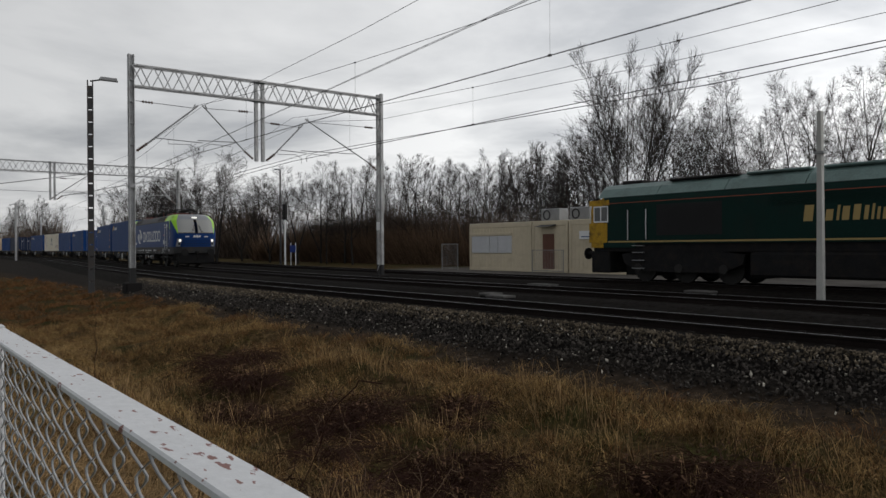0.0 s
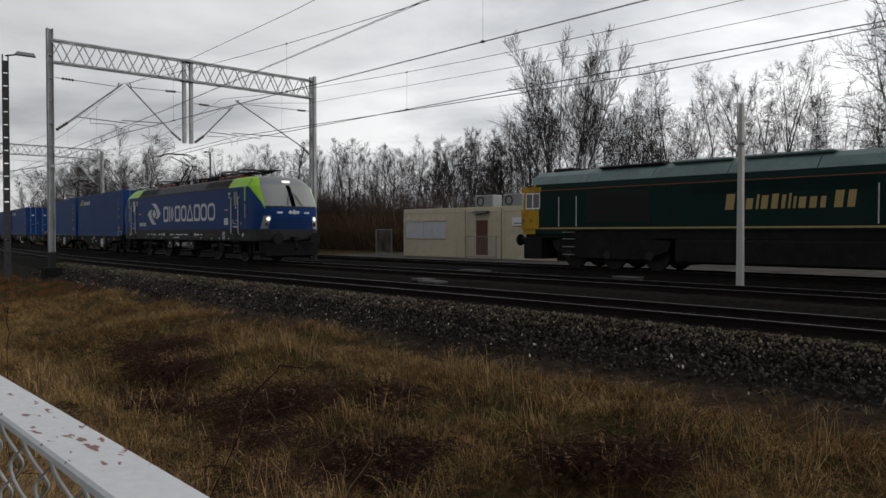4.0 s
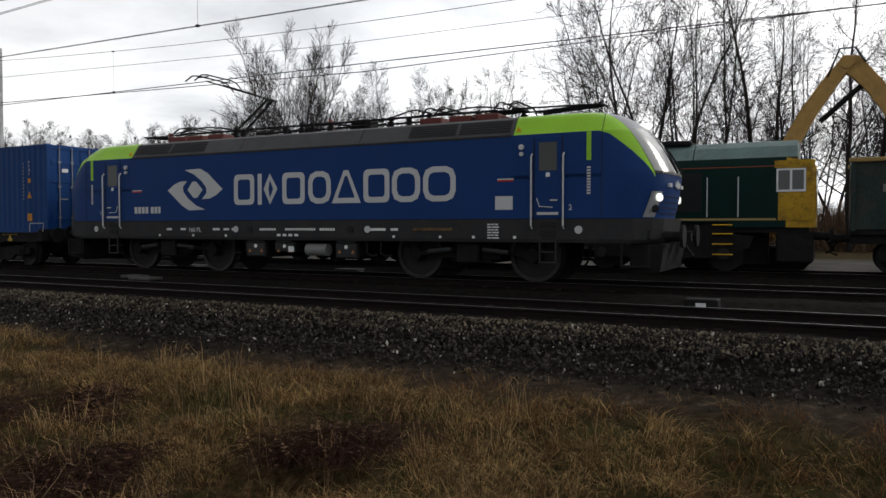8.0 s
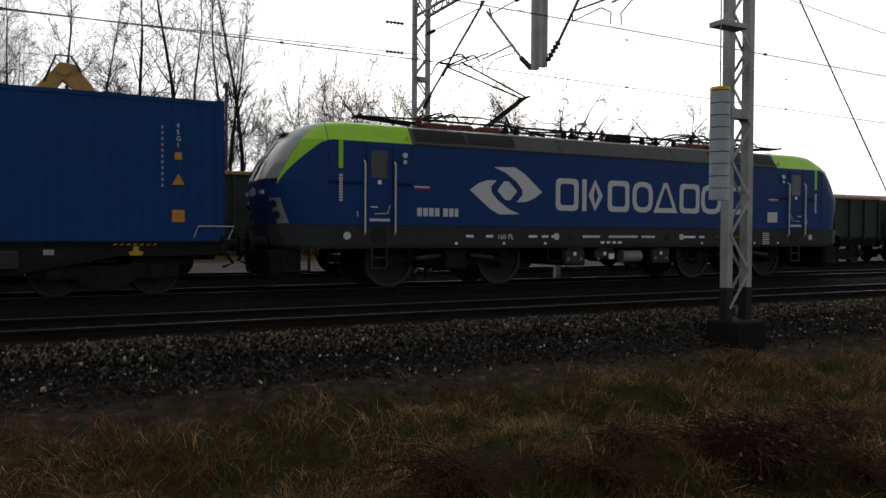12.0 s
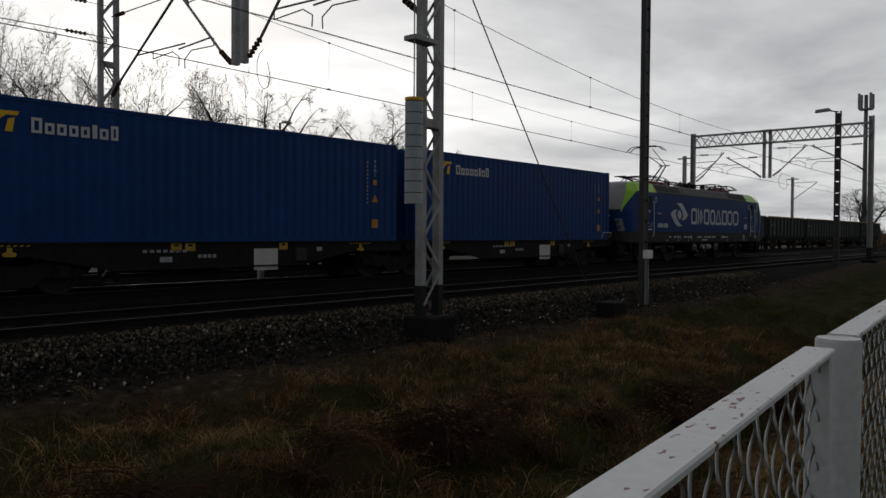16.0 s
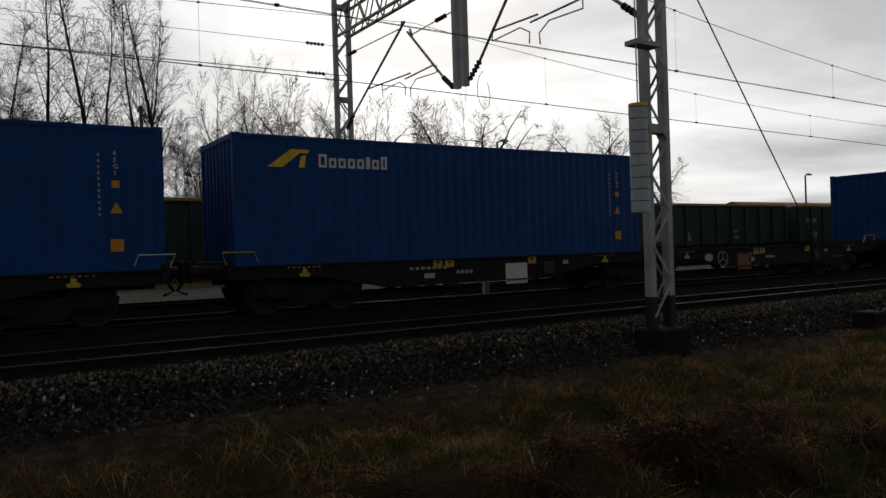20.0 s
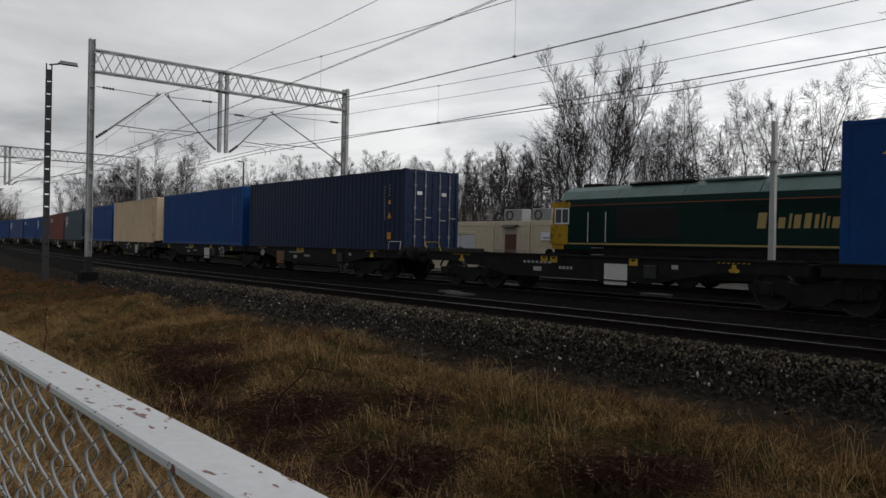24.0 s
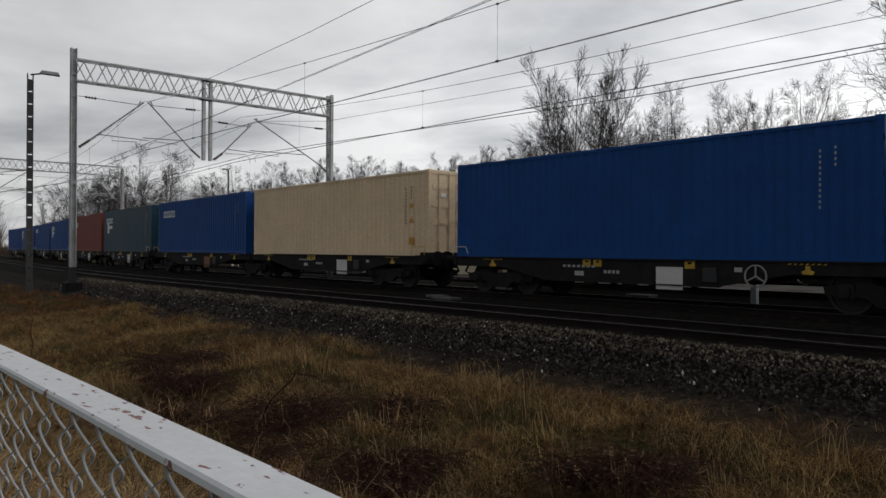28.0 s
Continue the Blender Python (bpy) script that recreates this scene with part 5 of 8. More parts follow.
    for s in (-1, 1):
        for x in (3.5, 4.3, 5.0):
            part("pantograph_base", Shape().box(s * x - 0.3, s * x + 0.3, -0.7, 0.7, 3.74, 3.92, 0.03), RED_BOX, lo, "red-brown pantograph mount")

    def panto(xb, s, up):
        p = Shape()
        if up:
            knee, head = (xb - s * 1.25, 0, 4.88), (xb + s * 0.85, 0, 5.66)
        else:
            knee, head = (xb - s * 1.5, 0, 4.04), (xb + s * 0.6, 0, 4.16)
        for yy in (-0.35, 0.35):
            p.tube((xb, yy * 0.5, 3.95), (knee[0], yy * 0.3, knee[2]), 0.035, 8)
            p.tube((knee[0], yy * 0.3, knee[2]), (head[0], yy, head[2] - 0.12), 0.022, 6)
        p.tube((knee[0], -0.3, knee[2]), (knee[0], 0.3, knee[2]), 0.03, 6)
        for q in (-0.18, 0.18):
            p.path([(head[0] + q, -0.98, head[2] - 0.22), (head[0] + q, -0.72, head[2] - 0.02), (head[0] + q, -0.5, head[2] + 0.02), (head[0] + q, 0.5, head[2] + 0.02), (head[0] + q, 0.72, head[2] - 0.02), (head[0] + q, 0.98, head[2] - 0.22)], 0.022, 6)
        for yy in (-0.45, 0.45):
            p.tube((head[0] - 0.18, yy, head[2] - 0.02), (head[0] + 0.18, yy, head[2] - 0.02), 0.018, 6)
        part("pantograph", p, DARK, lo, "raised pantograph" if up else "lowered pantograph")

    panto(-3.3, -1, True)
    panto(-5.3, 1, False)
    panto(4.2, -1, False)
    panto(6.1, -1, False)
    MOVING.append((lo, -0.87, Z2))
    return lo


vectron()

# containers
CON = {}
for nm, c, rg in (("blue", (0.004, 0.042, 0.165), 0.5), ("bright_blue", (0.004, 0.05, 0.195), 0.5), ("navy", (0.008, 0.018, 0.052), 0.5), ("cream", (0.63, 0.49, 0.33), 0.55), ("white", (0.76, 0.70, 0.57), 0.5), ("teal", (0.015, 0.045, 0.07), 0.5), ("red", (0.16, 0.03, 0.018), 0.55)):
    CON[nm] = mat(nm + "_container_paint", c, rg, 0, 0.1, 0.7, 12, 0.03, tuple(v * 0.6 + 0.006 for v in c), 0.2 if nm in ("white", "cream") else 0.45, spec=0.14)
ORANGE = mat("orange_sticker", (0.5, 0.22, 0.03), 0.6, 0, 0.2, 8, 40)
ZB = 1.10


def corrugated(x0, x1, z0, z1, y, depth, e, pitch=0.278):
    """Pressed steel side sheet: flat crests joined by slopes to recessed flats."""
    s = Shape()
    n = round((x1 - x0) / pitch)
    p = (x1 - x0) / n
    pts = []
    for i in range(n):
        a = x0 + i * p
        pts += [(a, 0), (a + p * 0.26, 0), (a + p * 0.5, depth), (a + p * 0.76, depth)]
    pts.append((x1, 0))
    vs = [(x, y - e * d, z) for x, d in pts for z in (z0, z1)]
    s.add(vs, [(2 * i, 2 * i + 2, 2 * i + 3, 2 * i + 1) for i in range(len(pts) - 1)])
    return s


def container(colour, label, x_front, marks):
    """A forty-foot high-cube box; its own origin is the middle of its floor, doors on the leading end."""
    m = CON[colour]
    c = thing("shipping_container", label, "container", "containers on the train")
    L, W, H = 6.095, 1.219, 2.896
    fr = Shape()
    for sx in (-1, 1):
        for sy in (-1, 1):
            fr.box(min(sx * L, sx * (L - 0.16)), max(sx * L, sx * (L - 0.16)), min(sy * W, sy * (W - 0.12)), max(sy * W, sy * (W - 0.12)), 0.1, H - 0.1)
    for sy in (-1, 1):
        fr.box(-L + 0.16, L - 0.16, min(sy * W, sy * (W - 0.07)), max(sy * W, sy * (W - 0.07)), 0.02, 0.17)
        fr.box(-L + 0.16, L - 0.16, min(sy * W, sy * (W - 0.07)), max(sy * W, sy * (W - 0.07)), H - 0.1, H - 0.02)
    for sx in (-1, 1):
        for za, zb in ((0.02, 0.17), (H - 0.14, H - 0.02)):
            fr.box(min(sx * L, sx * (L - 0.1)), max(sx * L, sx * (L - 0.1)), -W + 0.12, W - 0.12, za, zb)
    frame_part = part("frame", fr, m, c, "steel edge frame")
    for sx in (-1, 1):
        for sy in (-1, 1):
            for z in (0, H - 0.118):
                part("corner_casting", Shape().box(min(sx * (L + 0.004), sx * (L - 0.178)), max(sx * (L + 0.004), sx * (L - 0.178)), min(sy * (W + 0.004), sy * (W - 0.162)), max(sy * (W + 0.004), sy * (W - 0.162)), z, z + 0.118, 0.01), m, frame_part)
    for e in (-1, 1):
        if colour == "white":
            sp = Shape()
            n = 25
            p = (2 * L - 0.32) / n
            pts = []
            for i in range(n):
                x = -L + 0.16 + i * p
                pts += [(x, 0), (x + p - 0.05, 0), (x + p - 0.042, 0.035), (x + p - 0.008, 0.035)]
            pts.append((L - 0.16, 0))
            vs = [(x, e * (W - 0.012 - d), z) for x, d in pts for z in (0.17, H - 0.1)]
            sp.add(vs, [(2 * i, 2 * i + 2, 2 * i + 3, 2 * i + 1) for i in range(len(pts) - 1)])
        else:
            sp = corrugated(-L + 0.16, L - 0.16, 0.17, H - 0.1, e * (W - 0.012), 0.03 if colour in ("cream", "bright_blue") else 0.012, e)
        part("side_panel", sp, m, c, "ribbed insulated side" if colour == "white" else "corrugated steel side")
    part("roof", Shape().box(-L + 0.1, L - 0.1, -W + 0.07, W - 0.07, H - 0.06, H - 0.025), m, c)
    part("floor", Shape().box(-L + 0.1, L - 0.1, -W + 0.07, W - 0.07, 0.12, 0.17), DARK, c)
    # rear end sheet
    es = Shape()
    pts = []
    for i in range(8):
        y = -W + 0.12 + (2 * W - 0.24) * i / 8
        g = (2 * W - 0.24) / 8
        pts += [(y, 0.0), (y + g * 0.3, 0.0), (y + g * 0.5, 0.045), (y + g * 0.8, 0.045)]
    pts.append((W - 0.12, 0.0))
    es.add([(-L + 0.02 + d, y, z) for y, d in pts for z in (0.17, H - 0.14)], [(2 * i, 2 * i + 2, 2 * i + 3, 2 * i + 1) for i in range(len(pts) - 1)])
    part("end_panel", es, m, c, "corrugated end wall")
    # doors with hinges and locking bars
    for sy in (-1, 1):
        ya, yb = (0.012, W - 0.12) if sy > 0 else (-W + 0.12, -0.012)
        d = Shape().box(L - 0.07, L - 0.03, ya, yb, 0.17, H - 0.14)
        for k in range(4):
            z = 0.45 + k * 0.6
            d.box(L - 0.03, L - 0.012, ya + 0.05, yb - 0.05, z, z + 0.22)
        dr = part("door", d, m, c, "steel cargo door")
        for f in (0.3, 0.72):
            y = ya + (yb - ya) * f
            bar = Shape().tube((L - 0.002, y, 0.12), (L - 0.002, y, H - 0.08), 0.018, 8)
            bar.box(L - 0.012, L + 0.012, min(y, y + 0.28), max(y, y + 0.28), 1.05 + f * 0.2, 1.09 + f * 0.2)
            for z in (0.5, 1.5, 2.3):
                bar.box(L - 0.02, L + 0.012, y - 0.05, y + 0.05, z, z + 0.06)
            part("locking_bar", bar, STEEL if colour not in ("cream", "white") else m, dr, "galvanised locking bar")
        for z in (0.4, 1.0, 1.7, 2.4):
            hg = Shape().box(L - 0.03, L + 0.01, min(sy * W, sy * (W - 0.16)), max(sy * W, sy * (W - 0.16)), z, z + 0.09)
            part("hinge", hg, m, dr)
        st = Shape().box(L - 0.012, L - 0.004, ya + 0.42, yb - 0.45, 2.0, 2.12)
        part("door_notice", st, WHITE if sy < 0 else SILVER, dr, "pale notice stickers")
    # number column, stickers and emblem on the sides
    for e in (-1, 1):
        y = e * (W + 0.001)
        ya, yb = (y - 0.004, y) if e < 0 else (y, y + 0.004)
        t = Shape()
        k = -e
        xr = L - 1.2 if e < 0 else -(L - 1.2)
        if colour == "white":
            xs = 5.12 if e < 0 else -5.7
            for i in range(11):
                t.box(xs + i * 0.062 - 0.018, xs + i * 0.062 + 0.018, ya, yb, 2.46, 2.55)
            for i in range(4):
                t.box(xs + i * 0.062 - 0.018, xs + i * 0.062 + 0.018, ya, yb, 2.28, 2.36)
        else:
            for i in range(11):
                t.box(xr - 0.02, xr + 0.02, ya, yb, 2.26 - i * 0.115, 2.32 - i * 0.115)
            for i in range(0 if e < 0 and colour == "blue" else 4):
                t.box(xr + k * 0.3 - 0.02, xr + k * 0.3 + 0.02, ya, yb, 2.31 - i * 0.115, 2.37 - i * 0.115)
        print_ink = GREY if colour in ("cream", "white") else mat("worn_white_print", (0.26, 0.27, 0.28), 0.6)
        tagged(part("side_number", t, print_ink, c, "small worn number bars"), kind="stuff")
        if e < 0 and colour == "blue":
            for i, ch in enumerate("45G1"):
                label_text("type_code", ch, 0.13, SILVER, c, pose(xr + 0.26, ya - 0.001, 2.29 - i * 0.13, 90, 0, 0))
        xw = 5.42 * k
        for sh_ in () if colour in ("bright_blue", "red", "teal") else (Shape().box(xw + k * 0.24 - 0.06, xw + k * 0.24 + 0.06, ya, yb, 1.78, 1.94), Shape().prism([(xw - 0.13, 1.36), (xw + 0.13, 1.36), (xw, 1.58)], ya, yb, "y"), Shape().box(xw - 0.17, xw + 0.2, ya, yb, 0.68, 1.04)) if colour == "white" else (Shape().box(xr + k * 0.3 - 0.07, xr + k * 0.3 + 0.07, ya, yb, 1.66, 1.8), Shape().prism([(xr + k * 0.3 - 0.12, 1.16), (xr + k * 0.3 + 0.12, 1.16), (xr + k * 0.3, 1.38)], ya, yb, "y"), Shape().box(xr + k * 0.3 - 0.12, xr + k * 0.3 + 0.12, ya, yb, 0.42, 0.66)):
            part("warning_sticker", sh_, ORANGE, c, "orange warning sticker")
        if marks:
            em, tx = Shape(), Shape()
            x0 = -L + 0.75 if e < 0 else L - 0.75
            f = 1 if e < 0 else -1
            if marks == "ramp":
                em.prism([(x0, 2.18), (x0 + f * 0.35, 2.18), (x0 + f * 0.75, 2.5), (x0 + f * 0.95, 2.5), (x0 + f * 0.98, 2.58), (x0 + f * 0.55, 2.58)], ya, yb, "y")
                em.prism([(x0 + f * 0.72, 2.18), (x0 + f * 0.86, 2.18), (x0 + f * 0.9, 2.46), (x0 + f * 0.78, 2.42)], ya, yb, "y")
                x = x0 + f * 1.2
                for w, h in ((0.2, 0.3), (0.18, 0.22), (0.18, 0.22), (0.18, 0.22), (0.18, 0.22), (0.1, 0.28), (0.18, 0.22), (0.16, 0.3)):
                    xa, xb = sorted((x, x + f * w))
                    hh = Shape()
                    hollow(hh, xa, 2.2, w, h, 0.055, yb if e < 0 else yb, 0.004)
                    part("brand_mark", hh, SILVER, c, "white block mark beside the emblem")
                    x += f * (w + 0.055)
                part("emblem", em, YELLOW, c, "yellow ramp emblem")
            elif marks == "globe":
                g = Shape()
                pts = [(0.52 * math.cos(a * math.pi / 14), 0.36 * math.sin(a * math.pi / 14)) for a in range(28)]
                g.prism([(0.56 + p[0], 1.87 + p[1]) for p in pts], ya, yb, "y")
                part("emblem", g, mat("faded_globe_print", (0.24, 0.25, 0.2), 0.6, 0, 0.3, 6, 30), c, "faded oval globe emblem")
                INK = mat("faded_blue_print", (0.018, 0.02, 0.085), 0.6, 0, 0.2, 8, 40)
                PALE_INK = mat("worn_blue_print", (0.2, 0.2, 0.24), 0.6, 0, 0.2, 8, 40)
                if e < 0:
                    for i, ch in enumerate("\u4e2d\u56fd\u6b66\u6c49"):
                        label_text("character", ch, 0.30, INK, c, pose(-L + 2.02, ya, 1.62 - i * 0.36, 90, 0, 0), "dark blue character", 1.15)
                    for i, ch in enumerate("\u56fd\u9645"):
                        label_text("character", ch, 0.35, INK, c, pose(0.70 + i * 0.4, ya, 1.09, 90, 0, 0), "dark blue character")
                    for xx in (-0.1, 0.3):
                        sym = Shape()
                        hollow(sym, xx, 1.09, 0.3, 0.29, 0.045, yb, 0.004)
                        part("brand_symbol", sym, INK, c, "dark blue block symbol")
                    label_text("hotline_word", "Hotline", 0.2, PALE_INK, c, pose(4.43, ya, 0.83, 90, 0, 0), "pale worn word", 1.1)
                    for i, ch in enumerate("\u70ed\u7ebf\u7535\u8bdd"):
                        label_text("character", ch, 0.17, PALE_INK, c, pose(3.74 + i * 0.175, ya, 0.83, 90, 0, 0), "pale worn character")
                bars(tx, 3.76, 0.64, [0.065] * 12, 0.11, yb, 0.05)
                bars(tx, 0.0, 0.98, [0.2, 0.12, 0.22, 0.3], 0.03, yb, 0.04)
                tagged(part("brand_mark", tx, PALE_INK, c, "faded blue block marks"), kind="stuff")
                part("globe_plate", Shape().box(-L + 1.98, -L + 2.24, ya, yb, 2.1, 2.46), mat("faded_globe_print", (0.24, 0.25, 0.2), 0.6), c, "faded small plate")
                part("orange_strip", Shape().box(0.4, 0.88, ya, yb, 0.42, 0.49), ORANGE, c, "orange strip")
                part("unit_housing", Shape().box(-L + 0.17, -L + 1.0, min(e * (W - 0.02), e * (W + 0.002)), max(e * (W - 0.02), e * (W + 0.002)), 0.4, 1.86, 0.01), m, c, "flat panel of the cooling unit")
                part("unit_filter", Shape().box(-L + 0.3, -L + 0.72, ya, yb, 1.48, 1.78), mat("dull_grey_panel", (0.28, 0.27, 0.24), 0.7, 0, 0.2), c)
                vt = Shape().box(-L + 0.25, -L + 0.5, ya, yb, 2.3, 2.66).box(-L + 0.3, -L + 0.55, ya, yb, 2.0, 2.22)
                vt.box(-L + 0.72, -L + 0.98, ya, yb, 1.98, 2.1).box(-L + 0.62, -L + 0.95, ya, yb, 2.5, 2.62)
                part("cooling_grille", vt, BLACK, c, "dark openings of the cooling unit")
            else:
                for i in range(5):
                    hh = Shape()
                    hollow(hh, -L + 0.9 + i * 0.38, 2.0, 0.3, 0.36, 0.07, yb, 0.004)
                    part("brand_mark", hh, SILVER, c, "white block mark")
                if marks == "stack":
                    hh = Shape()
                    hh.box(-L + 1.2, -L + 2.6, ya, yb, 1.62, 1.84).box(-L + 1.2, -L + 1.7, ya, yb, 1.3, 2.0)
                    part("emblem", hh, SILVER, c, "white block emblem")
    MOVING.append((c, x_front - L, ZB))
    return c


WAGON_TOP = 1.09
SIGN_WHITE = mat("dusty_white_board", (0.5, 0.5, 0.48), 0.6, 0, 0.1)
DULL_YELLOW = mat("dull_yellow_mark", (0.42, 0.27, 0.03), 0.6, 0, 0.25, 6, 30)
BROWN = mat("brown_plywood_board", (0.16, 0.085, 0.04), 0.7, 0, 0.15)


BRAKE_AT = {2: -2.9, 4: -0.9, 9: 3.5, 12: -2.9, 15: 2.4}    # bay of the train: place of its handbrake wheel
PALE_SIGN = mat("worn_white_sign", (0.3, 0.31, 0.32), 0.6, 0, 0.2, 6, 30)


def wagon(front, label, extra=0):
    """An articulated flat wagon for two long boxes, on three bogies; origin at its leading buffers."""
    w = thing("container_wagon", label, "wagon", "container wagons")
    for a, b in ((-0.42, -12.95), (-13.2, -25.68)):
        for s in (-1, 1):
            y = s * 1.18
            prof = [(a, WAGON_TOP - 0.02), (b, WAGON_TOP - 0.02), (b, WAGON_TOP - 0.3), (b + 2.0, WAGON_TOP - 0.3), (b + 3.6, 0.48), (a - 3.6, 0.48), (a - 2.0, WAGON_TOP - 0.3), (a, WAGON_TOP - 0.3)]
            beam = part("side_sill", Shape().prism(prof, y - 0.02, y + 0.02, "y"), DARK, w, "fish-bellied side sill")
            fl = Shape().box(b, a, y - 0.07, y + 0.07, WAGON_TOP - 0.04, WAGON_TOP - 0.005).box(b + 3.6, a - 3.6, y - 0.07, y + 0.07, 0.46, 0.49)
            part("flange", fl, DARK, beam)
            mk = Shape()
            yy = y + s * 0.021
            y0, y1 = (yy - 0.004, yy) if s < 0 else (yy, yy + 0.004)
            cx = (a + b) / 2
            for i in range(7):
                mk.box(cx - 1.9 + i * 0.16, cx - 1.8 + i * 0.16, y0, y1, 0.84, 0.9)
            mk.box(cx - 1.5, cx - 1.2, y0, y1, 0.62, 0.74).box(cx + 3.0, cx + 3.18, y0, y1, 0.82, 0.92)
            for i in range(4):
                mk.box(cx - 0.55 + i * 0.13, cx - 0.46 + i * 0.13, y0, y1, 0.7, 0.78)
            tagged(part("marking", mk, PALE_SIGN, beam, "white wagon markings"), kind="stuff")
            for q in (-1.1, -0.75, 1.9):
                lm = part("lashing_mark", Shape().box(cx + q - 0.13, cx + q + 0.13, y0, y1, WAGON_TOP - 0.22, WAGON_TOP - 0.03), DULL_YELLOW, beam, "yellow lashing point mark")
                part("mark_hole", Shape().box(cx + q - 0.05, cx + q + 0.05, min(yy, yy + s * 0.007), max(yy, yy + s * 0.007), WAGON_TOP - 0.12, WAGON_TOP - 0.07), DARK, lm)
            for q in (4.6, -4.6):
                hk = part("jacking_mark", Shape().prism([(cx + q - 0.05, 0.98), (cx + q + 0.05, 0.98), (cx + q + 0.05, 0.9), (cx + q + 0.14, 0.86), (cx + q + 0.1, 0.8), (cx + q - 0.1, 0.8), (cx + q - 0.14, 0.86), (cx + q - 0.05, 0.9)], y0, y1, "y"), DULL_YELLOW, beam, "yellow hook sign")
                for j in range(7):
                    part("hazard_stripe", Shape().prism([(cx + q - 0.42 + j * 0.12, 1.0), (cx + q - 0.36 + j * 0.12, 1.0), (cx + q - 0.33 + j * 0.12, 1.03), (cx + q - 0.39 + j * 0.12, 1.03)], y0, y1, "y"), DULL_YELLOW, hk)
            if s < 0:
                part("frame_box", Shape().box(cx + 2.25, cx + 2.6, y - 0.1, y - 0.021, 0.56, 0.9, 0.02), GREY, beam, "dull grey box on the sill")
            bay = 2 * extra + (0 if a > -5 else 1)
            if s < 0:
                xb = cx + {2: -2.1, 8: -3.1, 6: -2.2}.get(bay, 1.0)
                part("notice_board", Shape().box(xb, xb + 0.72, y0, y1, 0.36, 0.9), BROWN if bay in (2, 8, 11) else SIGN_WHITE, beam, "painted board on the sill")
                if bay in (2, 8):
                    part("oval_sign", Shape().prism([(xb - 1.45 + 0.2 * math.cos(k * math.pi / 10), 0.8 + 0.13 * math.sin(k * math.pi / 10)) for k in range(20)], y0, y1, "y"), PALE_SIGN, beam, "white oval sign")
            if bay in BRAKE_AT:
                xw = cx + BRAKE_AT[bay]
                hw = Shape().ring((xw, yy + s * 0.03, 0.74), 0.24, 0.03, 22)
                for q in range(3):
                    an = math.pi / 2 + q * 2 * math.pi / 3
                    hw.bar((xw, yy + s * 0.03, 0.74), (xw + 0.23 * math.cos(an), yy + s * 0.03, 0.74 + 0.23 * math.sin(an)), 0.03, 0.03)
                part("brake_wheel", hw, mat("worn_grey_wheel", (0.24, 0.23, 0.22), 0.6), beam, "worn grey spoked handbrake wheel")
        cb = Shape()
        for x in (a - 0.1, a - 3.6, (a + b) / 2, b + 3.6, b + 0.1):
            cb.box(x - 0.12, x + 0.12, -1.16, 1.16, WAGON_TOP - 0.28, WAGON_TOP - 0.06)
        cb.box(b, a, -0.25, 0.25, WAGON_TOP - 0.42, WAGON_TOP - 0.1)
        part("cross_member", cb, DARK, w)
        for x in (a - 0.25, b + 0.25):
            for s in (-1, 1):
                part("twist_lock", Shape().box(x - 0.1, x + 0.1, s * 1.12 - 0.1, s * 1.12 + 0.1, WAGON_TOP - 0.02, WAGON_TOP + 0.012), DARK, w)
        tank = Shape().tube(((a + b) / 2 - 0.6, -0.75, 0.72), ((a + b) / 2 + 0.5, -0.75, 0.72), 0.2, 12)
        part("air_tank", tank, mat("grey_tank", (0.2, 0.2, 0.2), 0.5), w)
    for s, x in ((1, -0.42), (-1, -25.68)):
        part("headstock", Shape().box(x - 0.08, x + 0.08, -1.25, 1.25, 0.8, 1.2, 0.02), DARK, w)
        stp = Shape().path([(x + s * 0.1, -1.2, 1.12), (x + s * 0.2, -1.24, 1.38), (x - s * 0.5, -1.24, 1.38), (x - s * 0.6, -1.2, 1.1)], 0.014, 5)
        part("shunter_rail", stp, DULL_YELLOW if extra % 2 else SIGN_WHITE, w, "bent tube shunter's rail")
    buffers(w, 0.0, 1, 1.0, 0.4)
    buffers(w, -26.5, -1, 1.0, 0.7)
    for x in (-2.6, -13.25, -23.9):
        bogie(w, x, 0.46, 1.8)
    MOVING.append((w, front, Z2))
    return w


LOADS = [("blue", "ramp"), ("blue", "ramp"), None, ("blue", "ramp"), ("blue", None), ("white", "globe"), ("blue", "ramp"), None, ("navy", None), ("bright_blue", None), ("cream", None), ("bright_blue", "text"), ("teal", "stack"), ("red", "text"), ("bright_blue", "stack"), ("bright_blue", "text"), ("blue", "stack"), ("bright_blue", None)]
WORDS = {"blue": "dark blue steel container on a wagon", "bright_blue": "bright blue steel container on a wagon", "navy": "nearly black navy corrugated container", "cream": "cream corrugated steel container with orange stickers", "white": "off-white refrigerated container with globe emblem", "teal": "dark teal corrugated container with white marks", "red": "rust red corrugated steel container"}
MARKS = {"ramp": " with a yellow emblem", "text": " with white marks", "stack": " with a large white emblem", None: "", "globe": ""}
for k in range(9):
    front = -10.57 - 26.6 * k
    wagon(front, "black articulated container wagon, loaded" if None not in LOADS[2 * k:2 * k + 2] else "black articulated container wagon with one empty bay", k)
    for j in (0, 1):
        load = LOADS[2 * k + j]
        if load:
            container(load[0], WORDS[load[0]] + (MARKS[load[1]] if load[0] not in ("white", "teal", "red") else ""), front - 0.40 - 13.0 * j, load[1])


def train_at(t):
    """Way run by the train at t seconds: it gathers speed slowly."""
    u, way = t / 10, 0.0
    for c in (-0.7114, 4.7418, -10.7306, 11.9329, 56.6160, -60.5031):
        way = way * u + c
    return way


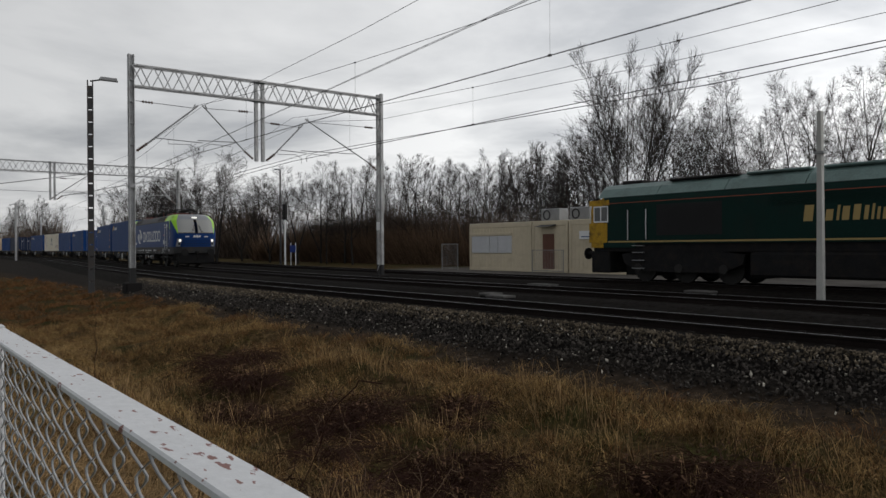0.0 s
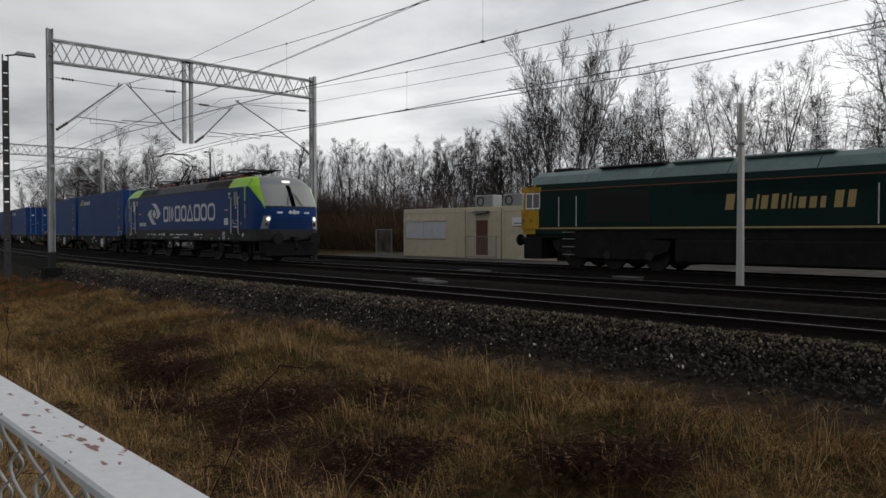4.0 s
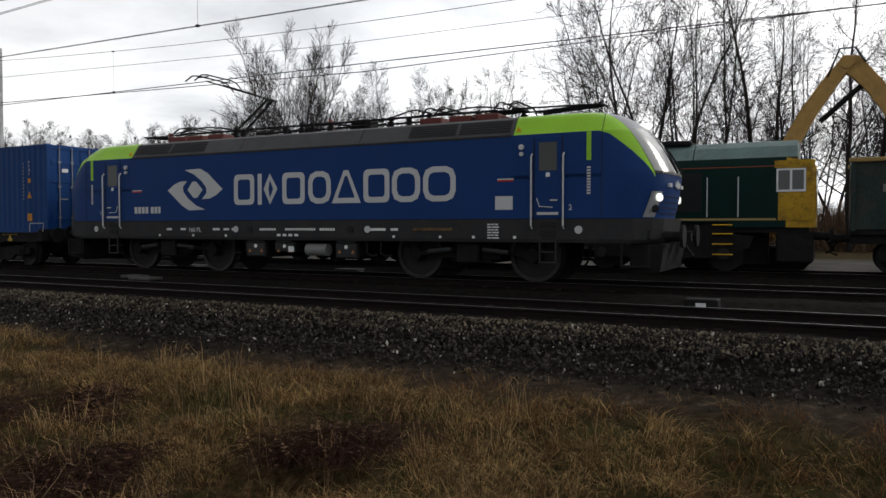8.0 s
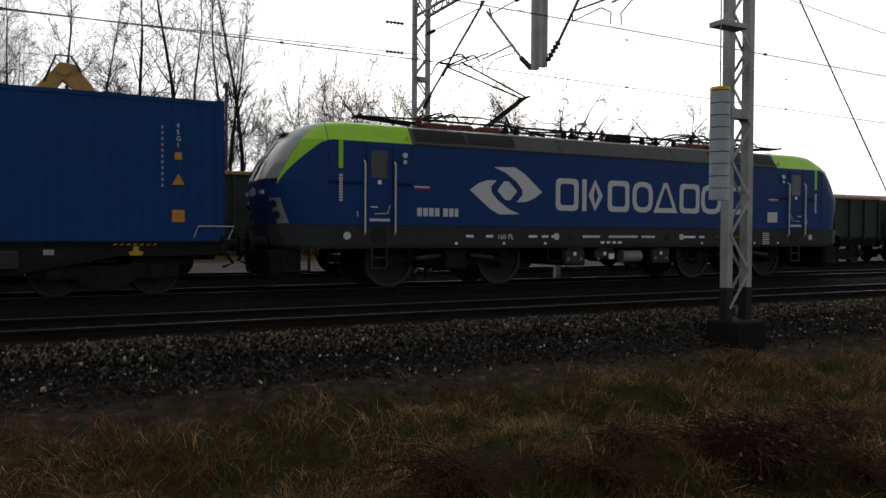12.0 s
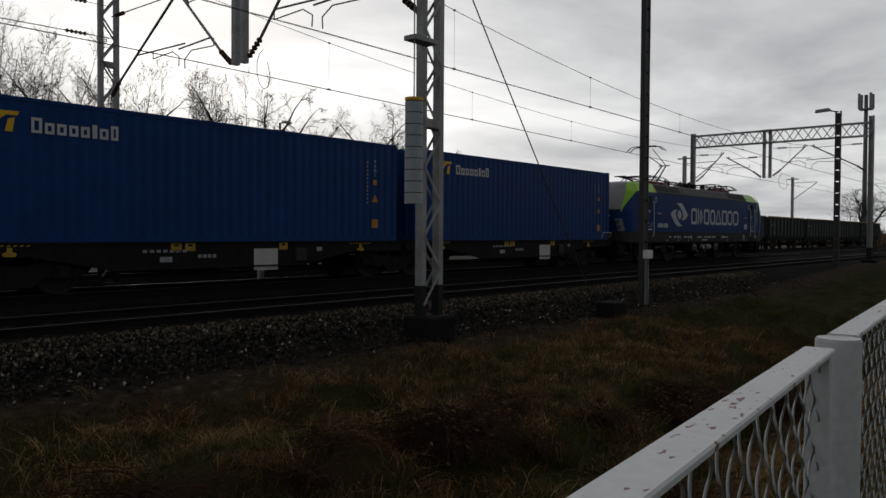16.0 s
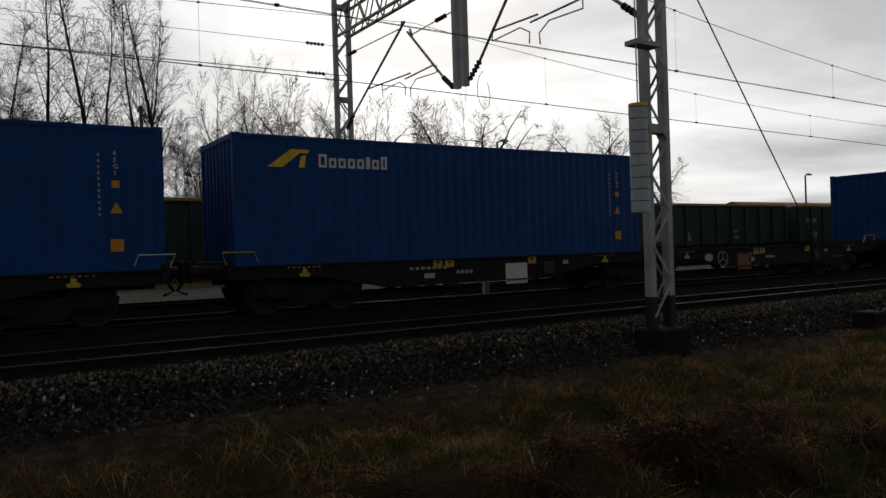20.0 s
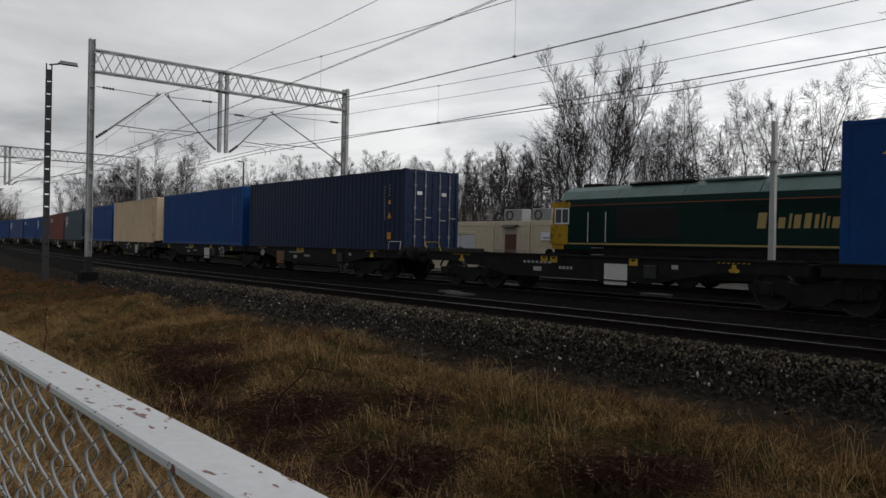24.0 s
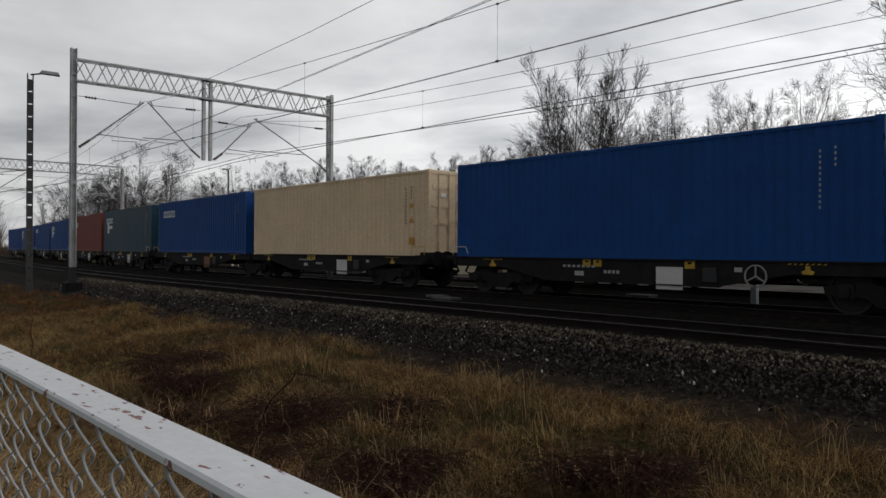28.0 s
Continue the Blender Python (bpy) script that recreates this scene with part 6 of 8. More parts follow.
def motions():
    for ob, off, z in MOVING:
        # a wagon hangs on its leading buffers, so its middle lies behind its origin
        back = 13.25 if ob.name.startswith("container_wagon") else 0.0
        rows = []
        for i in range(57):
            x = train_at(i * 0.5) + off - back
            dy, slope = bend(x)
            c, s = math.cos(math.atan(slope)), math.sin(math.atan(slope))
            rows.append((i * 0.5, pose(x + back * c, T2 + dy + back * s, z, 0, 0, math.degrees(math.atan(slope)))))
        walk(ob, rows)
    for ws, r, (x, y, z) in WHEELSETS:
        n = 230 if r > 0.5 else 320
        walk(ws, [(28.0 * i / n, pose(x, y, z, 0, math.degrees((train_at(28.0 * i / n) + 61.0) / r) % 360, 0)) for i in range(n + 1)])

# ---------------------------------------------------------------- standing diesel locomotive on the siding
DGREEN = mat("dark_green_paint", (0.0025, 0.021, 0.017), 0.5, 0, 0.15, 0.8, 20, 0.02, (0.012, 0.018, 0.015), 0.5, spec=0.12)
DROOF = mat("grey_green_roof_paint", (0.12, 0.18, 0.17), 0.5, 0, 0.15, 1, 20, 0.03, (0.05, 0.06, 0.055), 0.5)
GOLD = mat("gold_lettering", (0.36, 0.26, 0.1), 0.5, 0, 0.05)
CABYEL = mat("cab_yellow_paint", (0.44, 0.255, 0.012), 0.55, 0, 0.18, 2, 20, 0.02, (0.05, 0.03, 0.012), 0.9)


def diesel(x_front, x_back, yc):
    d = thing("diesel_locomotive", "dark green diesel locomotive with dirty yellow cab ends", "locomotive", at=pose((x_front + x_back) / 2, yc, 0))
    H = (x_back - x_front) / 2 - 0.1
    W = 1.32
    prof = ((-W, 1.45), (-W, 3.05), (-W + 0.05, 3.25), (-0.95, 3.62), (-0.6, 3.78), (0.6, 3.78), (0.95, 3.62), (W - 0.05, 3.25), (W, 3.05), (W, 1.45))
    part("body", Shape().prism(prof[:3] + ((-W + 0.06, 3.27), (W - 0.06, 3.27)) + prof[7:], -H + 2.3, H - 2.3, "x"), DGREEN, d, "dark green body side")
    roof_prof = ((-W + 0.055, 3.28), (-0.95, 3.62), (-0.6, 3.80), (0.6, 3.80), (0.95, 3.62), (W - 0.055, 3.28))
    for k in range(7):
        xa = -H + 0.45 + (2 * H - 0.9) * k / 7
        part("roof", Shape().prism(roof_prof, xa, xa + (2 * H - 0.9) / 7 - 0.03, "x"), DROOF, d, "grey-green curved roof section")
    for i, (xa, xb) in enumerate(((-H + 3.5, -H + 6.3), (-H + 6.6, -H + 8.8), (-H + 9.2, -H + 12.0), (H - 6.2, H - 3.4))):
        part("roof_hatch", Shape().box(xa, xb, -0.85, 0.85, 3.76, 3.86 if i != 3 else 3.92, 0.04), DROOF if i not in (0, 3) else DARK, d, "raised roof hatch")
    part("exhaust", Shape().box(-H + 1.0, -H + 2.0, -0.5, 0.5, 3.76, 3.95, 0.05), DARK, d)
    for s in (-1, 1):
        cabp = [(-W, 1.3), (-W, 3.0), (-W + 0.06, 3.27), (W - 0.06, 3.27), (W, 3.0), (W, 1.3)]
        rings = [[(s * x, y * k, min(z, zt)) for y, z in cabp] for x, k, zt in ((H - 2.3, 1.0, 3.27), (H - 0.75, 1.0, 3.27))]
        part("cab", Shape().loft(rings), DGREEN, d, "dark green cab")
        front = Shape().loft([[(s * x, y * k, 1.3 + (z - 1.3) * zk) for y, z in cabp] for x, k, zk in ((H - 0.75, 1.0, 1.0), (H - 0.1, 0.96, 0.93), (H, 0.9, 0.86))])
        part("cab_front", front, CABYEL, d, "weathered yellow cab front")
        for yy in (-0.62, 0.62):
            part("windscreen", Shape().box(min(s * (H - 0.1), s * (H + 0.015)), max(s * (H - 0.1), s * (H + 0.015)), yy - 0.45, yy + 0.45, 2.3, 2.95, 0.03), GLASS, d)
        for e in (-1, 1):
            y = e * (W + 0.004)
            def plate(x0, x1, z0, z1, t=0.012):
                a, b = sorted((s * x0, s * x1))
                return Shape().box(a, b, min(y, y - e * t), max(y, y - e * t), z0, z1)
            pane = part("side_window", plate(H - 1.0, H - 0.25, 2.3, 2.95), WHITE, d, "framed cab side window")
            yy2 = y + e * 0.003
            a, b = sorted((s * (H - 0.95), s * (H - 0.3)))
            for a, b in ((a, (a + b) / 2 - 0.03), ((a + b) / 2 + 0.03, b)):
                part("pane", Shape().box(a, b, min(yy2, yy2 - e * 0.01), max(yy2, yy2 - e * 0.01), 2.36, 2.9), glass("cab_pane", (0.09, 0.095, 0.095), 0.1), pane)
            yel = Shape().box(*sorted((s * (H - 0.95), s * (H - 0.02))), min(y, y - e * 0.01), max(y, y - e * 0.01), 1.5, 2.28)
            part("yellow_corner", yel, CABYEL, d, "dirty yellow corner panel")
            part("yellow_brow", Shape().box(*sorted((s * (H - 1.05), s * (H - 0.02))), min(y, y - e * 0.01), max(y, y - e * 0.01), 2.97, 3.18), CABYEL, d, "dirty yellow panel over the window")
            dr = part("cab_door", plate(H - 2.75, H - 2.1, 1.5, 3.1, 0.02), DGREEN, d)
            for xx in (2.85, 2.0):
                part("grab_rail", Shape().tube((s * (H - xx), e * (W + 0.05), 1.6), (s * (H - xx), e * (W + 0.05), 2.75), 0.018, 6), SILVER, dr, "pale grab rail")
            lad = Shape()
            for zz in (0.5, 0.8, 1.1, 1.36):
                lad.box(*sorted((s * (H - 2.7), s * (H - 2.15))), min(y, y - e * 0.16), max(y, y - e * 0.16), zz, zz + 0.03)
            part("steps", lad, YELLOW if s > 0 else STEEL, d)
        buffers(d, s * (H + 0.45), s, 1.06, 0.6)
        bogie3 = Shape()
        cx = s * (H - 4.2)
        for e in (-1, 1):
            bogie3.prism([(cx - 2.6, 1.05), (cx - 2.5, 0.7), (cx - 1.6, 0.4), (cx + 1.6, 0.4), (cx + 2.5, 0.7), (cx + 2.6, 1.05), (cx + 1.2, 1.2), (cx - 1.2, 1.2)], e * 1.15 - 0.08, e * 1.15 + 0.08, "y")
        bg = part("bogie", bogie3, DARK, d, "dark three-axle bogie")
        for k in (-1.8, 0, 1.8):
            ws = Shape()
            for e in (-1, 1):
                ws.wheel((cx + k, e * 0.75, 0.53), 0.53, 0.13, 26)
                ws.wheel((cx + k, e * 1.24, 0.53), 0.16, 0.1, 12)
            ws.tube((cx + k, -0.75, 0.53), (cx + k, 0.75, 0.53), 0.09, 8)
            part("wheelset", ws, WHEEL, bg)
    part("underframe", Shape().box(-H + 0.2, H - 0.2, -W + 0.08, W - 0.08, 1.15, 1.46), DARK, d)
    part("fuel_tank", Shape().box(-3.3, 3.4, -1.3, 1.3, 0.3, 1.14, 0.08), DARK, d, "black fuel tank")
    for s in (-1, 1):
        # dark box added inside each bogie, to fill the gaps below the body
        part("bogie_bolster", Shape().box(s * (H - 4.2) - 2.9, s * (H - 4.2) + 2.9, -0.6, 0.6, 0.22, 1.16), DARK, d)
        part("snowplough", Shape().box(min(s * (H - 1.0), s * (H - 0.05)), max(s * (H - 1.0), s * (H - 0.05)), -1.25, 1.25, 0.3, 1.16, 0.05), DARK, d, "dark deflector under the cab")
    for e in (-1, 1):
        y = e * (W + 0.006)
        y0, y1 = min(y, y - e * 0.012), max(y, y - e * 0.012)
        part("waist_stripe", Shape().box(-H + 1.0, H - 1.0, y0, y1, 1.5, 1.56), GOLD, d, "gold waist stripe")
        part("cant_stripe", Shape().box(-H + 0.9, H - 0.9, y0, y1, 3.02, 3.045), mat("red_lining", (0.25, 0.06, 0.03), 0.5), d)
        x = -1.45
        flip = (lambda q: q) if e < 0 else (lambda q: Shape().add([(-a_, b_, c_) for a_, b_, c_ in q.v], q.f))
        for w, h in ((0.36, 0.5), (0.2, 0.34), (0.27, 0.34), (0.1, 0.46), (0.26, 0.42), (0.25, 0.46), (0.15, 0.42), (0.09, 0.46), (0.1, 0.36), (0.26, 0.34), (0.25, 0.34), (0.19, 0.34), (-0.14, 0), (0.3, 0.5), (0.26, 0.5)):
            if w > 0:
                q = Shape()
                z0 = 2.1
                k = 0.12
                q.prism([(x, z0), (x + w * 0.8, z0), (x + w * 0.8 + h * k, z0 + h), (x + h * k, z0 + h)], y0, y1, "y")
                part("brand_block", flip(q), GOLD, d, "gold slanted block shape")
                x += w + 0.06
            else:
                x -= w
        lt2 = Shape()
        bars(lt2, -1.3, 1.7, [0.3, -0.15, 0.1, 0.1, -0.1, 0.12, -0.05, 0.12, 0.12, 0.12, -0.05, 0.12, 0.12, 0.12, -0.1, 0.08, 0.08, 0.08], 0.15, y1, 0.02)
        tagged(part("fleet_mark", flip(lt2), mat("faded_gold_print", (0.2, 0.16, 0.09), 0.6), d), kind="stuff")
        for xa, xb in ((-H + 3.3, -H + 6.0), (H - 6.3, H - 4.6), (H - 4.5, H - 3.0)):
            gr = Shape()
            gr.box(xa, xb, y0, y1, 1.75, 2.9)
            for k in range(14):
                gr.box(xa + 0.03, xb - 0.03, min(y, y + e * 0.012), max(y, y + e * 0.012), 1.8 + k * 0.077, 1.83 + k * 0.077)
            part("radiator_grille", gr, BLACK, d, "black louvred side grille")
        part("body_door", Shape().box(3.2, 3.9, y0, y1, 1.62, 3.0), DGREEN, d)
        for xx in (3.1, 4.0):
            part("grab_rail", Shape().tube((xx, e * (W + 0.05), 1.62), (xx, e * (W + 0.05), 2.75), 0.018, 6), SILVER, d)
        rb = Shape()
        for k in range(9):
            rb.box(-2.6, 3.0, min(y, y + e * 0.01), max(y, y + e * 0.01), 2.65 + k * 0.04, 2.662 + k * 0.04)
        part("body_rib", rb, DGREEN, d)
    return d


diesel(-21.05, -0.3, T3)

WGREEN = mat("dirty_green_wagon_paint", (0.018, 0.034, 0.03), 0.7, 0, 0.3, 1.2, 15, 0.1, (0.06, 0.04, 0.028), 0.7)
RIM = mat("ochre_wagon_rim", (0.30, 0.2, 0.07), 0.7, 0, 0.2, 2, 20, 0.1)
RUSTLOAD = mat("rusty_scrap_load", (0.14, 0.05, 0.025), 0.9, 0, 0.4, 4, 30, 0.6)


def open_wagon(x0, x1, i):
    w = thing("open_wagon", ("dark green open wagon with an ochre rim and worn marks", "grey-green open wagon with painted scrawls and a yellow end", "dark empty-looking open wagon with a rusty rim")[min(i, 2)], "wagon", "standing open wagons", at=pose(x0, T3, 0))
    L = x1 - x0
    for e in (-1, 1):
        y = e * 1.35
        side = Shape().box(0, L, min(y, y - e * 0.05), max(y, y - e * 0.05), 1.25, 3.05)
        sp = part("side_wall", side, WGREEN, w)
        n = 10
        for k in range(n + 1):
            x = 0.06 + (L - 0.12) * k / n
            part("rib", Shape().box(x - 0.05, x + 0.05, min(y, y + e * 0.08), max(y, y + e * 0.08), 1.2, 3.05), WGREEN, sp)
        part("rim", Shape().box(-0.05, L + 0.05, min(y - e * 0.1, y + e * 0.09), max(y - e * 0.1, y + e * 0.09), 3.05, 3.17, 0.02), RIM, sp, "ochre top rim")
        mk = Shape()
        yy = y + e * 0.004
        a, b = min(yy, y), max(yy, y)
        for k, (xx, zz, ww, hh) in enumerate(((0.75, 2.25, 0.9, 0.2), (L * 0.62, 1.5, 0.35, 0.12), (L * 0.62, 1.8, 0.25, 0.1), (L * 0.3, 1.45, 0.4, 0.25), (1.4, 1.45, 0.3, 0.3), (L * 0.3, 1.75, 0.3, 0.1))):
            mk.box(xx, xx + ww, a, b, zz, zz + hh)
        part("marking", mk, mat("worn_pale_marking", (0.2, 0.2, 0.18), 0.7), sp, "worn pale panels")
        if i == 1:
            part("end_stripe", Shape().box(L - 0.85, L - 0.3, min(y, y + e * 0.086), max(y, y + e * 0.086), 1.35, 3.04), YELLOW, sp, "yellow end panel")
            dk = Shape()
            for k in range(11):
                dk.box(L - 0.72, L - 0.45, min(y, y + e * 0.09), max(y, y + e * 0.09), 1.62 + k * 0.11, 1.7 + k * 0.11)
            part("upright_mark", dk, BLACK, sp, "dark upright block marks")
            if e < 0:
                spray = mat("pale_spray_paint", (0.13, 0.15, 0.19), 0.7, 0, 0.3, 5, 30)
                for line in (((5.0, 1.4), (5.2, 2.3), (6.7, 2.25), (7.3, 1.75), (7.2, 1.4)), ((5.5, 1.4), (5.65, 1.9), (6.5, 1.95), (6.6, 1.4)), ((7.6, 1.4), (7.7, 2.1), (8.0, 1.7), (8.25, 2.1), (8.4, 1.4)),
                             ((8.9, 1.4), (8.95, 2.0), (9.8, 2.2), (10.2, 1.8), (10.0, 1.45)), ((9.2, 1.5), (9.3, 1.9), (9.75, 1.85))):
                    gf = Shape()
                    for (px, pz), (qx, qz) in zip(line, line[1:]):
                        gf.bar((px, yy - 0.084, pz), (qx, yy - 0.084, qz), 0.006, 0.045)
                    part("scrawl", gf, spray, sp, "pale sprayed outline")
        if i == 0:
            part("end_stripe", Shape().box(3.1, 3.25, min(y, y + e * 0.004), max(y, y + e * 0.004), 1.9, 2.5).box(3.1, 3.6, min(y, y + e * 0.004), max(y, y + e * 0.004), 2.38, 2.5), RIM, sp, "faded ochre strokes")
    for x in (0.0, L - 0.06):
        part("end_wall", Shape().box(x, x + 0.06, -1.33, 1.33, 1.25, 3.1), WGREEN, w)
    part("floor", Shape().box(0, L, -1.3, 1.3, 1.1, 1.25), DARK, w)
    if i != 1:
        rr = random.Random(i)
        ld = Shape()
        for k in range(70):
            cx, cy = rr.uniform(0.5, L - 0.5), rr.uniform(-1.0, 1.0)
            ld.bar((cx, cy, 2.8 + rr.uniform(-0.2, 0.28)), (cx + rr.uniform(-0.8, 0.8), cy + rr.uniform(-0.4, 0.4), 2.85 + rr.uniform(-0.2, 0.28)), 0.16, 0.1)
        ld.box(0.1, L - 0.1, -1.28, 1.28, 1.3, 2.85)
        part("load", ld, RUSTLOAD, w, "rusty scrap metal load")
    part("underframe", Shape().box(0, L, -1.15, -0.95, 0.85, 1.12).box(0, L, 0.95, 1.15, 0.85, 1.12), DARK, w)
    buffers(w, -0.5, -1, 1.0, 0.5)
    buffers(w, L + 0.5, 1, 1.0, 0.5)
    keep = len(WHEELSETS)
    bogie(w, 2.0, 0.46, 1.8)
    bogie(w, L - 2.0, 0.46, 1.8)
    del WHEELSETS[keep:]


for i, x in enumerate((0.45, 12.75, 24.9, 37.1, 49.3, 61.5, 73.7, 85.9, 98.1, 110.3)):
    open_wagon(x, x + 11.1, i if i < 2 else 2)

# ---------------------------------------------------------------- excavator behind the wagons
EXY = mat("excavator_yellow", (0.40, 0.24, 0.07), 0.5, 0, 0.15, 2, 20, 0.05, (0.25, 0.15, 0.06), 0.6)


def excavator():
    e = thing("excavator", "weathered yellow excavator with a raised folded boom", "excavator", at=pose(-2.6, 28.2, -0.2))
    for s in (-1, 1):
        tr = Shape().prism([(-2.0, 0.35), (-1.7, 0.0), (1.7, 0.0), (2.0, 0.35), (1.7, 0.85), (-1.7, 0.85)], s * 1.1 - 0.28, s * 1.1 + 0.28, "y")
        part("track", tr, DARK, e, "steel crawler track")
    part("upper_body", Shape().box(-2.2, 1.0, -1.25, 1.25, 1.05, 2.1, 0.12), EXY, e)
    part("counterweight", Shape().box(-2.7, -2.2, -1.2, 1.2, 1.1, 2.0, 0.15), EXY, e)
    part("cab", Shape().box(-0.2, 1.3, -1.25, -0.25, 1.2, 2.95, 0.1), EXY, e)
    part("cab_window", Shape().box(0.0, 1.1, -1.27, -1.24, 1.9, 2.8, 0.01), GLASS, e)
    bo = Shape()
    # boom in two tapering straight lengths, then the stick down into the wagon
    # a thick arch: up, over, and down into the stick
    seg = [(0.4, 2.0, 0.42), (1.1, 3.9, 0.5), (1.9, 5.4, 0.5), (2.65, 6.5, 0.46), (3.05, 6.9, 0.4)]
    left = [(x - w / 2 * 0.93, z + w / 2 * 0.36) for x, z, w in seg]
    right = [(x + w / 2 * 0.93, z - w / 2 * 0.36) for x, z, w in seg]
    for k in range(len(seg) - 1):
        bo.prism([left[k], right[k], right[k + 1], left[k + 1]], -0.25, 0.25, "y")
    part("boom", bo, EXY, e, "yellow steel boom")
    part("stick", Shape().prism([(2.6, 6.75), (2.85, 7.1), (3.3, 7.05), (3.95, 6.25), (4.75, 5.1), (5.75, 3.3), (5.1, 3.1), (4.25, 4.85), (3.55, 5.9), (3.1, 6.4)], -0.18, 0.18, "y"), EXY, e, "yellow stick")
    part("ram", Shape().tube((2.2, 0.0, 5.0), (3.5, 0.0, 6.2), 0.09, 10), DARK, e)
    part("stick_slot", Shape().prism([(4.75, 4.6), (5.15, 4.35), (5.55, 3.6), (5.1, 3.65)], -0.2, -0.181, "y"), DARK, e)
    part("knuckle", Shape().tube((2.95, -0.3, 6.85), (2.95, 0.3, 6.85), 0.2, 14), EXY, e)
    part("hose", Shape().path([(2.4, -0.25, 6.4), (2.75, -0.25, 7.3), (3.2, -0.25, 7.3), (3.5, -0.25, 6.8)], 0.035, 6), BLACK, e)
    part("bucket", Shape().prism([(5.2, 3.2), (5.9, 3.3), (6.3, 2.7), (5.6, 2.2), (5.0, 2.6)], -0.5, 0.5, "y"), DARK, e)


excavator()

# ---------------------------------------------------------------- site cabins
CABIN = mat("cream_cabin_sheet", (0.56, 0.49, 0.36), 0.6, 0, 0.06, 1, 20, 0.03, (0.33, 0.28, 0.2), 0.35)
SHUT = mat("white_roller_shutter", (0.52, 0.53, 0.55), 0.5, 0, 0.05)


def cabin(x0, x1, y0, h, label, windows, door):
    c = thing("site_cabin", label, "cabin", "site cabins", at=pose(x0, y0, -0.12))
    L = x1 - x0
    part("base_frame", Shape().box(0, L, 0, 2.6, 0, 0.18, 0.01), CABIN, c)
    n = int(L / 0.3)
    wall = Shape().box(0.05, L - 0.05, 0.03, 2.57, 0.18, h - 0.3)
    part("wall", wall, CABIN, c, "cream sheet wall")
    for k in range(n):
        part("wall_rib", Shape().box(0.1 + k * 0.3, 0.14 + k * 0.3, 0.018, 0.03, 0.2, h - 0.3), CABIN, c)
    part("roof_frame", Shape().box(0, L, 0, 2.6, h - 0.3, h, 0.02), CABIN, c, "cream roof edge frame")
    for x in (0, L - 0.14):
        part("corner_post", Shape().box(x, x + 0.14, -0.012, 0.12, 0.1, h - 0.2), CABIN, c)
    for xa, xb in windows:
        f = part("window_shutter", Shape().box(xa, xb, -0.03, 0.03, 1.1, 2.15, 0.01), SHUT, c, "closed white roller shutter")
        for k in range(9):
            part("slat", Shape().box(xa + 0.02, xb - 0.02, -0.036, -0.03, 1.13 + k * 0.11, 1.2 + k * 0.11), SHUT, f)
    if windows:
        part("shutter_box", Shape().box(windows[0][0] - 0.05, windows[-1][1] + 0.05, -0.06, 0.02, 2.17, 2.36, 0.01), CABIN, c)
    if door is not None:
        d = part("door", Shape().box(door, door + 0.9, -0.02, 0.03, 0.2, 2.2, 0.01), mat("brown_door", (0.12, 0.05, 0.03), 0.5, 0, 0.1), c, "brown painted door")
        part("door_handle", Shape().box(door + 0.75, door + 0.85, -0.06, -0.02, 1.15, 1.19), STEEL, d)
        part("canopy", Shape().prism([(-0.55, h - 0.36), (0.0, h - 0.22), (0.0, h - 0.3)], door - 0.15, door + 1.05, "x"), GREY, c, "small grey door canopy")
    return c


cabin(-38.0, -32.3, 31.0, 2.96, "cream flat-roofed site cabin with white roller shutters", [(0.25, 1.95), (2.0, 2.75), (2.8, 4.0)], None)
cabin(-32.2, -29.4, 31.0, 2.96, "cream site cabin module with a brown door", [], 0.85)
cabin(-29.3, -23.5, 31.0, 2.96, "cream site cabin module with a white notice", [], None)
nb = thing("notice_board", "white notice board on the cabin wall", "sign", at=pose(-28.5, 30.96, 1.75))
part("panel", Shape().box(0, 1.9, -0.01, 0.01, 0, 0.45), WHITE, nb)
part("lines", Shape().box(0.15, 1.7, -0.014, -0.01, 0.1, 0.16).box(0.7, 1.1, -0.014, -0.01, 0.24, 0.34), mat("blue_print", (0.05, 0.09, 0.2), 0.5), nb)
for x in (-32.5, -30.2, -28.0):
    ac = thing("roof_unit", "grey ventilation unit on the cabin roof", "vent", "roof units", at=pose(x, 32.4, 2.84))
    part("casing", Shape().box(0, 1.5, -0.4, 0.4, 0, 0.75, 0.04), STEEL, ac)
    part("fan_grille", Shape().ring((0.5, -0.42, 0.38), 0.26, 0.05, 16), BLACK, ac)


def barrier(x, y, n, h, label):
    b = thing("barrier", label, "barrier", "steel barriers", at=pose(x, y, -0.12))
    L = n * 0.12
    part("frame", Shape().box(0, L, -0.02, 0.02, h - 0.04, h).box(0, L, -0.02, 0.02, 0.1, 0.14).box(-0.02, 0.02, -0.02, 0.02, 0, h).box(L - 0.02, L + 0.02, -0.02, 0.02, 0, h), STEEL, b)
    for k in range(1, n):
        part("bar", Shape().tube((k * 0.12, 0, 0.12), (k * 0.12, 0, h - 0.02), 0.008, 5), STEEL, b)


barrier(-40.3, 30.5, 14, 1.7, "grey steel mesh barrier beside the cabin")
barrier(-31.2, 30.0, 20, 1.3, "grey steel guard rail before the cabin door")

# ---------------------------------------------------------------- poles and lamps
LAMPPOST = mat("dark_lamp_post", (0.05, 0.05, 0.052), 0.6, 0.2, 0.2, 1, 20, 0.05, (0.09, 0.055, 0.035), 0.6)


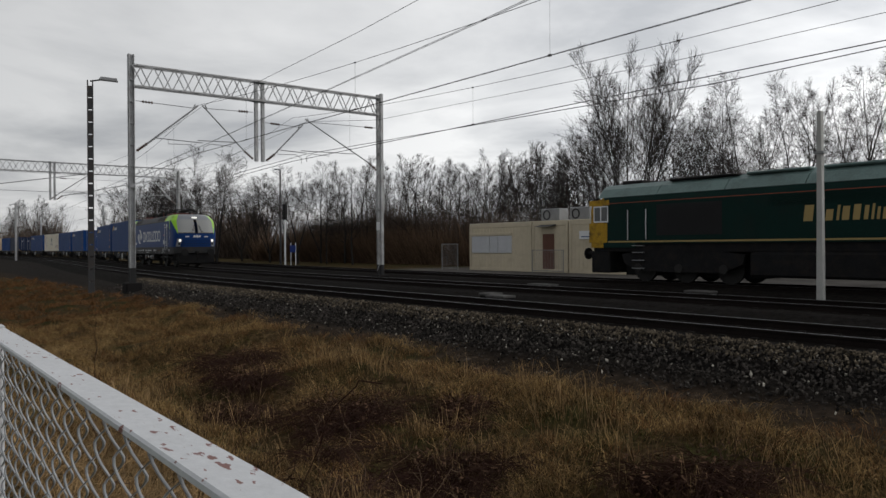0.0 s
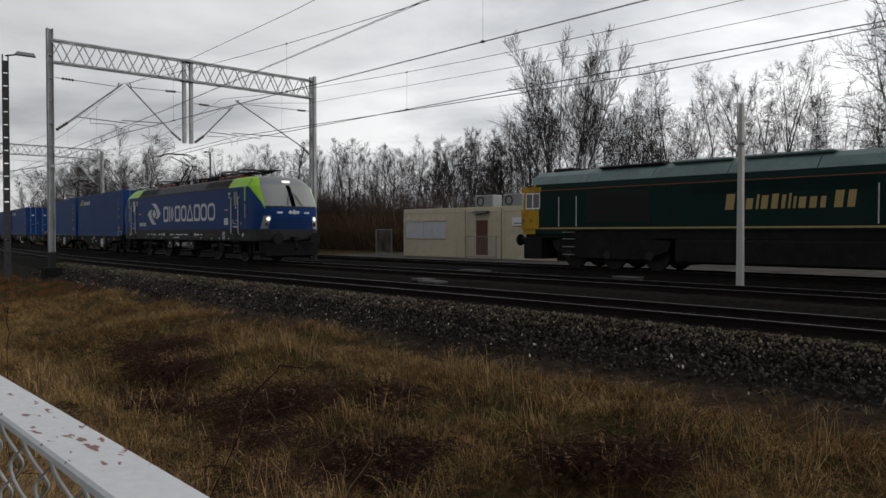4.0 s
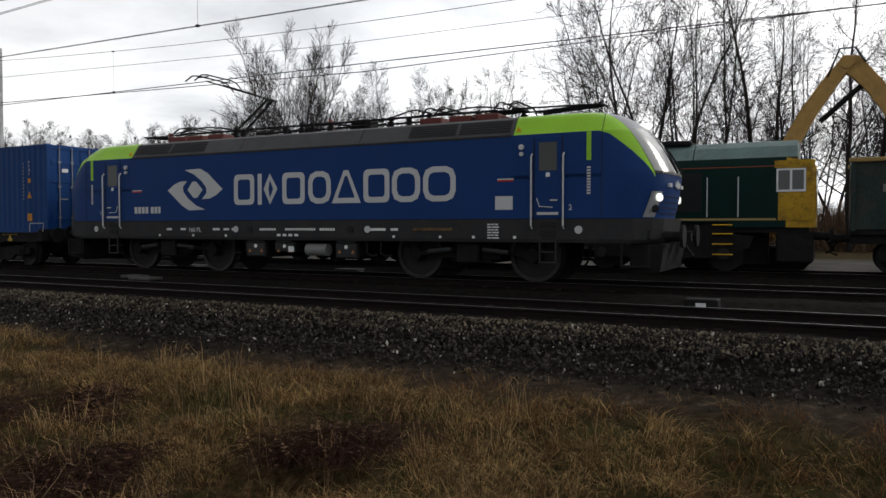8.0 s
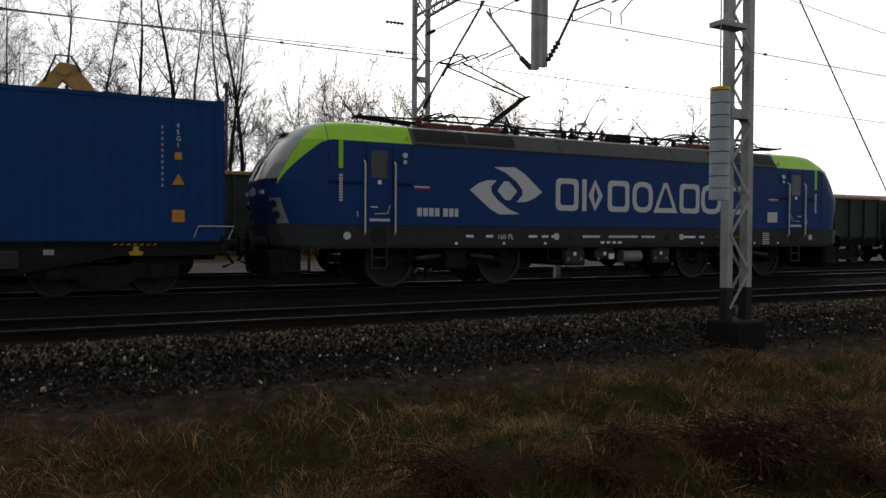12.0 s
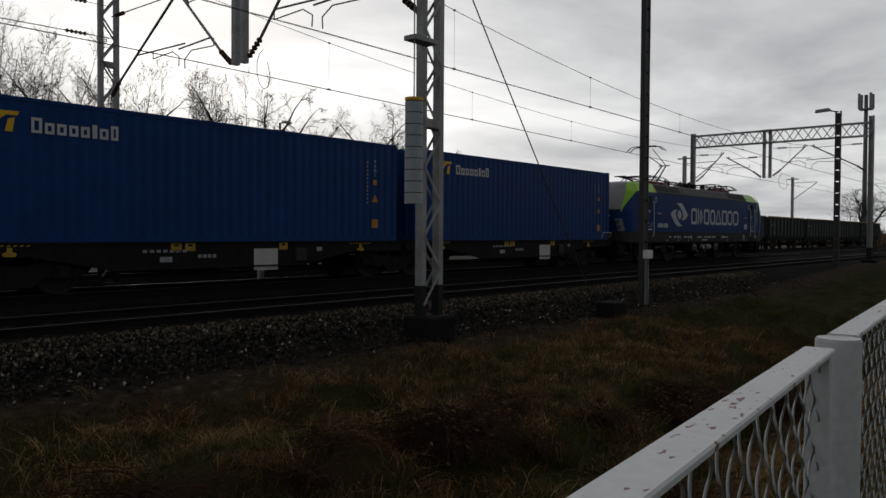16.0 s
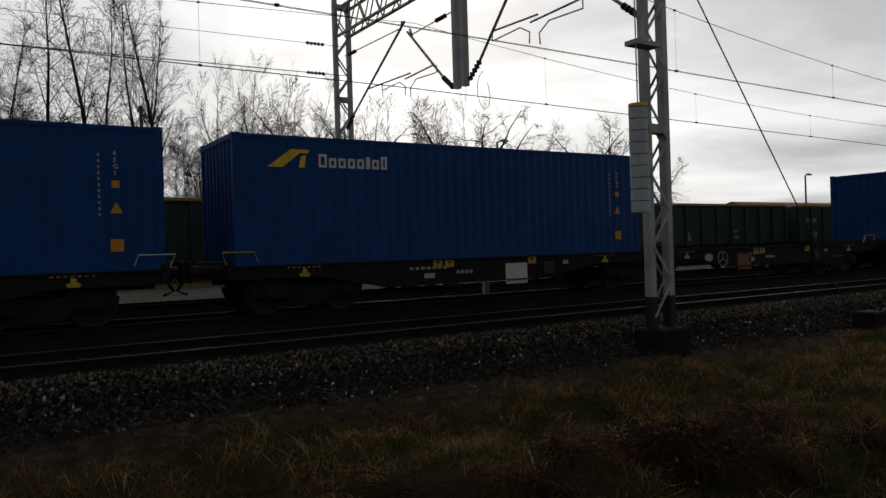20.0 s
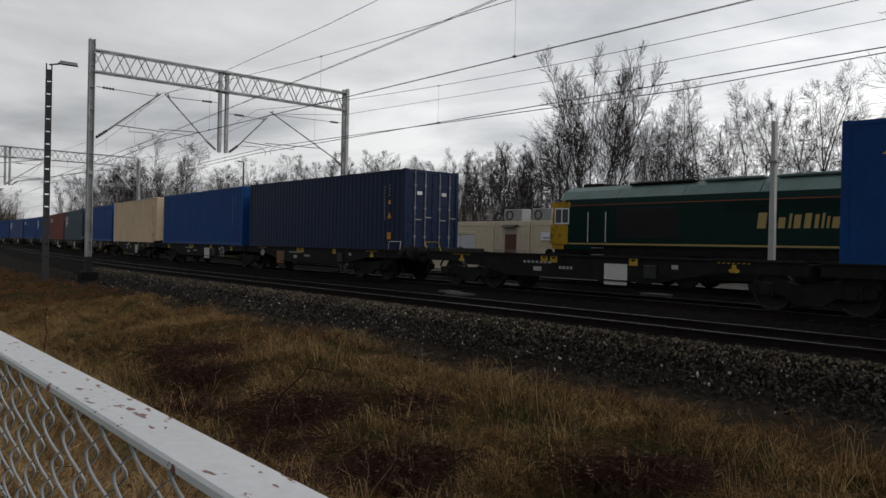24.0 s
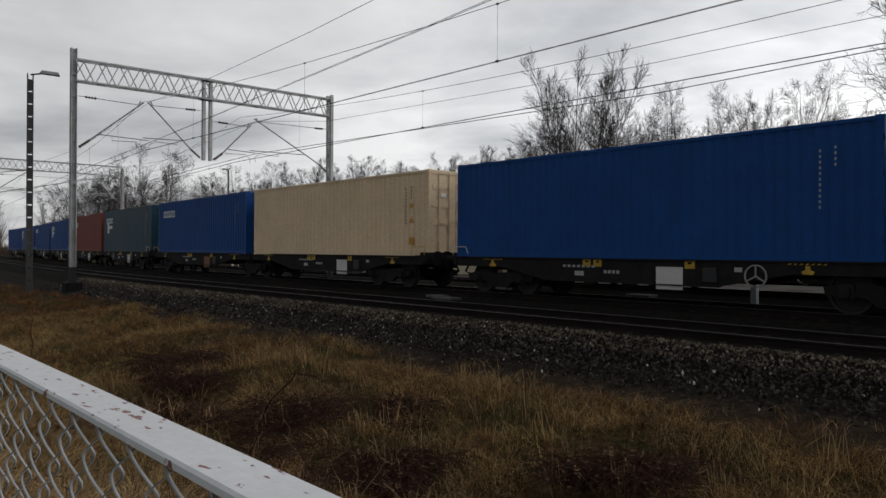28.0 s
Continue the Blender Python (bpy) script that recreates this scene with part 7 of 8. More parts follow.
def lamp(x, y, z0, z1, arm, slots, label, r=0.11, turn=0):
    l = thing("street_lamp", label, "lamp", "yard lamps", at=pose(x, y, z0, 0, 0, turn))
    h = z1 - z0
    if slots:
        s = Shape()
        for k in (-1, 1):
            s.box(k * 0.105 - 0.025, k * 0.105 + 0.025, -0.07, 0.07, 0, h)
        pole = part("pole", s, LAMPPOST, l, "slotted rusty steel pole")
        for k in range(int(h / 0.55)):
            part("batten", Shape().box(-0.085, 0.085, -0.055, 0.055, k * 0.55, k * 0.55 + 0.49), LAMPPOST, pole)
    else:
        pole = part("pole", Shape().tube((0, 0, 0), (0, 0, h), r, 10, r * 0.6), LAMPPOST, l)
    if arm:
        part("arm", Shape().tube((0, 0, h - 0.05), (arm * 0.5, 0, h + 0.06), 0.035, 6), LAMPPOST, l)
        a, b = sorted((arm * 0.35, arm * 1.15))
        part("lamp_head", Shape().prism([(a, h + 0.04), (b, h + 0.0), (b - 0.05, h + 0.13), (a + 0.1, h + 0.17)], -0.14, 0.14, "y"), mat("lamp_head_grey", (0.3, 0.3, 0.31), 0.5), l, "flat grey lamp head")
    return l


lamp(-36.7, 8.0, -0.6, 8.95, 1.0, True, "tall slotted lamp post with a flat head", turn=75)
pole_b = lamp(18.5, 8.95, -0.45, 10.6, 1.0, True, "tall slotted lamp post with a junction box")
part("junction_box", Shape().box(-0.16, 0.16, -0.2, -0.07, 1.2, 1.42, 0.01), WHITE, pole_b, "pale junction box")
for x in (-0.06, 0.07):
    part("foot_tube", Shape().tube((x, -0.1, 0), (x, -0.1, 1.2), 0.03, 8), STEEL, pole_b)
lamp(40.0, 9.46, -0.4, 7.35, 0.9, True, "distant slotted lamp post with a flat head", turn=90)
lamp(-63.5, 29.8, -0.1, 8.45, -0.9, False, "thin dark lamp post by the wood")
lamp(8.0, 40.0, -0.1, 8.75, 0.0, False, "slim dark lamp post among bare trees")
lamp(28.0, 37.0, -0.1, 7.9, 0.7, False, "slim lamp post behind the standing wagons")
lamp(40.0, 42.0, -0.1, 6.9, 0.7, False, "slim lamp post behind the standing wagons")
lamp(62.0, 38.0, -0.1, 6.9, 0.7, False, "slim lamp post behind the standing wagons")
head = thing("lamp_cap", "small dark lamp cap on the slim post", "lamp", at=pose(8.0, 40.0, 8.7))
part("cap", Shape().tube((0, 0, 0.05), (0, 0, 0.35), 0.2, 10, 0.12), LAMPPOST, head)

wp = thing("concrete_post", "slim white concrete post between the tracks", "post", at=pose(-9.73, 19.5, -0.3))
part("shaft", Shape().prism([(-0.085, 0), (0.085, 0), (0.05, 5.1), (-0.05, 5.1)], -0.07, 0.07, "y"), mat("whitewashed_concrete", (0.42, 0.42, 0.4), 0.8, 0, 0.1, 3, 30, 0.1), wp)
part("collar", Shape().box(-0.14, 0.14, -0.12, 0.12, 4.0, 4.06), STEEL, wp)
copy_thing(wp, pose(14.1, 19.5, -0.55))
mastp = thing("radio_mast", "tall slim radio mast with panel aerials", "mast", at=pose(149, 31, 0))
part("shaft", Shape().tube((0, 0, 0), (0, 0, 26), 0.45, 12, 0.3), mat("pale_mast_grey", (0.14, 0.145, 0.15), 0.6), mastp)
for k in (-1, 1):
    for q in (-1, 1):
        part("aerial", Shape().box(k * 0.9 - 0.2, k * 0.9 + 0.2, q * 0.9 - 0.2, q * 0.9 + 0.2, 23.6, 26.2, 0.05), STEEL, mastp)
part("ring_frame", Shape().box(-1.0, 1.0, -1.0, 1.0, 23.4, 23.6), STEEL, mastp)

def line_mast(x, y, h, arm):
    m_ = thing("overhead_mast", "slim distant steel mast with a bracket", "mast", "line masts", at=pose(x, y, -0.2))
    part("post", Shape().box(-0.13, 0.13, -0.13, 0.13, 0, h), GALV, m_, "grey steel post")
    part("bracket", Shape().tube((0, 0, h * 0.68), (0, arm, h * 0.92), 0.04, 6).tube((0, 0, h * 0.92), (0, arm, h * 0.93), 0.03, 6), STEEL, m_)
    part("crossbar", Shape().box(-0.06, 0.06, -0.6, 0.6, h - 0.25, h - 0.15), STEEL, m_)


for x, y, h, arm in ((118, 19.5, 9.6, -2.6), (150, 27.0, 11.5, 2.6), (190, 26.0, 12.0, -2.6), (62, 26.5, 8.2, -2.6), (92, 26.5, 8.2, -2.6), (92, 9.2, 8.4, 2.6), (140, 9.2, 8.4, 2.6), (150, 20.5, 8.4, -2.6), (210, 9.2, 8.4, 2.6), (210, 20.5, 8.4, -2.6), (-126, 29.4, 8.4, -2.6), (-126, 17.4, 8.4, 2.6), (-180, 29.6, 8.4, -2.6), (-180, 18.2, 8.4, 2.6), (-250, 29.6, 8.4, -2.6)):
    line_mast(x, y, h, arm)

# signal and its sign near the wood
sg = thing("railway_signal", "black signal head on a white post", "signal", at=pose(-60.5, 28.8, -0.1))
part("post", Shape().tube((0, 0, 0), (0, 0, 4.2), 0.08, 10), WHITE, sg)
part("signal_head", Shape().box(-0.25, 0.25, -0.15, 0.15, 3.9, 5.3, 0.06), BLACK, sg)
part("shade", Shape().box(-0.12, 0.12, -0.35, -0.15, 4.6, 4.66), BLACK, sg)
sb = thing("sign", "blue sign on two pale posts", "sign", at=pose(-58.6, 28.6, -0.1))
part("panel", Shape().box(-0.5, 0.5, -0.02, 0.02, 1.1, 1.7), mat("blue_sign", (0.02, 0.05, 0.25), 0.4), sb)
part("post", Shape().tube((-0.45, 0.04, 0), (-0.45, 0.04, 1.9), 0.035, 8), WHITE, sb)
part("post", Shape().tube((0.45, 0.04, 0), (0.45, 0.04, 1.9), 0.035, 8), WHITE, sb)

# point machine and small trackside pieces
pm = thing("point_machine", "low dark point machine box with a white plate", "box", at=pose(-2.1, 14.7, -0.25))
part("casing", Shape().box(-0.3, 0.3, -0.2, 0.2, 0, 0.24, 0.02), DARK, pm)
part("plate", Shape().box(-0.09, 0.09, -0.206, -0.2, 0.05, 0.17), WHITE, pm)
for x, y, w, nm in ((-16.6, 14.6, 0.8, 0), (-17.6, 15.1, 0.6, 0), (-14.0, 20.6, 0.9, 1), (-20.5, 20.2, 1.2, 1)):
    bx = thing("cable_box", "low dark concrete cable cover beside the rails", "box", "trackside boxes", at=pose(x, y, -0.3))
    part("lid", Shape().box(-w / 2, w / 2, -0.25, 0.25, 0.18, 0.26, 0.02), mat("stained_concrete", (0.075, 0.072, 0.068), 0.9, 0, 0.3, 3, 30, 0.3), bx)
    part("casing", Shape().box(-w / 2 + 0.04, w / 2 - 0.04, -0.21, 0.21, 0, 0.18), DARK if nm == 0 else CONCRETE, bx)
bk = thing("cable_pit", "dark concrete cable pit on the bank", "box", at=pose(16.4, 8.75, -0.65))
part("casing", Shape().box(-0.3, 0.3, -0.25, 0.25, 0, 0.42, 0.04), mat("tarred_concrete", (0.02, 0.02, 0.02), 0.9), bk)

# ---------------------------------------------------------------- distant buildings
roofm = mat("red_brown_sheet_roof", (0.16, 0.06, 0.04), 0.7, 0, 0.15, 0.4, 10)
sh = thing("warehouse", "long low shed with a red-brown roof", "building", at=pose(70, 44, 0))
part("wall", Shape().box(0, 46, 0, 14, 0, 3.6), mat("grey_render", (0.22, 0.21, 0.2), 0.8, 0, 0.1, 0.5, 10), sh)
part("roof", Shape().prism([(-0.6, 3.55), (7, 5.6), (14.6, 3.55)], -0.5, 46.5, "x"), roofm, sh)
for k in range(8):
    part("window", Shape().box(2 + k * 5.5, 4.2 + k * 5.5, -0.04, 0.02, 1.6, 2.7), GLASS, sh)
hs = thing("house", "low pale house beyond the lawn", "building", at=pose(60, -1.8, 0))
part("wall", Shape().box(0, 5, -8, 5.0, -0.3, 2.4), mat("pale_render", (0.24, 0.24, 0.24), 0.8, 0, 0.1, 0.5, 10), hs)
part("roof", Shape().prism([(-8.5, 2.35), (-1.5, 3.0), (5.5, 2.35)], -0.4, 5.4, "x"), mat("dark_tile_roof", (0.05, 0.045, 0.045), 0.8), hs)
part("window", Shape().box(-0.04, 0.02, 1.5, 3.0, 0.8, 1.9), GLASS, hs)
gw = thing("boundary_wall", "low pale concrete wall across the lawn end", "wall", at=pose(44, 0, 0))
part("panel", Shape().box(1.2, 1.36, -30, 5.8, -0.4, 0.95), mat("pale_concrete", (0.16, 0.16, 0.16), 0.85, 0, 0.12, 0.6, 12), gw)

# ---------------------------------------------------------------- trees
BARK = mat("dark_wet_bark", (0.024, 0.021, 0.019), 0.95, 0, 0.3, 3, 25, 0.3, spec=0.2)
TWIG = mat("bare_twigs", (0.028, 0.023, 0.02), 0.95, 0, 0.25, 0.6, 10, spec=0.1)


def tree_shapes(seed, stems, fork, lean, kids, spread, rise, crook, reach, thick, twigs, stout=1.0):
    """A bare winter tree about ten metres high.

    stems from the base at height fork, leaning outwards by lean; kids: side limbs on a stem; spread: their
    angle in degrees; rise: how strongly they turn upwards; crook: how crooked; reach: length of the limbs;
    stout: thickness of the twigs."""
    rr = random.Random(seed)
    wv, wf, fv, ff = [], [], [], []

    def put(vs, fs, p, q, d, r0, r1, n):
        s = d.cross(Vector((0.31, 0.22, 0.92))).normalized()
        u = s.cross(d)
        k = len(vs)
        dirs = [s * math.cos(2 * math.pi * i / n) + u * math.sin(2 * math.pi * i / n) for i in range(n)]
        vs.extend((p + g * r0)[:] for g in dirs)
        if r1:
            vs.extend((q + g * r1)[:] for g in dirs)
            fs.extend((k + i, k + (i + 1) % n, k + n + (i + 1) % n, k + n + i) for i in range(n))
        else:
            vs.append(q[:])
            fs.extend((k + i, k + (i + 1) % n, k + n) for i in range(n))

    def side(d, t):
        v = Vector((math.cos(t), math.sin(t), 0.0))
        v = v - d * v.dot(d)
        return v.normalized() if v.length > 1e-4 else Vector((1, 0, 0))

    def branch(p, d, length, r, level):
        """A bent branch with its own side branches; level 1 is a stem, 4 a twig."""
        n = (0, 11, 5, 3, 1)[level]
        r_end = r * (0, 0.1, 0.22, 0.35, 0)[level]
        nodes = [(p, d, r)]
        for k in range(n):
            w = crook * (0.0, 0.085, 0.15, 0.18, 0.2)[level]
            d = (d + Vector((rr.uniform(-1, 1), rr.uniform(-1, 1), rr.uniform(-0.6, 0.6))) * w + Vector((0, 0, rise * (0, 0.03, 0.09, 0.05, 0)[level]))).normalized()
            q = p + d * (length / n)
            ra, rb = r + (r_end - r) * k / n, r + (r_end - r) * (k + 1) / n
            put(*((wv, wf, p, q, d, ra, rb, 6) if level == 1 else (wv, wf, p, q, d, ra, rb, 4) if level == 2 else (fv, ff, p, q, d, ra, rb if k < n - 1 or level < 4 else 0, 3)))
            p = q
            nodes.append((p, d, rb))
        if level == 4:
            return
        many = (0, kids, 9, twigs + 1)[level]
        first = (0, 0.22, 0.25, 0.2)[level]
        for k in range(many):
            u = (first + (1 - first) * (k + rr.random()) / many) * n
            i = min(n - 1, int(u))
            (a, _, ra), (b, bd, rb) = nodes[i], nodes[i + 1]
            f = u / n
            ang = radians(spread * rr.uniform(0.65, 1.25) * (1.15 - 0.45 * f if level == 1 else 0.85))
            t = k * 2.4 + rr.uniform(-0.7, 0.7)
            nd = (bd * math.cos(ang) + side(bd, t) * math.sin(ang)).normalized()
            if level == 1:
                ln = reach * length * rr.uniform(0.7, 1.15) * (1.12 - 0.85 * f)
            else:
                ln = length * rr.uniform(0.46, 0.8) * (1.12 - 0.5 * f)
            rad = (0.0, 0.46, 0.42, 0.45)[level] * (ra + (rb - ra) * (u - i)) * rr.uniform(0.75, 1.1)
            branch(a.lerp(b, u - i), nd, max(0.25, ln), max(0.0092 * min(thick, 0.95) * stout, min(rad, (1, 0.07 * thick, 0.024 * stout * min(thick, 1.1), 0.0112 * stout * min(thick, 0.95))[level])), level + 1)

    base = Vector((0, 0, -0.3))
    if fork > 0:
        d = Vector((rr.uniform(-0.08, 0.08), rr.uniform(-0.08, 0.08), 1)).normalized()
        put(wv, wf, base, base + d * (fork + 0.3), d, 0.2 * thick, 0.15 * thick, 8)
        base = base + d * (fork + 0.28)
    for k in range(stems):
        a = k * 2.4 + rr.uniform(-0.4, 0.4)
        l = lean * 1.25 * math.sqrt((k + 0.4) / stems) * rr.uniform(0.85, 1.15)
        d = Vector((math.cos(a) * l, math.sin(a) * l, 1)).normalized()
        o = Vector((math.cos(a), math.sin(a), 0)) * (0.12 if stems > 1 else 0)
        branch(base + o, d, (10.3 - max(0, fork)) * rr.uniform(0.82, 1.0), 0.15 * thick / (1 + 0.16 * (stems - 1)), 1)
    return wv, wf, fv, ff


TREES = []
for spec in (
        (11, 1, 0.0, 0.05, 24, 50, 1.0, 0.9, 0.25, 0.72, 5),      # 0 slim upright young tree
        (23, 5, 0.5, 0.5, 11, 48, 0.6, 1.5, 0.46, 1.0, 5),       # 1 fan of many stems
        (37, 3, 1.2, 0.40, 13, 52, 0.6, 1.5, 0.40, 0.75, 7),      # 2 round crown on three stems
        (41, 8, 0.9, 0.40, 15, 38, 0.5, 0.7, 0.40, 0.9, 7),       # 3 great willow-like fan
        (59, 4, 2.2, 0.75, 9, 62, 0.3, 2.9, 0.5, 1.6, 4),      # 4 gnarled oak
        (67, 2, 0.2, 0.13, 19, 46, 1.0, 1.0, 0.27, 0.72, 5),      # 5 slim pair of stems
        (73, 1, 0.0, 0.08, 22, 56, 0.9, 1.2, 0.34, 0.72, 6),      # 6 slim tree with longer limbs
        (83, 4, 0.3, 0.28, 12, 46, 0.8, 1.2, 0.34, 0.7, 6)):      # 7 clump of stems
    for stout in (1.0, 1.3):
        wv, wf, fv, ff = tree_shapes(*spec, stout)
        k = 10.0 / max(p[2] for p in fv)
        TREES.append([big_mesh(nm, [(x * k, y * k, z * k) for x, y, z in vs], fs, mt) for vs, fs, nm, mt in ((wv, wf, "trunk", BARK), (fv, ff, "crown", TWIG))])


def tree(kind, x, y, height, turn, wide=1.0, label="bare winter tree with fine dark twigs", group="bare trees"):
    t = thing("tree", label, "tree", group, at=pose(x, y, -0.1, 0, 0, turn))
    t.scale = (height / 10 * wide, height / 10 * wide, height / 10)
    for m_, nm in zip(TREES[2 * kind + (math.hypot(x, y) > 61)], ("trunk", "crown")):
        ob = new(nm, m_)
        ob.parent = t
    return t


# crown heights along the skyline, as (bearing, top elevation) seen from the camera's place
SKYLINE = ((86, 2.5), (80, 4.0), (75, 5.0), (72, 6.4), (66, 5.9), (58, 7.4), (52, 7.6), (46, 8.2), (42, 9.5), (36, 11.5), (31, 13.0), (27, 12.6), (23, 12.6), (20, 11.5), (16, 16), (12, 19), (8, 18), (4, 18), (0, 19.5), (-5, 20.5), (-9, 20.5), (-13, 18.5), (-17, 16.5), (-21, 16.5), (-25, 12.5), (-29, 12), (-33, 12), (-37, 10), (-40, 7), (-44, 5.5), (-48, 3.5), (-60, 2))


def sky_el(az):
    for (a, ea), (b, eb) in zip(SKYLINE, SKYLINE[1:]):
        if b <= az <= a:
            return ea + (eb - ea) * (a - az) / (a - b)
    return 3.0


tr = random.Random(77)


def plant(az, r, el, kind, wide=1.0, **kw):
    a = radians(az)
    return tree(kind, -math.sin(a) * r, math.cos(a) * r, 1.4 + r * math.tan(radians(el)), tr.uniform(0, 360), wide, **kw)


plant(38.7, 60.5, 15.0, 3, 0.76, label="tall spreading bare tree with many upright limbs")
plant(40.0, 66, 11.0, 1, 0.8)
for az, r, el, kind, wide in ((69.4, 82, 7.7, 1, 0.85), (67.6, 90, 6.0, 2, 0.9), (72.2, 100, 5.6, 7, 1.1), (73.6, 108, 5.2, 2, 1.0), (74.8, 118, 5.0, 7, 1.2), (71.0, 104, 5.6, 5, 1.2), (66.2, 96, 5.2, 7, 1.1), (64.8, 92, 5.8, 2, 0.9)):
    plant(az, r, el, kind, wide)
for az, r, el, kind, wide in (
        # low rounded trees at the wood's edge, then the open row of slender ones
        (63.6, 72, 6.2, 2, 1.0), (61.9, 74, 6.5, 2, 0.95), (65.6, 80, 5.4, 2, 1.0), (72.5, 90, 5.6, 7, 1.1),
        (46.4, 66, 8.2, 2, 1.0), (44.6, 68, 7.6, 1, 0.8), (48.3, 70, 7.4, 2, 0.9), (36.6, 70, 10.4, 7, 0.9), (35.1, 66, 10.6, 1, 0.7),
        (33.6, 62, 9.8, 7, 0.9), (32.2, 60, 11.6, 2, 0.75), (30.6, 64, 12.2, 2, 0.7), (29.2, 60, 9.8, 7, 0.8), (27.6, 60, 12.6, 2, 0.72), (26.2, 64, 11.4, 5, 1.0),
        (24.6, 60, 13.0, 2, 0.78), (22.8, 62, 11.6, 2, 0.8), (20.9, 58, 10.8, 7, 0.8), (19.0, 60, 9.5, 2, 0.8), (17.2, 58, 11.0, 7, 0.7),
        (14.6, 48, 17.5, 1, 0.78), (11.6, 46, 20.5, 1, 0.84), (9.2, 48, 20.0, 7, 0.8), (7.0, 52, 18.5, 5, 0.85), (5.2, 50, 18.8, 0, 1.0),
        (3.6, 54, 16.5, 6, 1.0), (2.3, 50, 18.0, 5, 0.7), (0.9, 56, 15.0, 7, 0.7), (-1.0, 48, 17.5, 6, 0.95), (-2.8, 52, 16.0, 0, 1.0),
        (-5.4, 48, 21.0, 6, 0.85), (-7.9, 47, 21.5, 0, 1.0), (-9.0, 52, 19.0, 6, 0.8), (-11.2, 48, 21.0, 5, 0.75), (-12.3, 50, 20.0, 0, 1.0),
        (-14.6, 56, 11.0, 7, 0.8), (-16.6, 56, 10.0, 2, 0.8), (-18.6, 50, 14.6, 1, 0.72), (-21.0, 52, 14.8, 1, 0.66), (-23.4, 56, 11.5, 7, 0.8),
        (-25.0, 58, 12.5, 4, 0.7), (-27.0, 60, 11.6, 2, 0.8), (-28.8, 56, 11.8, 4, 0.72), (-30.8, 58, 12.6, 1, 0.72), (-32.8, 60, 12.4, 1, 0.7),
        (-35.2, 56, 13.0, 4, 0.62), (-37.0, 60, 10.0, 4, 0.7), (-38.8, 66, 7.6, 2, 0.8), (-40.6, 66, 6.5, 7, 0.8)):
    plant(az, r, el, kind, wide * tr.uniform(0.94, 1.06))
for az, el in ((-43.2, 9.4), (-45.3, 9.7), (-41.8, 6.4), (-47.6, 6.6)):
    plant(az, 60, el, 4, 0.68, label="gnarled bare oak with crooked limbs")
# the young wood behind, thin stems close together
az = 61.5
while az > 40.5:
    plant(az, tr.uniform(64, 84), sky_el(az) * tr.uniform(0.74, 0.98), tr.choice((0, 5, 6, 0, 7)), tr.uniform(0.8, 1.15))
    az -= tr.uniform(0.36, 0.62)
az = 34.0
while az > -42:
    plant(az, tr.uniform(66, 92), sky_el(az) * tr.uniform(0.42, 0.62), tr.choice((2, 5, 7, 0)), tr.uniform(0.8, 1.2))
    az -= tr.uniform(1.3, 2.6)
for az, y, el in ((76.2, 42, 4.2), (74.0, 40, 5.0), (72.8, 42, 5.4), (71.2, 44, 5.2), (75.1, 46, 4.6), (80.2, 41, 3.5), (81.0, 43, 3.7), (81.9, 42, 3.4), (82.8, 44, 3.3)):
    plant(az, y / math.cos(radians(az)), el, tr.choice((7, 2, 1, 5)), 1.1)
for x, y, h, k in ((69, -1.6, 11.5, 4), (73, -5.5, 13.5, 4), (70, -10, 12, 2), (80, 6.6, 8, 2), (118, 24, 9, 4), (124, 27, 8, 2)):
    tree(k, x, y, h, tr.uniform(0, 360), 1.25, label="bare spreading tree beyond the lawn")

# dense scrub under the trees
rng = np.random.default_rng(9)


def scrub(name, label, count, place, length, r0, material, tilt=0.6):
    """Thin standing stems as three-sided slivers in one mesh."""
    vs = np.zeros((count, 4, 3))
    for i in range(count):
        x, y, z, k = place()
        l = length * k * rng.uniform(0.5, 1.2)
        d = np.array((rng.normal(0, tilt), rng.normal(0, tilt), 1.0))
        d /= np.linalg.norm(d)
        a = rng.uniform(0, 6.28)
        s = np.array((math.cos(a), math.sin(a), 0)) * r0 * rng.uniform(0.7, 1.3)
        u = np.array((-s[1], s[0], 0))
        p = np.array((x, y, z))
        vs[i] = (p + s, p - s * 0.5 + u * 0.8, p - s * 0.5 - u * 0.8, p + d * l)
    fs = [(4 * i + a, 4 * i + b, 4 * i + 3) for i in range(count) for a, b in ((0, 1), (1, 2), (2, 0))]
    ob = new(name, big_mesh(name, vs.reshape(-1, 3).tolist(), fs, material))
    return tagged(ob, label, "vegetation", kind="stuff")


SCRUB = mat("brown_scrub", (0.12, 0.078, 0.05), 0.95, 0, 0.3, 0.3, 6, per_island=0.4, spec=0.1)


def wood_floor():
    az = rng.uniform(-50, 78)
    r = rng.uniform(48, 78)
    if az > 38:
        r = rng.uniform(56, 90)
    return -math.sin(radians(az)) * r, max(37.5, math.cos(radians(az)) * r), -0.2, 1.0


scrub("scrub", "dense brown leafless scrub under the bare trees", 46000, wood_floor, 3.4, 0.045, SCRUB, 0.35)


def thicket_floor():
    az = rng.uniform(36, 80) if rng.random() < 0.78 else rng.uniform(-46, 38)
    r = rng.uniform(58, 84)
    return -math.sin(radians(az)) * r, max(38.5, math.cos(radians(az)) * r), -0.2, rng.uniform(0.5, 1.0) if az > 36 else rng.uniform(0.4, 0.8)


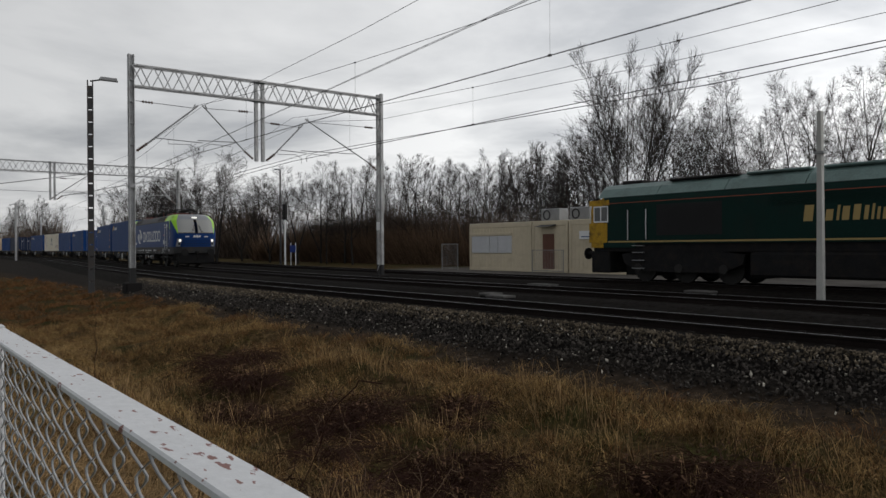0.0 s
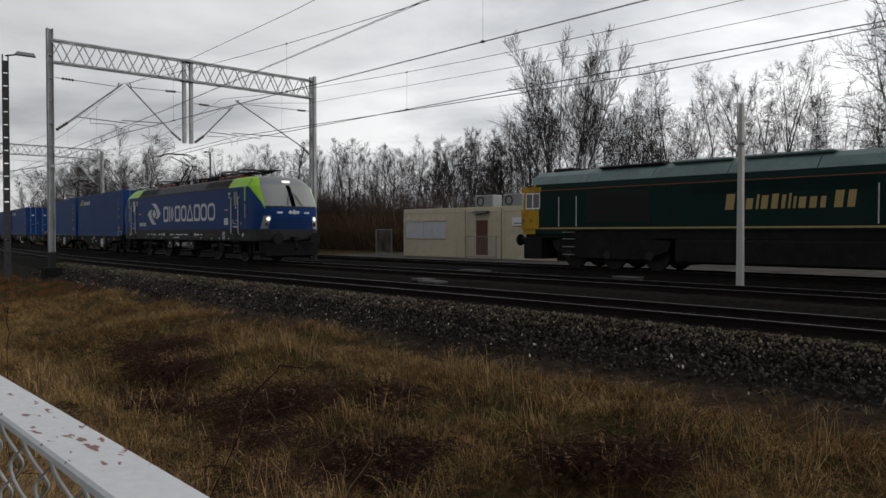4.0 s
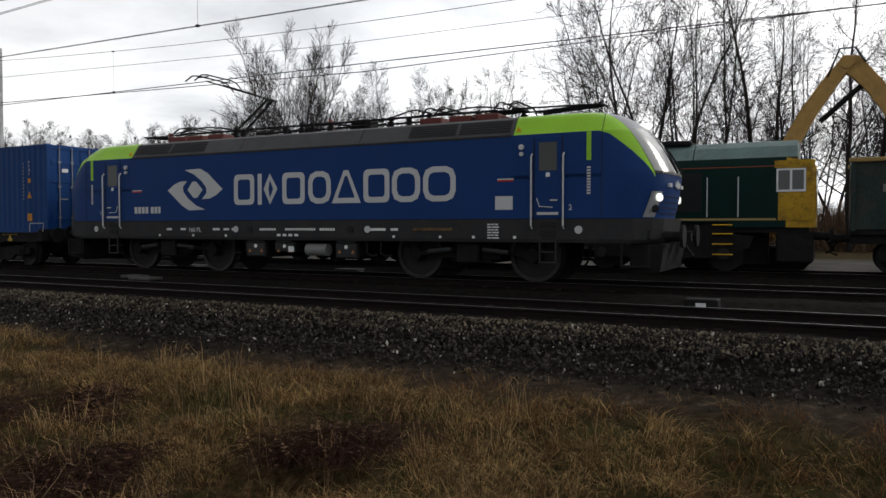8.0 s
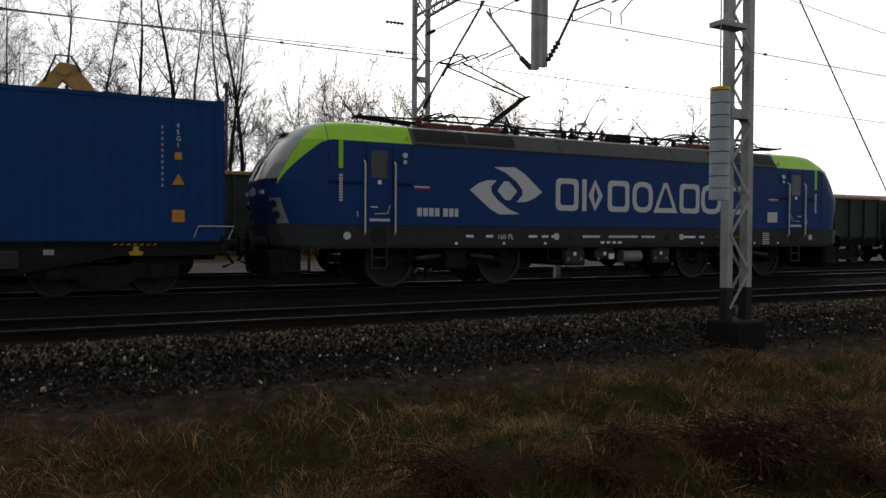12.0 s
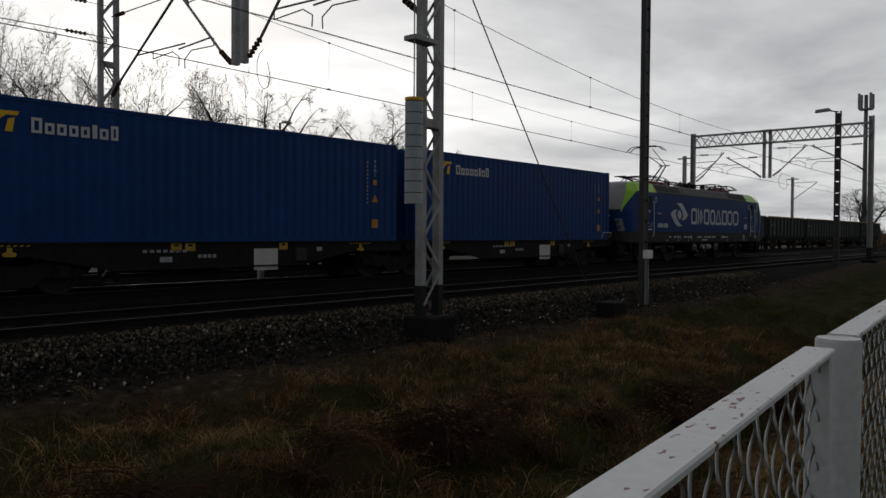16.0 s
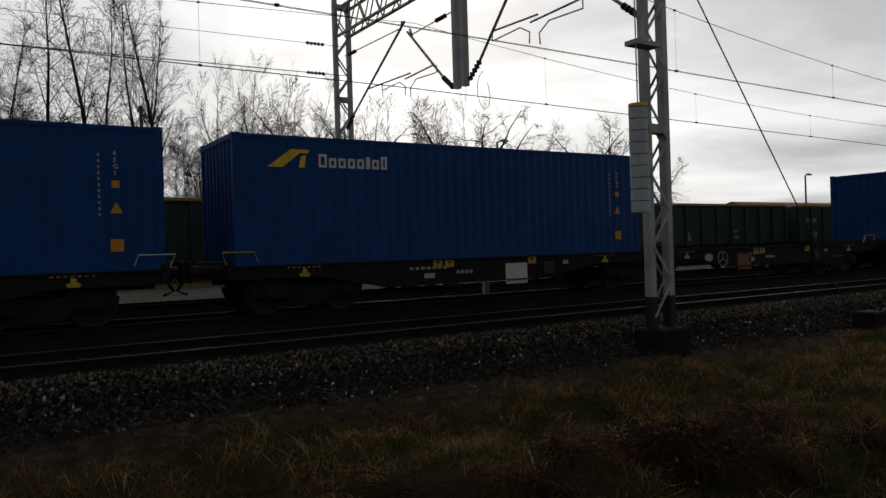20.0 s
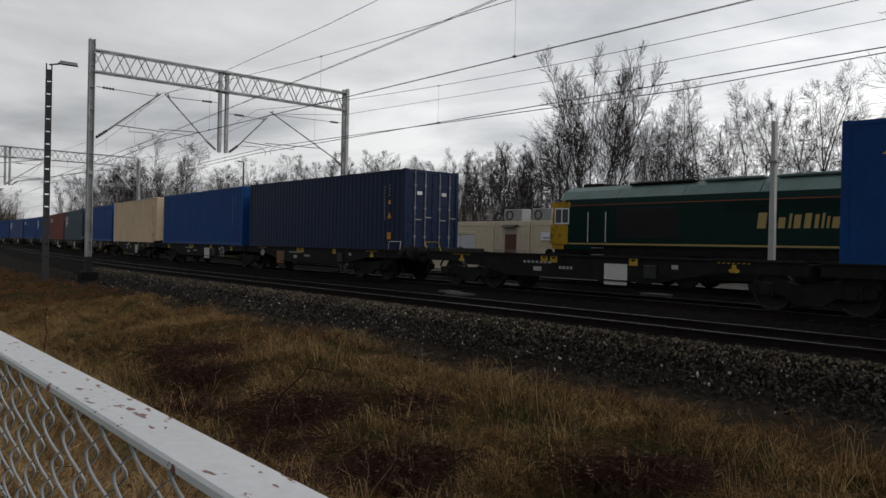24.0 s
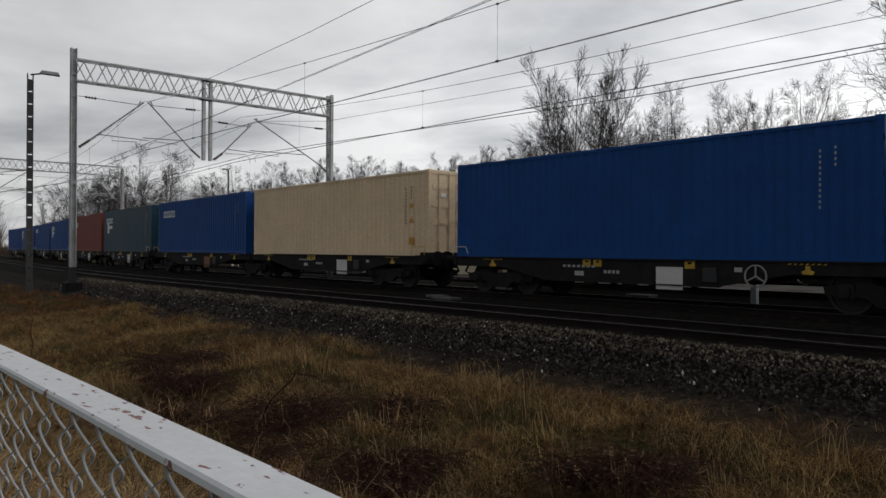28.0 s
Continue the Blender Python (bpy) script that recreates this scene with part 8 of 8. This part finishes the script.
scrub("thicket", "tall grey-brown leafless thicket between the trees", 44000, thicket_floor, 5.6, 0.026, mat("grey_brown_thicket", (0.085, 0.064, 0.05), 0.95, 0, 0.3, 0.3, 6, per_island=0.4, spec=0.05), 0.16)

EVERGREEN = mat("dark_evergreen", (0.028, 0.026, 0.017), 0.95, 0, 0.4, 1.5, 8, per_island=0.4, spec=0.1)


def evergreen(x, y, rx, ry, h, count):
    """A dense clipped-looking bush: lumpy core and many small leaf sprays on it."""
    b = thing("evergreen_bush", "dark dense evergreen bush beyond the lawn", "bush", "evergreen bushes", at=pose(x, y, -0.3))
    vs, fs = [], []
    n, m = 18, 9
    lump = lambda u: 1 + 0.16 * noise.noise((u[0] * 1.7 + x, u[1] * 1.7 + y, u[2] * 1.7)) + 0.1 * noise.noise((u[0] * 4 + x, u[1] * 4, u[2] * 4))
    at_ = lambda u, k: (u[0] * rx * k, u[1] * ry * k, (u[2] * 0.55 + 0.45) * h * k)
    for j in range(m + 1):
        for i in range(n):
            th, ph = 2 * math.pi * i / n, math.pi * j / m
            u = (math.cos(th) * math.sin(ph), math.sin(th) * math.sin(ph), -math.cos(ph))
            vs.append(at_(u, 0.9 * lump(u)))
    fs = [(j * n + i, j * n + (i + 1) % n, (j + 1) * n + (i + 1) % n, (j + 1) * n + i) for j in range(m) for i in range(n)]
    part("core", big_mesh("core", vs, fs, EVERGREEN), EVERGREEN, b)
    vs = np.zeros((count, 3, 3))
    for i in range(count):
        u = rng.normal(0, 1, 3)
        u /= np.linalg.norm(u)
        p = np.array(at_(u, lump(u) * rng.uniform(0.86, 1.05)))
        vs[i] = p + rng.normal(0, 0.16, (3, 3))
    tagged(part("foliage", big_mesh("foliage", vs.reshape(-1, 3).tolist(), [(3 * i, 3 * i + 1, 3 * i + 2) for i in range(count)], EVERGREEN), EVERGREEN, b), kind="stuff")


for x, y, rx, ry, h, n in ((67, 6.6, 2.6, 2.4, 5.6, 3000), (66, 3.2, 2.8, 3.0, 6.8, 4000), (67, -1.2, 2.8, 3.2, 7.2, 3500), (68, -6.0, 3.0, 3.4, 6.4, 2500), (72, 8.4, 2.2, 1.6, 3.6, 1800)):
    evergreen(x, y, rx, ry, h, n)


def far_wood():
    return rng.uniform(110, 330), rng.uniform(26, 110), -0.3, rng.uniform(0.6, 1.3)


def west_wood():
    az = rng.uniform(66, 84)
    y = rng.uniform(42, 52)
    return -y * math.tan(radians(az)), y, -0.3, rng.uniform(0.3, 1.1) * (1.0 if az < 76.5 else 0.35 if az < 79.5 else 1.5)


scrub("west_wood", "distant grey-brown wood beyond the curve of the line", 16000, west_wood, 9.0, 0.1, mat("grey_brown_thicket", (0.085, 0.064, 0.05), 0.95), 0.25)
scrub("far_scrub", "low distant brown scrub along the line", 9000, far_wood, 3.6, 0.16, SCRUB, 0.45)

# ---------------------------------------------------------------- grass, brambles
def blades(name, label, count, place, material, width=0.004, bend=1.0):
    """Grass blades: bent slivers of two pieces, in one mesh."""
    vs = np.zeros((count, 5, 3))
    for i in range(count):
        x, y, h, dirx, diry = place()
        z = ground_z(x, y) - 0.01
        a = rng.uniform(0, 6.28)
        s = np.array((math.cos(a), math.sin(a), 0)) * width * rng.uniform(0.6, 1.4)
        lean = np.array((dirx + rng.normal(0, 0.6), diry + rng.normal(0, 0.6), 0)) * h * bend
        p = np.array((x, y, z))
        mid = p + lean * 0.35 + np.array((0, 0, h * 0.62))
        tip = p + lean + np.array((0, 0, h * rng.uniform(0.35, 1.0)))
        vs[i] = (p - s, p + s, mid + s * 0.75, mid - s * 0.75, tip)
    fs = []
    for i in range(count):
        k = 5 * i
        fs += [(k, k + 1, k + 2, k + 3), (k + 3, k + 2, k + 4)]
    ob = new(name, big_mesh(name, vs.reshape(-1, 3).tolist(), fs, material))
    return tagged(ob, label, "grass", kind="stuff")


DRY = mat("dry_straw_grass", (0.228, 0.150, 0.066), 0.9, 0, 0.4, 1.1, 6, per_island=0.95, spec=0.04)
RED_DRY = mat("russet_dead_grass", (0.135, 0.07, 0.03), 0.9, 0, 0.4, 1.1, 4, per_island=0.5, spec=0.04)
STRAW = mat("pale_straw", (0.24, 0.16, 0.08), 0.9, 0, 0.4, 1.1, 6, per_island=0.95, spec=0.04)
GREENG = mat("dull_green_grass", (0.076, 0.074, 0.025), 0.9, 0, 0.25, 0.7, 4, per_island=0.5, spec=0.04)


def clump(x0, x1, y0, y1, h, keep):
    state = {"n": 0}

    def f():
        if state["n"] <= 0:
            for _ in range(40):
                # nearer the camera the turf is drawn more densely
                x, y = rng.uniform(x0, x1), y0 + (y1 - y0) * rng.random()
                if keep(x, y) > rng.random():
                    break
            state.update(n=int(rng.integers(8, 22)), x=x, y=y, dx=rng.normal(0, 0.45), dy=rng.normal(-0.1, 0.45), h=h * rng.uniform(0.55, 1.3))
        state["n"] -= 1
        return state["x"] + rng.normal(0, 0.07), min(9.2, state["y"] + rng.normal(0, 0.07)), state["h"] * rng.uniform(0.5, 1.15), state["dx"], state["dy"]
    return f


def patch(x, y, s, k):
    return noise.noise((x * s, y * s, k)) * 0.5 + 0.5


# centres and radii of the large bramble mounds in the ditch
MOUNDS = ((-15.0, 6.0, 1.1), (-12.6, 5.2, 1.0), (-9.2, 5.5, 1.2), (-6.8, 4.9, 0.9), (-4.4, 6.1, 0.9), (-10.8, 4.4, 0.8), (-7.9, 6.2, 0.7), (-1.2, 3.9, 0.6), (6.4, 5.2, 0.9), (10.2, 4.2, 1.1), (12.6, 3.8, 1.0))


def hollow_here(x, y):
    """Bare hollows between the tussocks and under the brambles; the ground colour supplies their shade."""
    if any(math.hypot(x - a, (y - b) * 1.2) < r for a, b, r in MOUNDS):
        return 0.12
    return 1.0 if patch(x, y, 1.1, 9) > 0.4 else 0.08


def strip_edge(x, y):
    return 1.0 if y < 8.2 + 0.7 * noise.noise((x * 0.6, y, 2)) else 0.04


blades("dry_grass", "pale dry winter grass on the bank", 190000, clump(-28, 16, 1.0, 9.0, 0.21, lambda x, y: patch(x, y, 0.5, 1) * hollow_here(x, y) * strip_edge(x, y) * (1.0 if x < -1 else 0.3)), DRY, 0.0026, 1.5)
blades("russet_grass", "russet dead stalks over the ditch", 100000, clump(-30, 18, 1.0, 8.4, 0.19, lambda x, y: (1 - patch(x, y, 0.5, 1)) * hollow_here(x, y) * 1.0), RED_DRY, 0.0026, 1.4)
blades("green_grass", "dull green winter grass", 90000, clump(-6, 24, 0.7, 9.0, 0.12, lambda x, y: min(1.0, max(0.05, (x + 3) / 5)) * patch(x, y, 0.7, 4) * strip_edge(x, y)), GREENG)
blades("moss_grass", "short olive moss and grass between the tussocks", 60000, clump(-18, 8, 1.2, 8.8, 0.07, lambda x, y: patch(x, y, 0.9, 12) * strip_edge(x, y)), mat("olive_moss_grass", (0.07, 0.066, 0.02), 0.9, 0, 0.3, 1.2, 6, per_island=0.5, spec=0.04), 0.003, 1.6)
blades("lawn", "short green lawn behind the fence", 40000, lambda: (2.2 + 22 * rng.random() ** 1.6, rng.uniform(-2.6, 0.6), 0.07, 0, 0), mat("lawn_green", (0.07, 0.105, 0.024), 0.9, 0, 0.2, 0.7, 4, per_island=0.4, spec=0.04), 0.004)
blades("verge_grass", "rough russet grass on the far bank", 30000, clump(-60, -26, 2.0, 8.6, 0.2, lambda x, y: 0.8), RED_DRY, 0.007)
blades("tall_stalk", "single pale tall dry stalks", 4000, clump(-16, -1.5, 2.0, 7.6, 0.55, lambda x, y: patch(x, y, 0.8, 6) ** 2), STRAW, 0.003, 0.5)
blades("straw_grass", "long pale straw beside the fence and along the ditch", 26000, clump(-9, 1.8, 0.8, 2.4, 0.34, lambda x, y: patch(x, y, 0.9, 21) ** 2), STRAW, 0.0028, 1.6)
blades("ditch_straw", "flattened straw along the bottom of the ditch", 14000, clump(1.5, 16, 2.3, 3.3, 0.16, lambda x, y: patch(x, y, 0.7, 23)), STRAW, 0.003, 1.8)

BRAMBLE = mat("dead_bramble", (0.045, 0.024, 0.018), 0.9, 0, 0.3, 4, 20, spec=0.04)


DEAD_LEAF = mat("shrivelled_leaf", (0.09, 0.052, 0.032), 0.9, 0, 0.3, 4, 20, per_island=0.6, spec=0.04)


def bramble(x, y, seed, n, size, label, leaves=0):
    rr = random.Random(seed)
    b = thing("bramble_bush", label, "bush", "dead brambles", at=pose(x, y, ground_z(x, y)))
    s = Shape()
    for k in range(n):
        a = rr.uniform(0, 6.28)
        l = size * rr.uniform(0.5, 1.2)
        p = Vector((rr.uniform(-0.3, 0.3) * size, rr.uniform(-0.3, 0.3) * size, -0.05))
        d = Vector((math.cos(a) * 0.6, math.sin(a) * 0.6, 1.0)).normalized()
        for i in range(6):
            q = p + d * (l / 6)
            s.tube(p, q, 0.005 * (1 - i * 0.12), 3, caps=False)
            if i > 1 and rr.random() < 0.5:
                t2 = (d + Vector((rr.uniform(-1, 1), rr.uniform(-1, 1), rr.uniform(-0.4, 0.6)))).normalized()
                s.tube(q, q + t2 * l * 0.22, 0.0025, 3, caps=False)
            p = q
            d = (d + Vector((math.cos(a) * 0.22, math.sin(a) * 0.22, -0.33)) + Vector((rr.uniform(-1, 1), rr.uniform(-1, 1), rr.uniform(-1, 1))) * 0.18).normalized()
    part("tangle", s, BRAMBLE, b)
    lv = Shape()
    for k in range(leaves):
        a, q = rr.uniform(0, 6.28), size * 0.75 * math.sqrt(rr.random())
        c = Vector((math.cos(a) * q, math.sin(a) * q, rr.uniform(0.0, 0.55) * size * (1 - (q / size) ** 2)))
        t = Vector((rr.uniform(-1, 1), rr.uniform(-1, 1), rr.uniform(-0.8, 0.3))).normalized() * rr.uniform(0.025, 0.05)
        u = t.cross(Vector((rr.uniform(-1, 1), rr.uniform(-1, 1), 1))).normalized() * 0.014
        lv.add([(c - t)[:], (c + u)[:], (c + t * 0.9 + Vector((0, 0, 0.012)))[:], (c - u)[:]], [(0, 1, 2, 3)])
    if leaves:
        tagged(part("dead_leaves", lv, DEAD_LEAF, b, "shrivelled dark brown leaves"), kind="stuff")


bl = random.Random(3)
for i in range(46):
    x = bl.uniform(-13, 9)
    y = bl.uniform(2.2, 5.6)
    bramble(x, y, i, bl.randint(90, 150), bl.uniform(0.4, 0.85), "tangled dead bramble stems on the ditch bank")
for i, (x, y, r) in enumerate(MOUNDS):
    for k in range(3):
        bramble(x + bl.uniform(-0.45, 0.45) * r, y + bl.uniform(-0.35, 0.35) * r, 100 + i * 5 + k, 170, r * bl.uniform(0.7, 0.95), "dark mound of dead brambles with withered leaves", 160)
# long arching thorn shoots and upright dead stalks
SHOOTS = [(-11.1, 2.4, -10.7, 2.35, 1.3), (-5.3, 2.4, -3.95, 2.4, 1.5), (3.6, 2.0, 5.2, 2.9, 0.9), (2.9, 2.2, 4.3, 2.1, 0.8), (5.2, 0.7, 5.0, 0.48, 0.62), (6.3, 0.8, 6.0, 0.52, 0.7), (4.3, 0.62, 4.2, 0.46, 0.4)]
for i in range(46):
    x, y = bl.uniform(-7.5, -0.5), bl.uniform(1.3, 3.6)
    SHOOTS.append((x, y, x + bl.uniform(-0.5, 0.5), y + bl.uniform(-0.4, 0.4), bl.uniform(0.45, 1.0)))
for i in range(40):
    x, y = bl.uniform(1.6, 6.0), bl.uniform(1.5, 3.0)
    a = bl.uniform(-0.7, 0.7)
    l = bl.uniform(0.7, 1.6)
    SHOOTS.append((x, y, x + l * math.cos(a), y + l * math.sin(a) * 0.7, bl.uniform(0.15, 0.55)))
PALE_STEM = mat("pale_dead_stem", (0.17, 0.115, 0.075), 0.9, 0, 0.3, 4, 20, spec=0.04)
for i, (x, y, tx, ty, h) in enumerate(SHOOTS):
    st = thing("thorn_shoot", "single arching thorny bramble shoot", "plant", "thorn shoots", at=pose(x, y, ground_z(x, y)))
    pts = []
    for k in range(9):
        u = k / 8
        pts.append(Vector(((tx - x) * u, (ty - y) * u, h * (1 - (1 - u) ** 2))) + Vector((noise.noise((u * 5, x, 1)), noise.noise((u * 5, x, 2)), noise.noise((u * 5, x, 3)))) * 0.09)
    s = Shape().path(pts, 0.0045 if i < 7 else 0.0028, 5)
    for a, b in zip(pts[1:], pts[2:]):
        m_ = (a + b) / 2
        s.tube(m_, m_ + Vector((0.02, 0.0, 0.02)), 0.003, 4, 0.0005)
        if i >= 7 and bl.random() < 0.5:
            s.tube(a, a + Vector((bl.uniform(-0.12, 0.12), bl.uniform(-0.12, 0.12), 0.12)), 0.002, 4, 0.0008)
    part("stem", s, BRAMBLE if i < 7 or i > 52 or i % 3 == 0 else PALE_STEM, st)

motions()
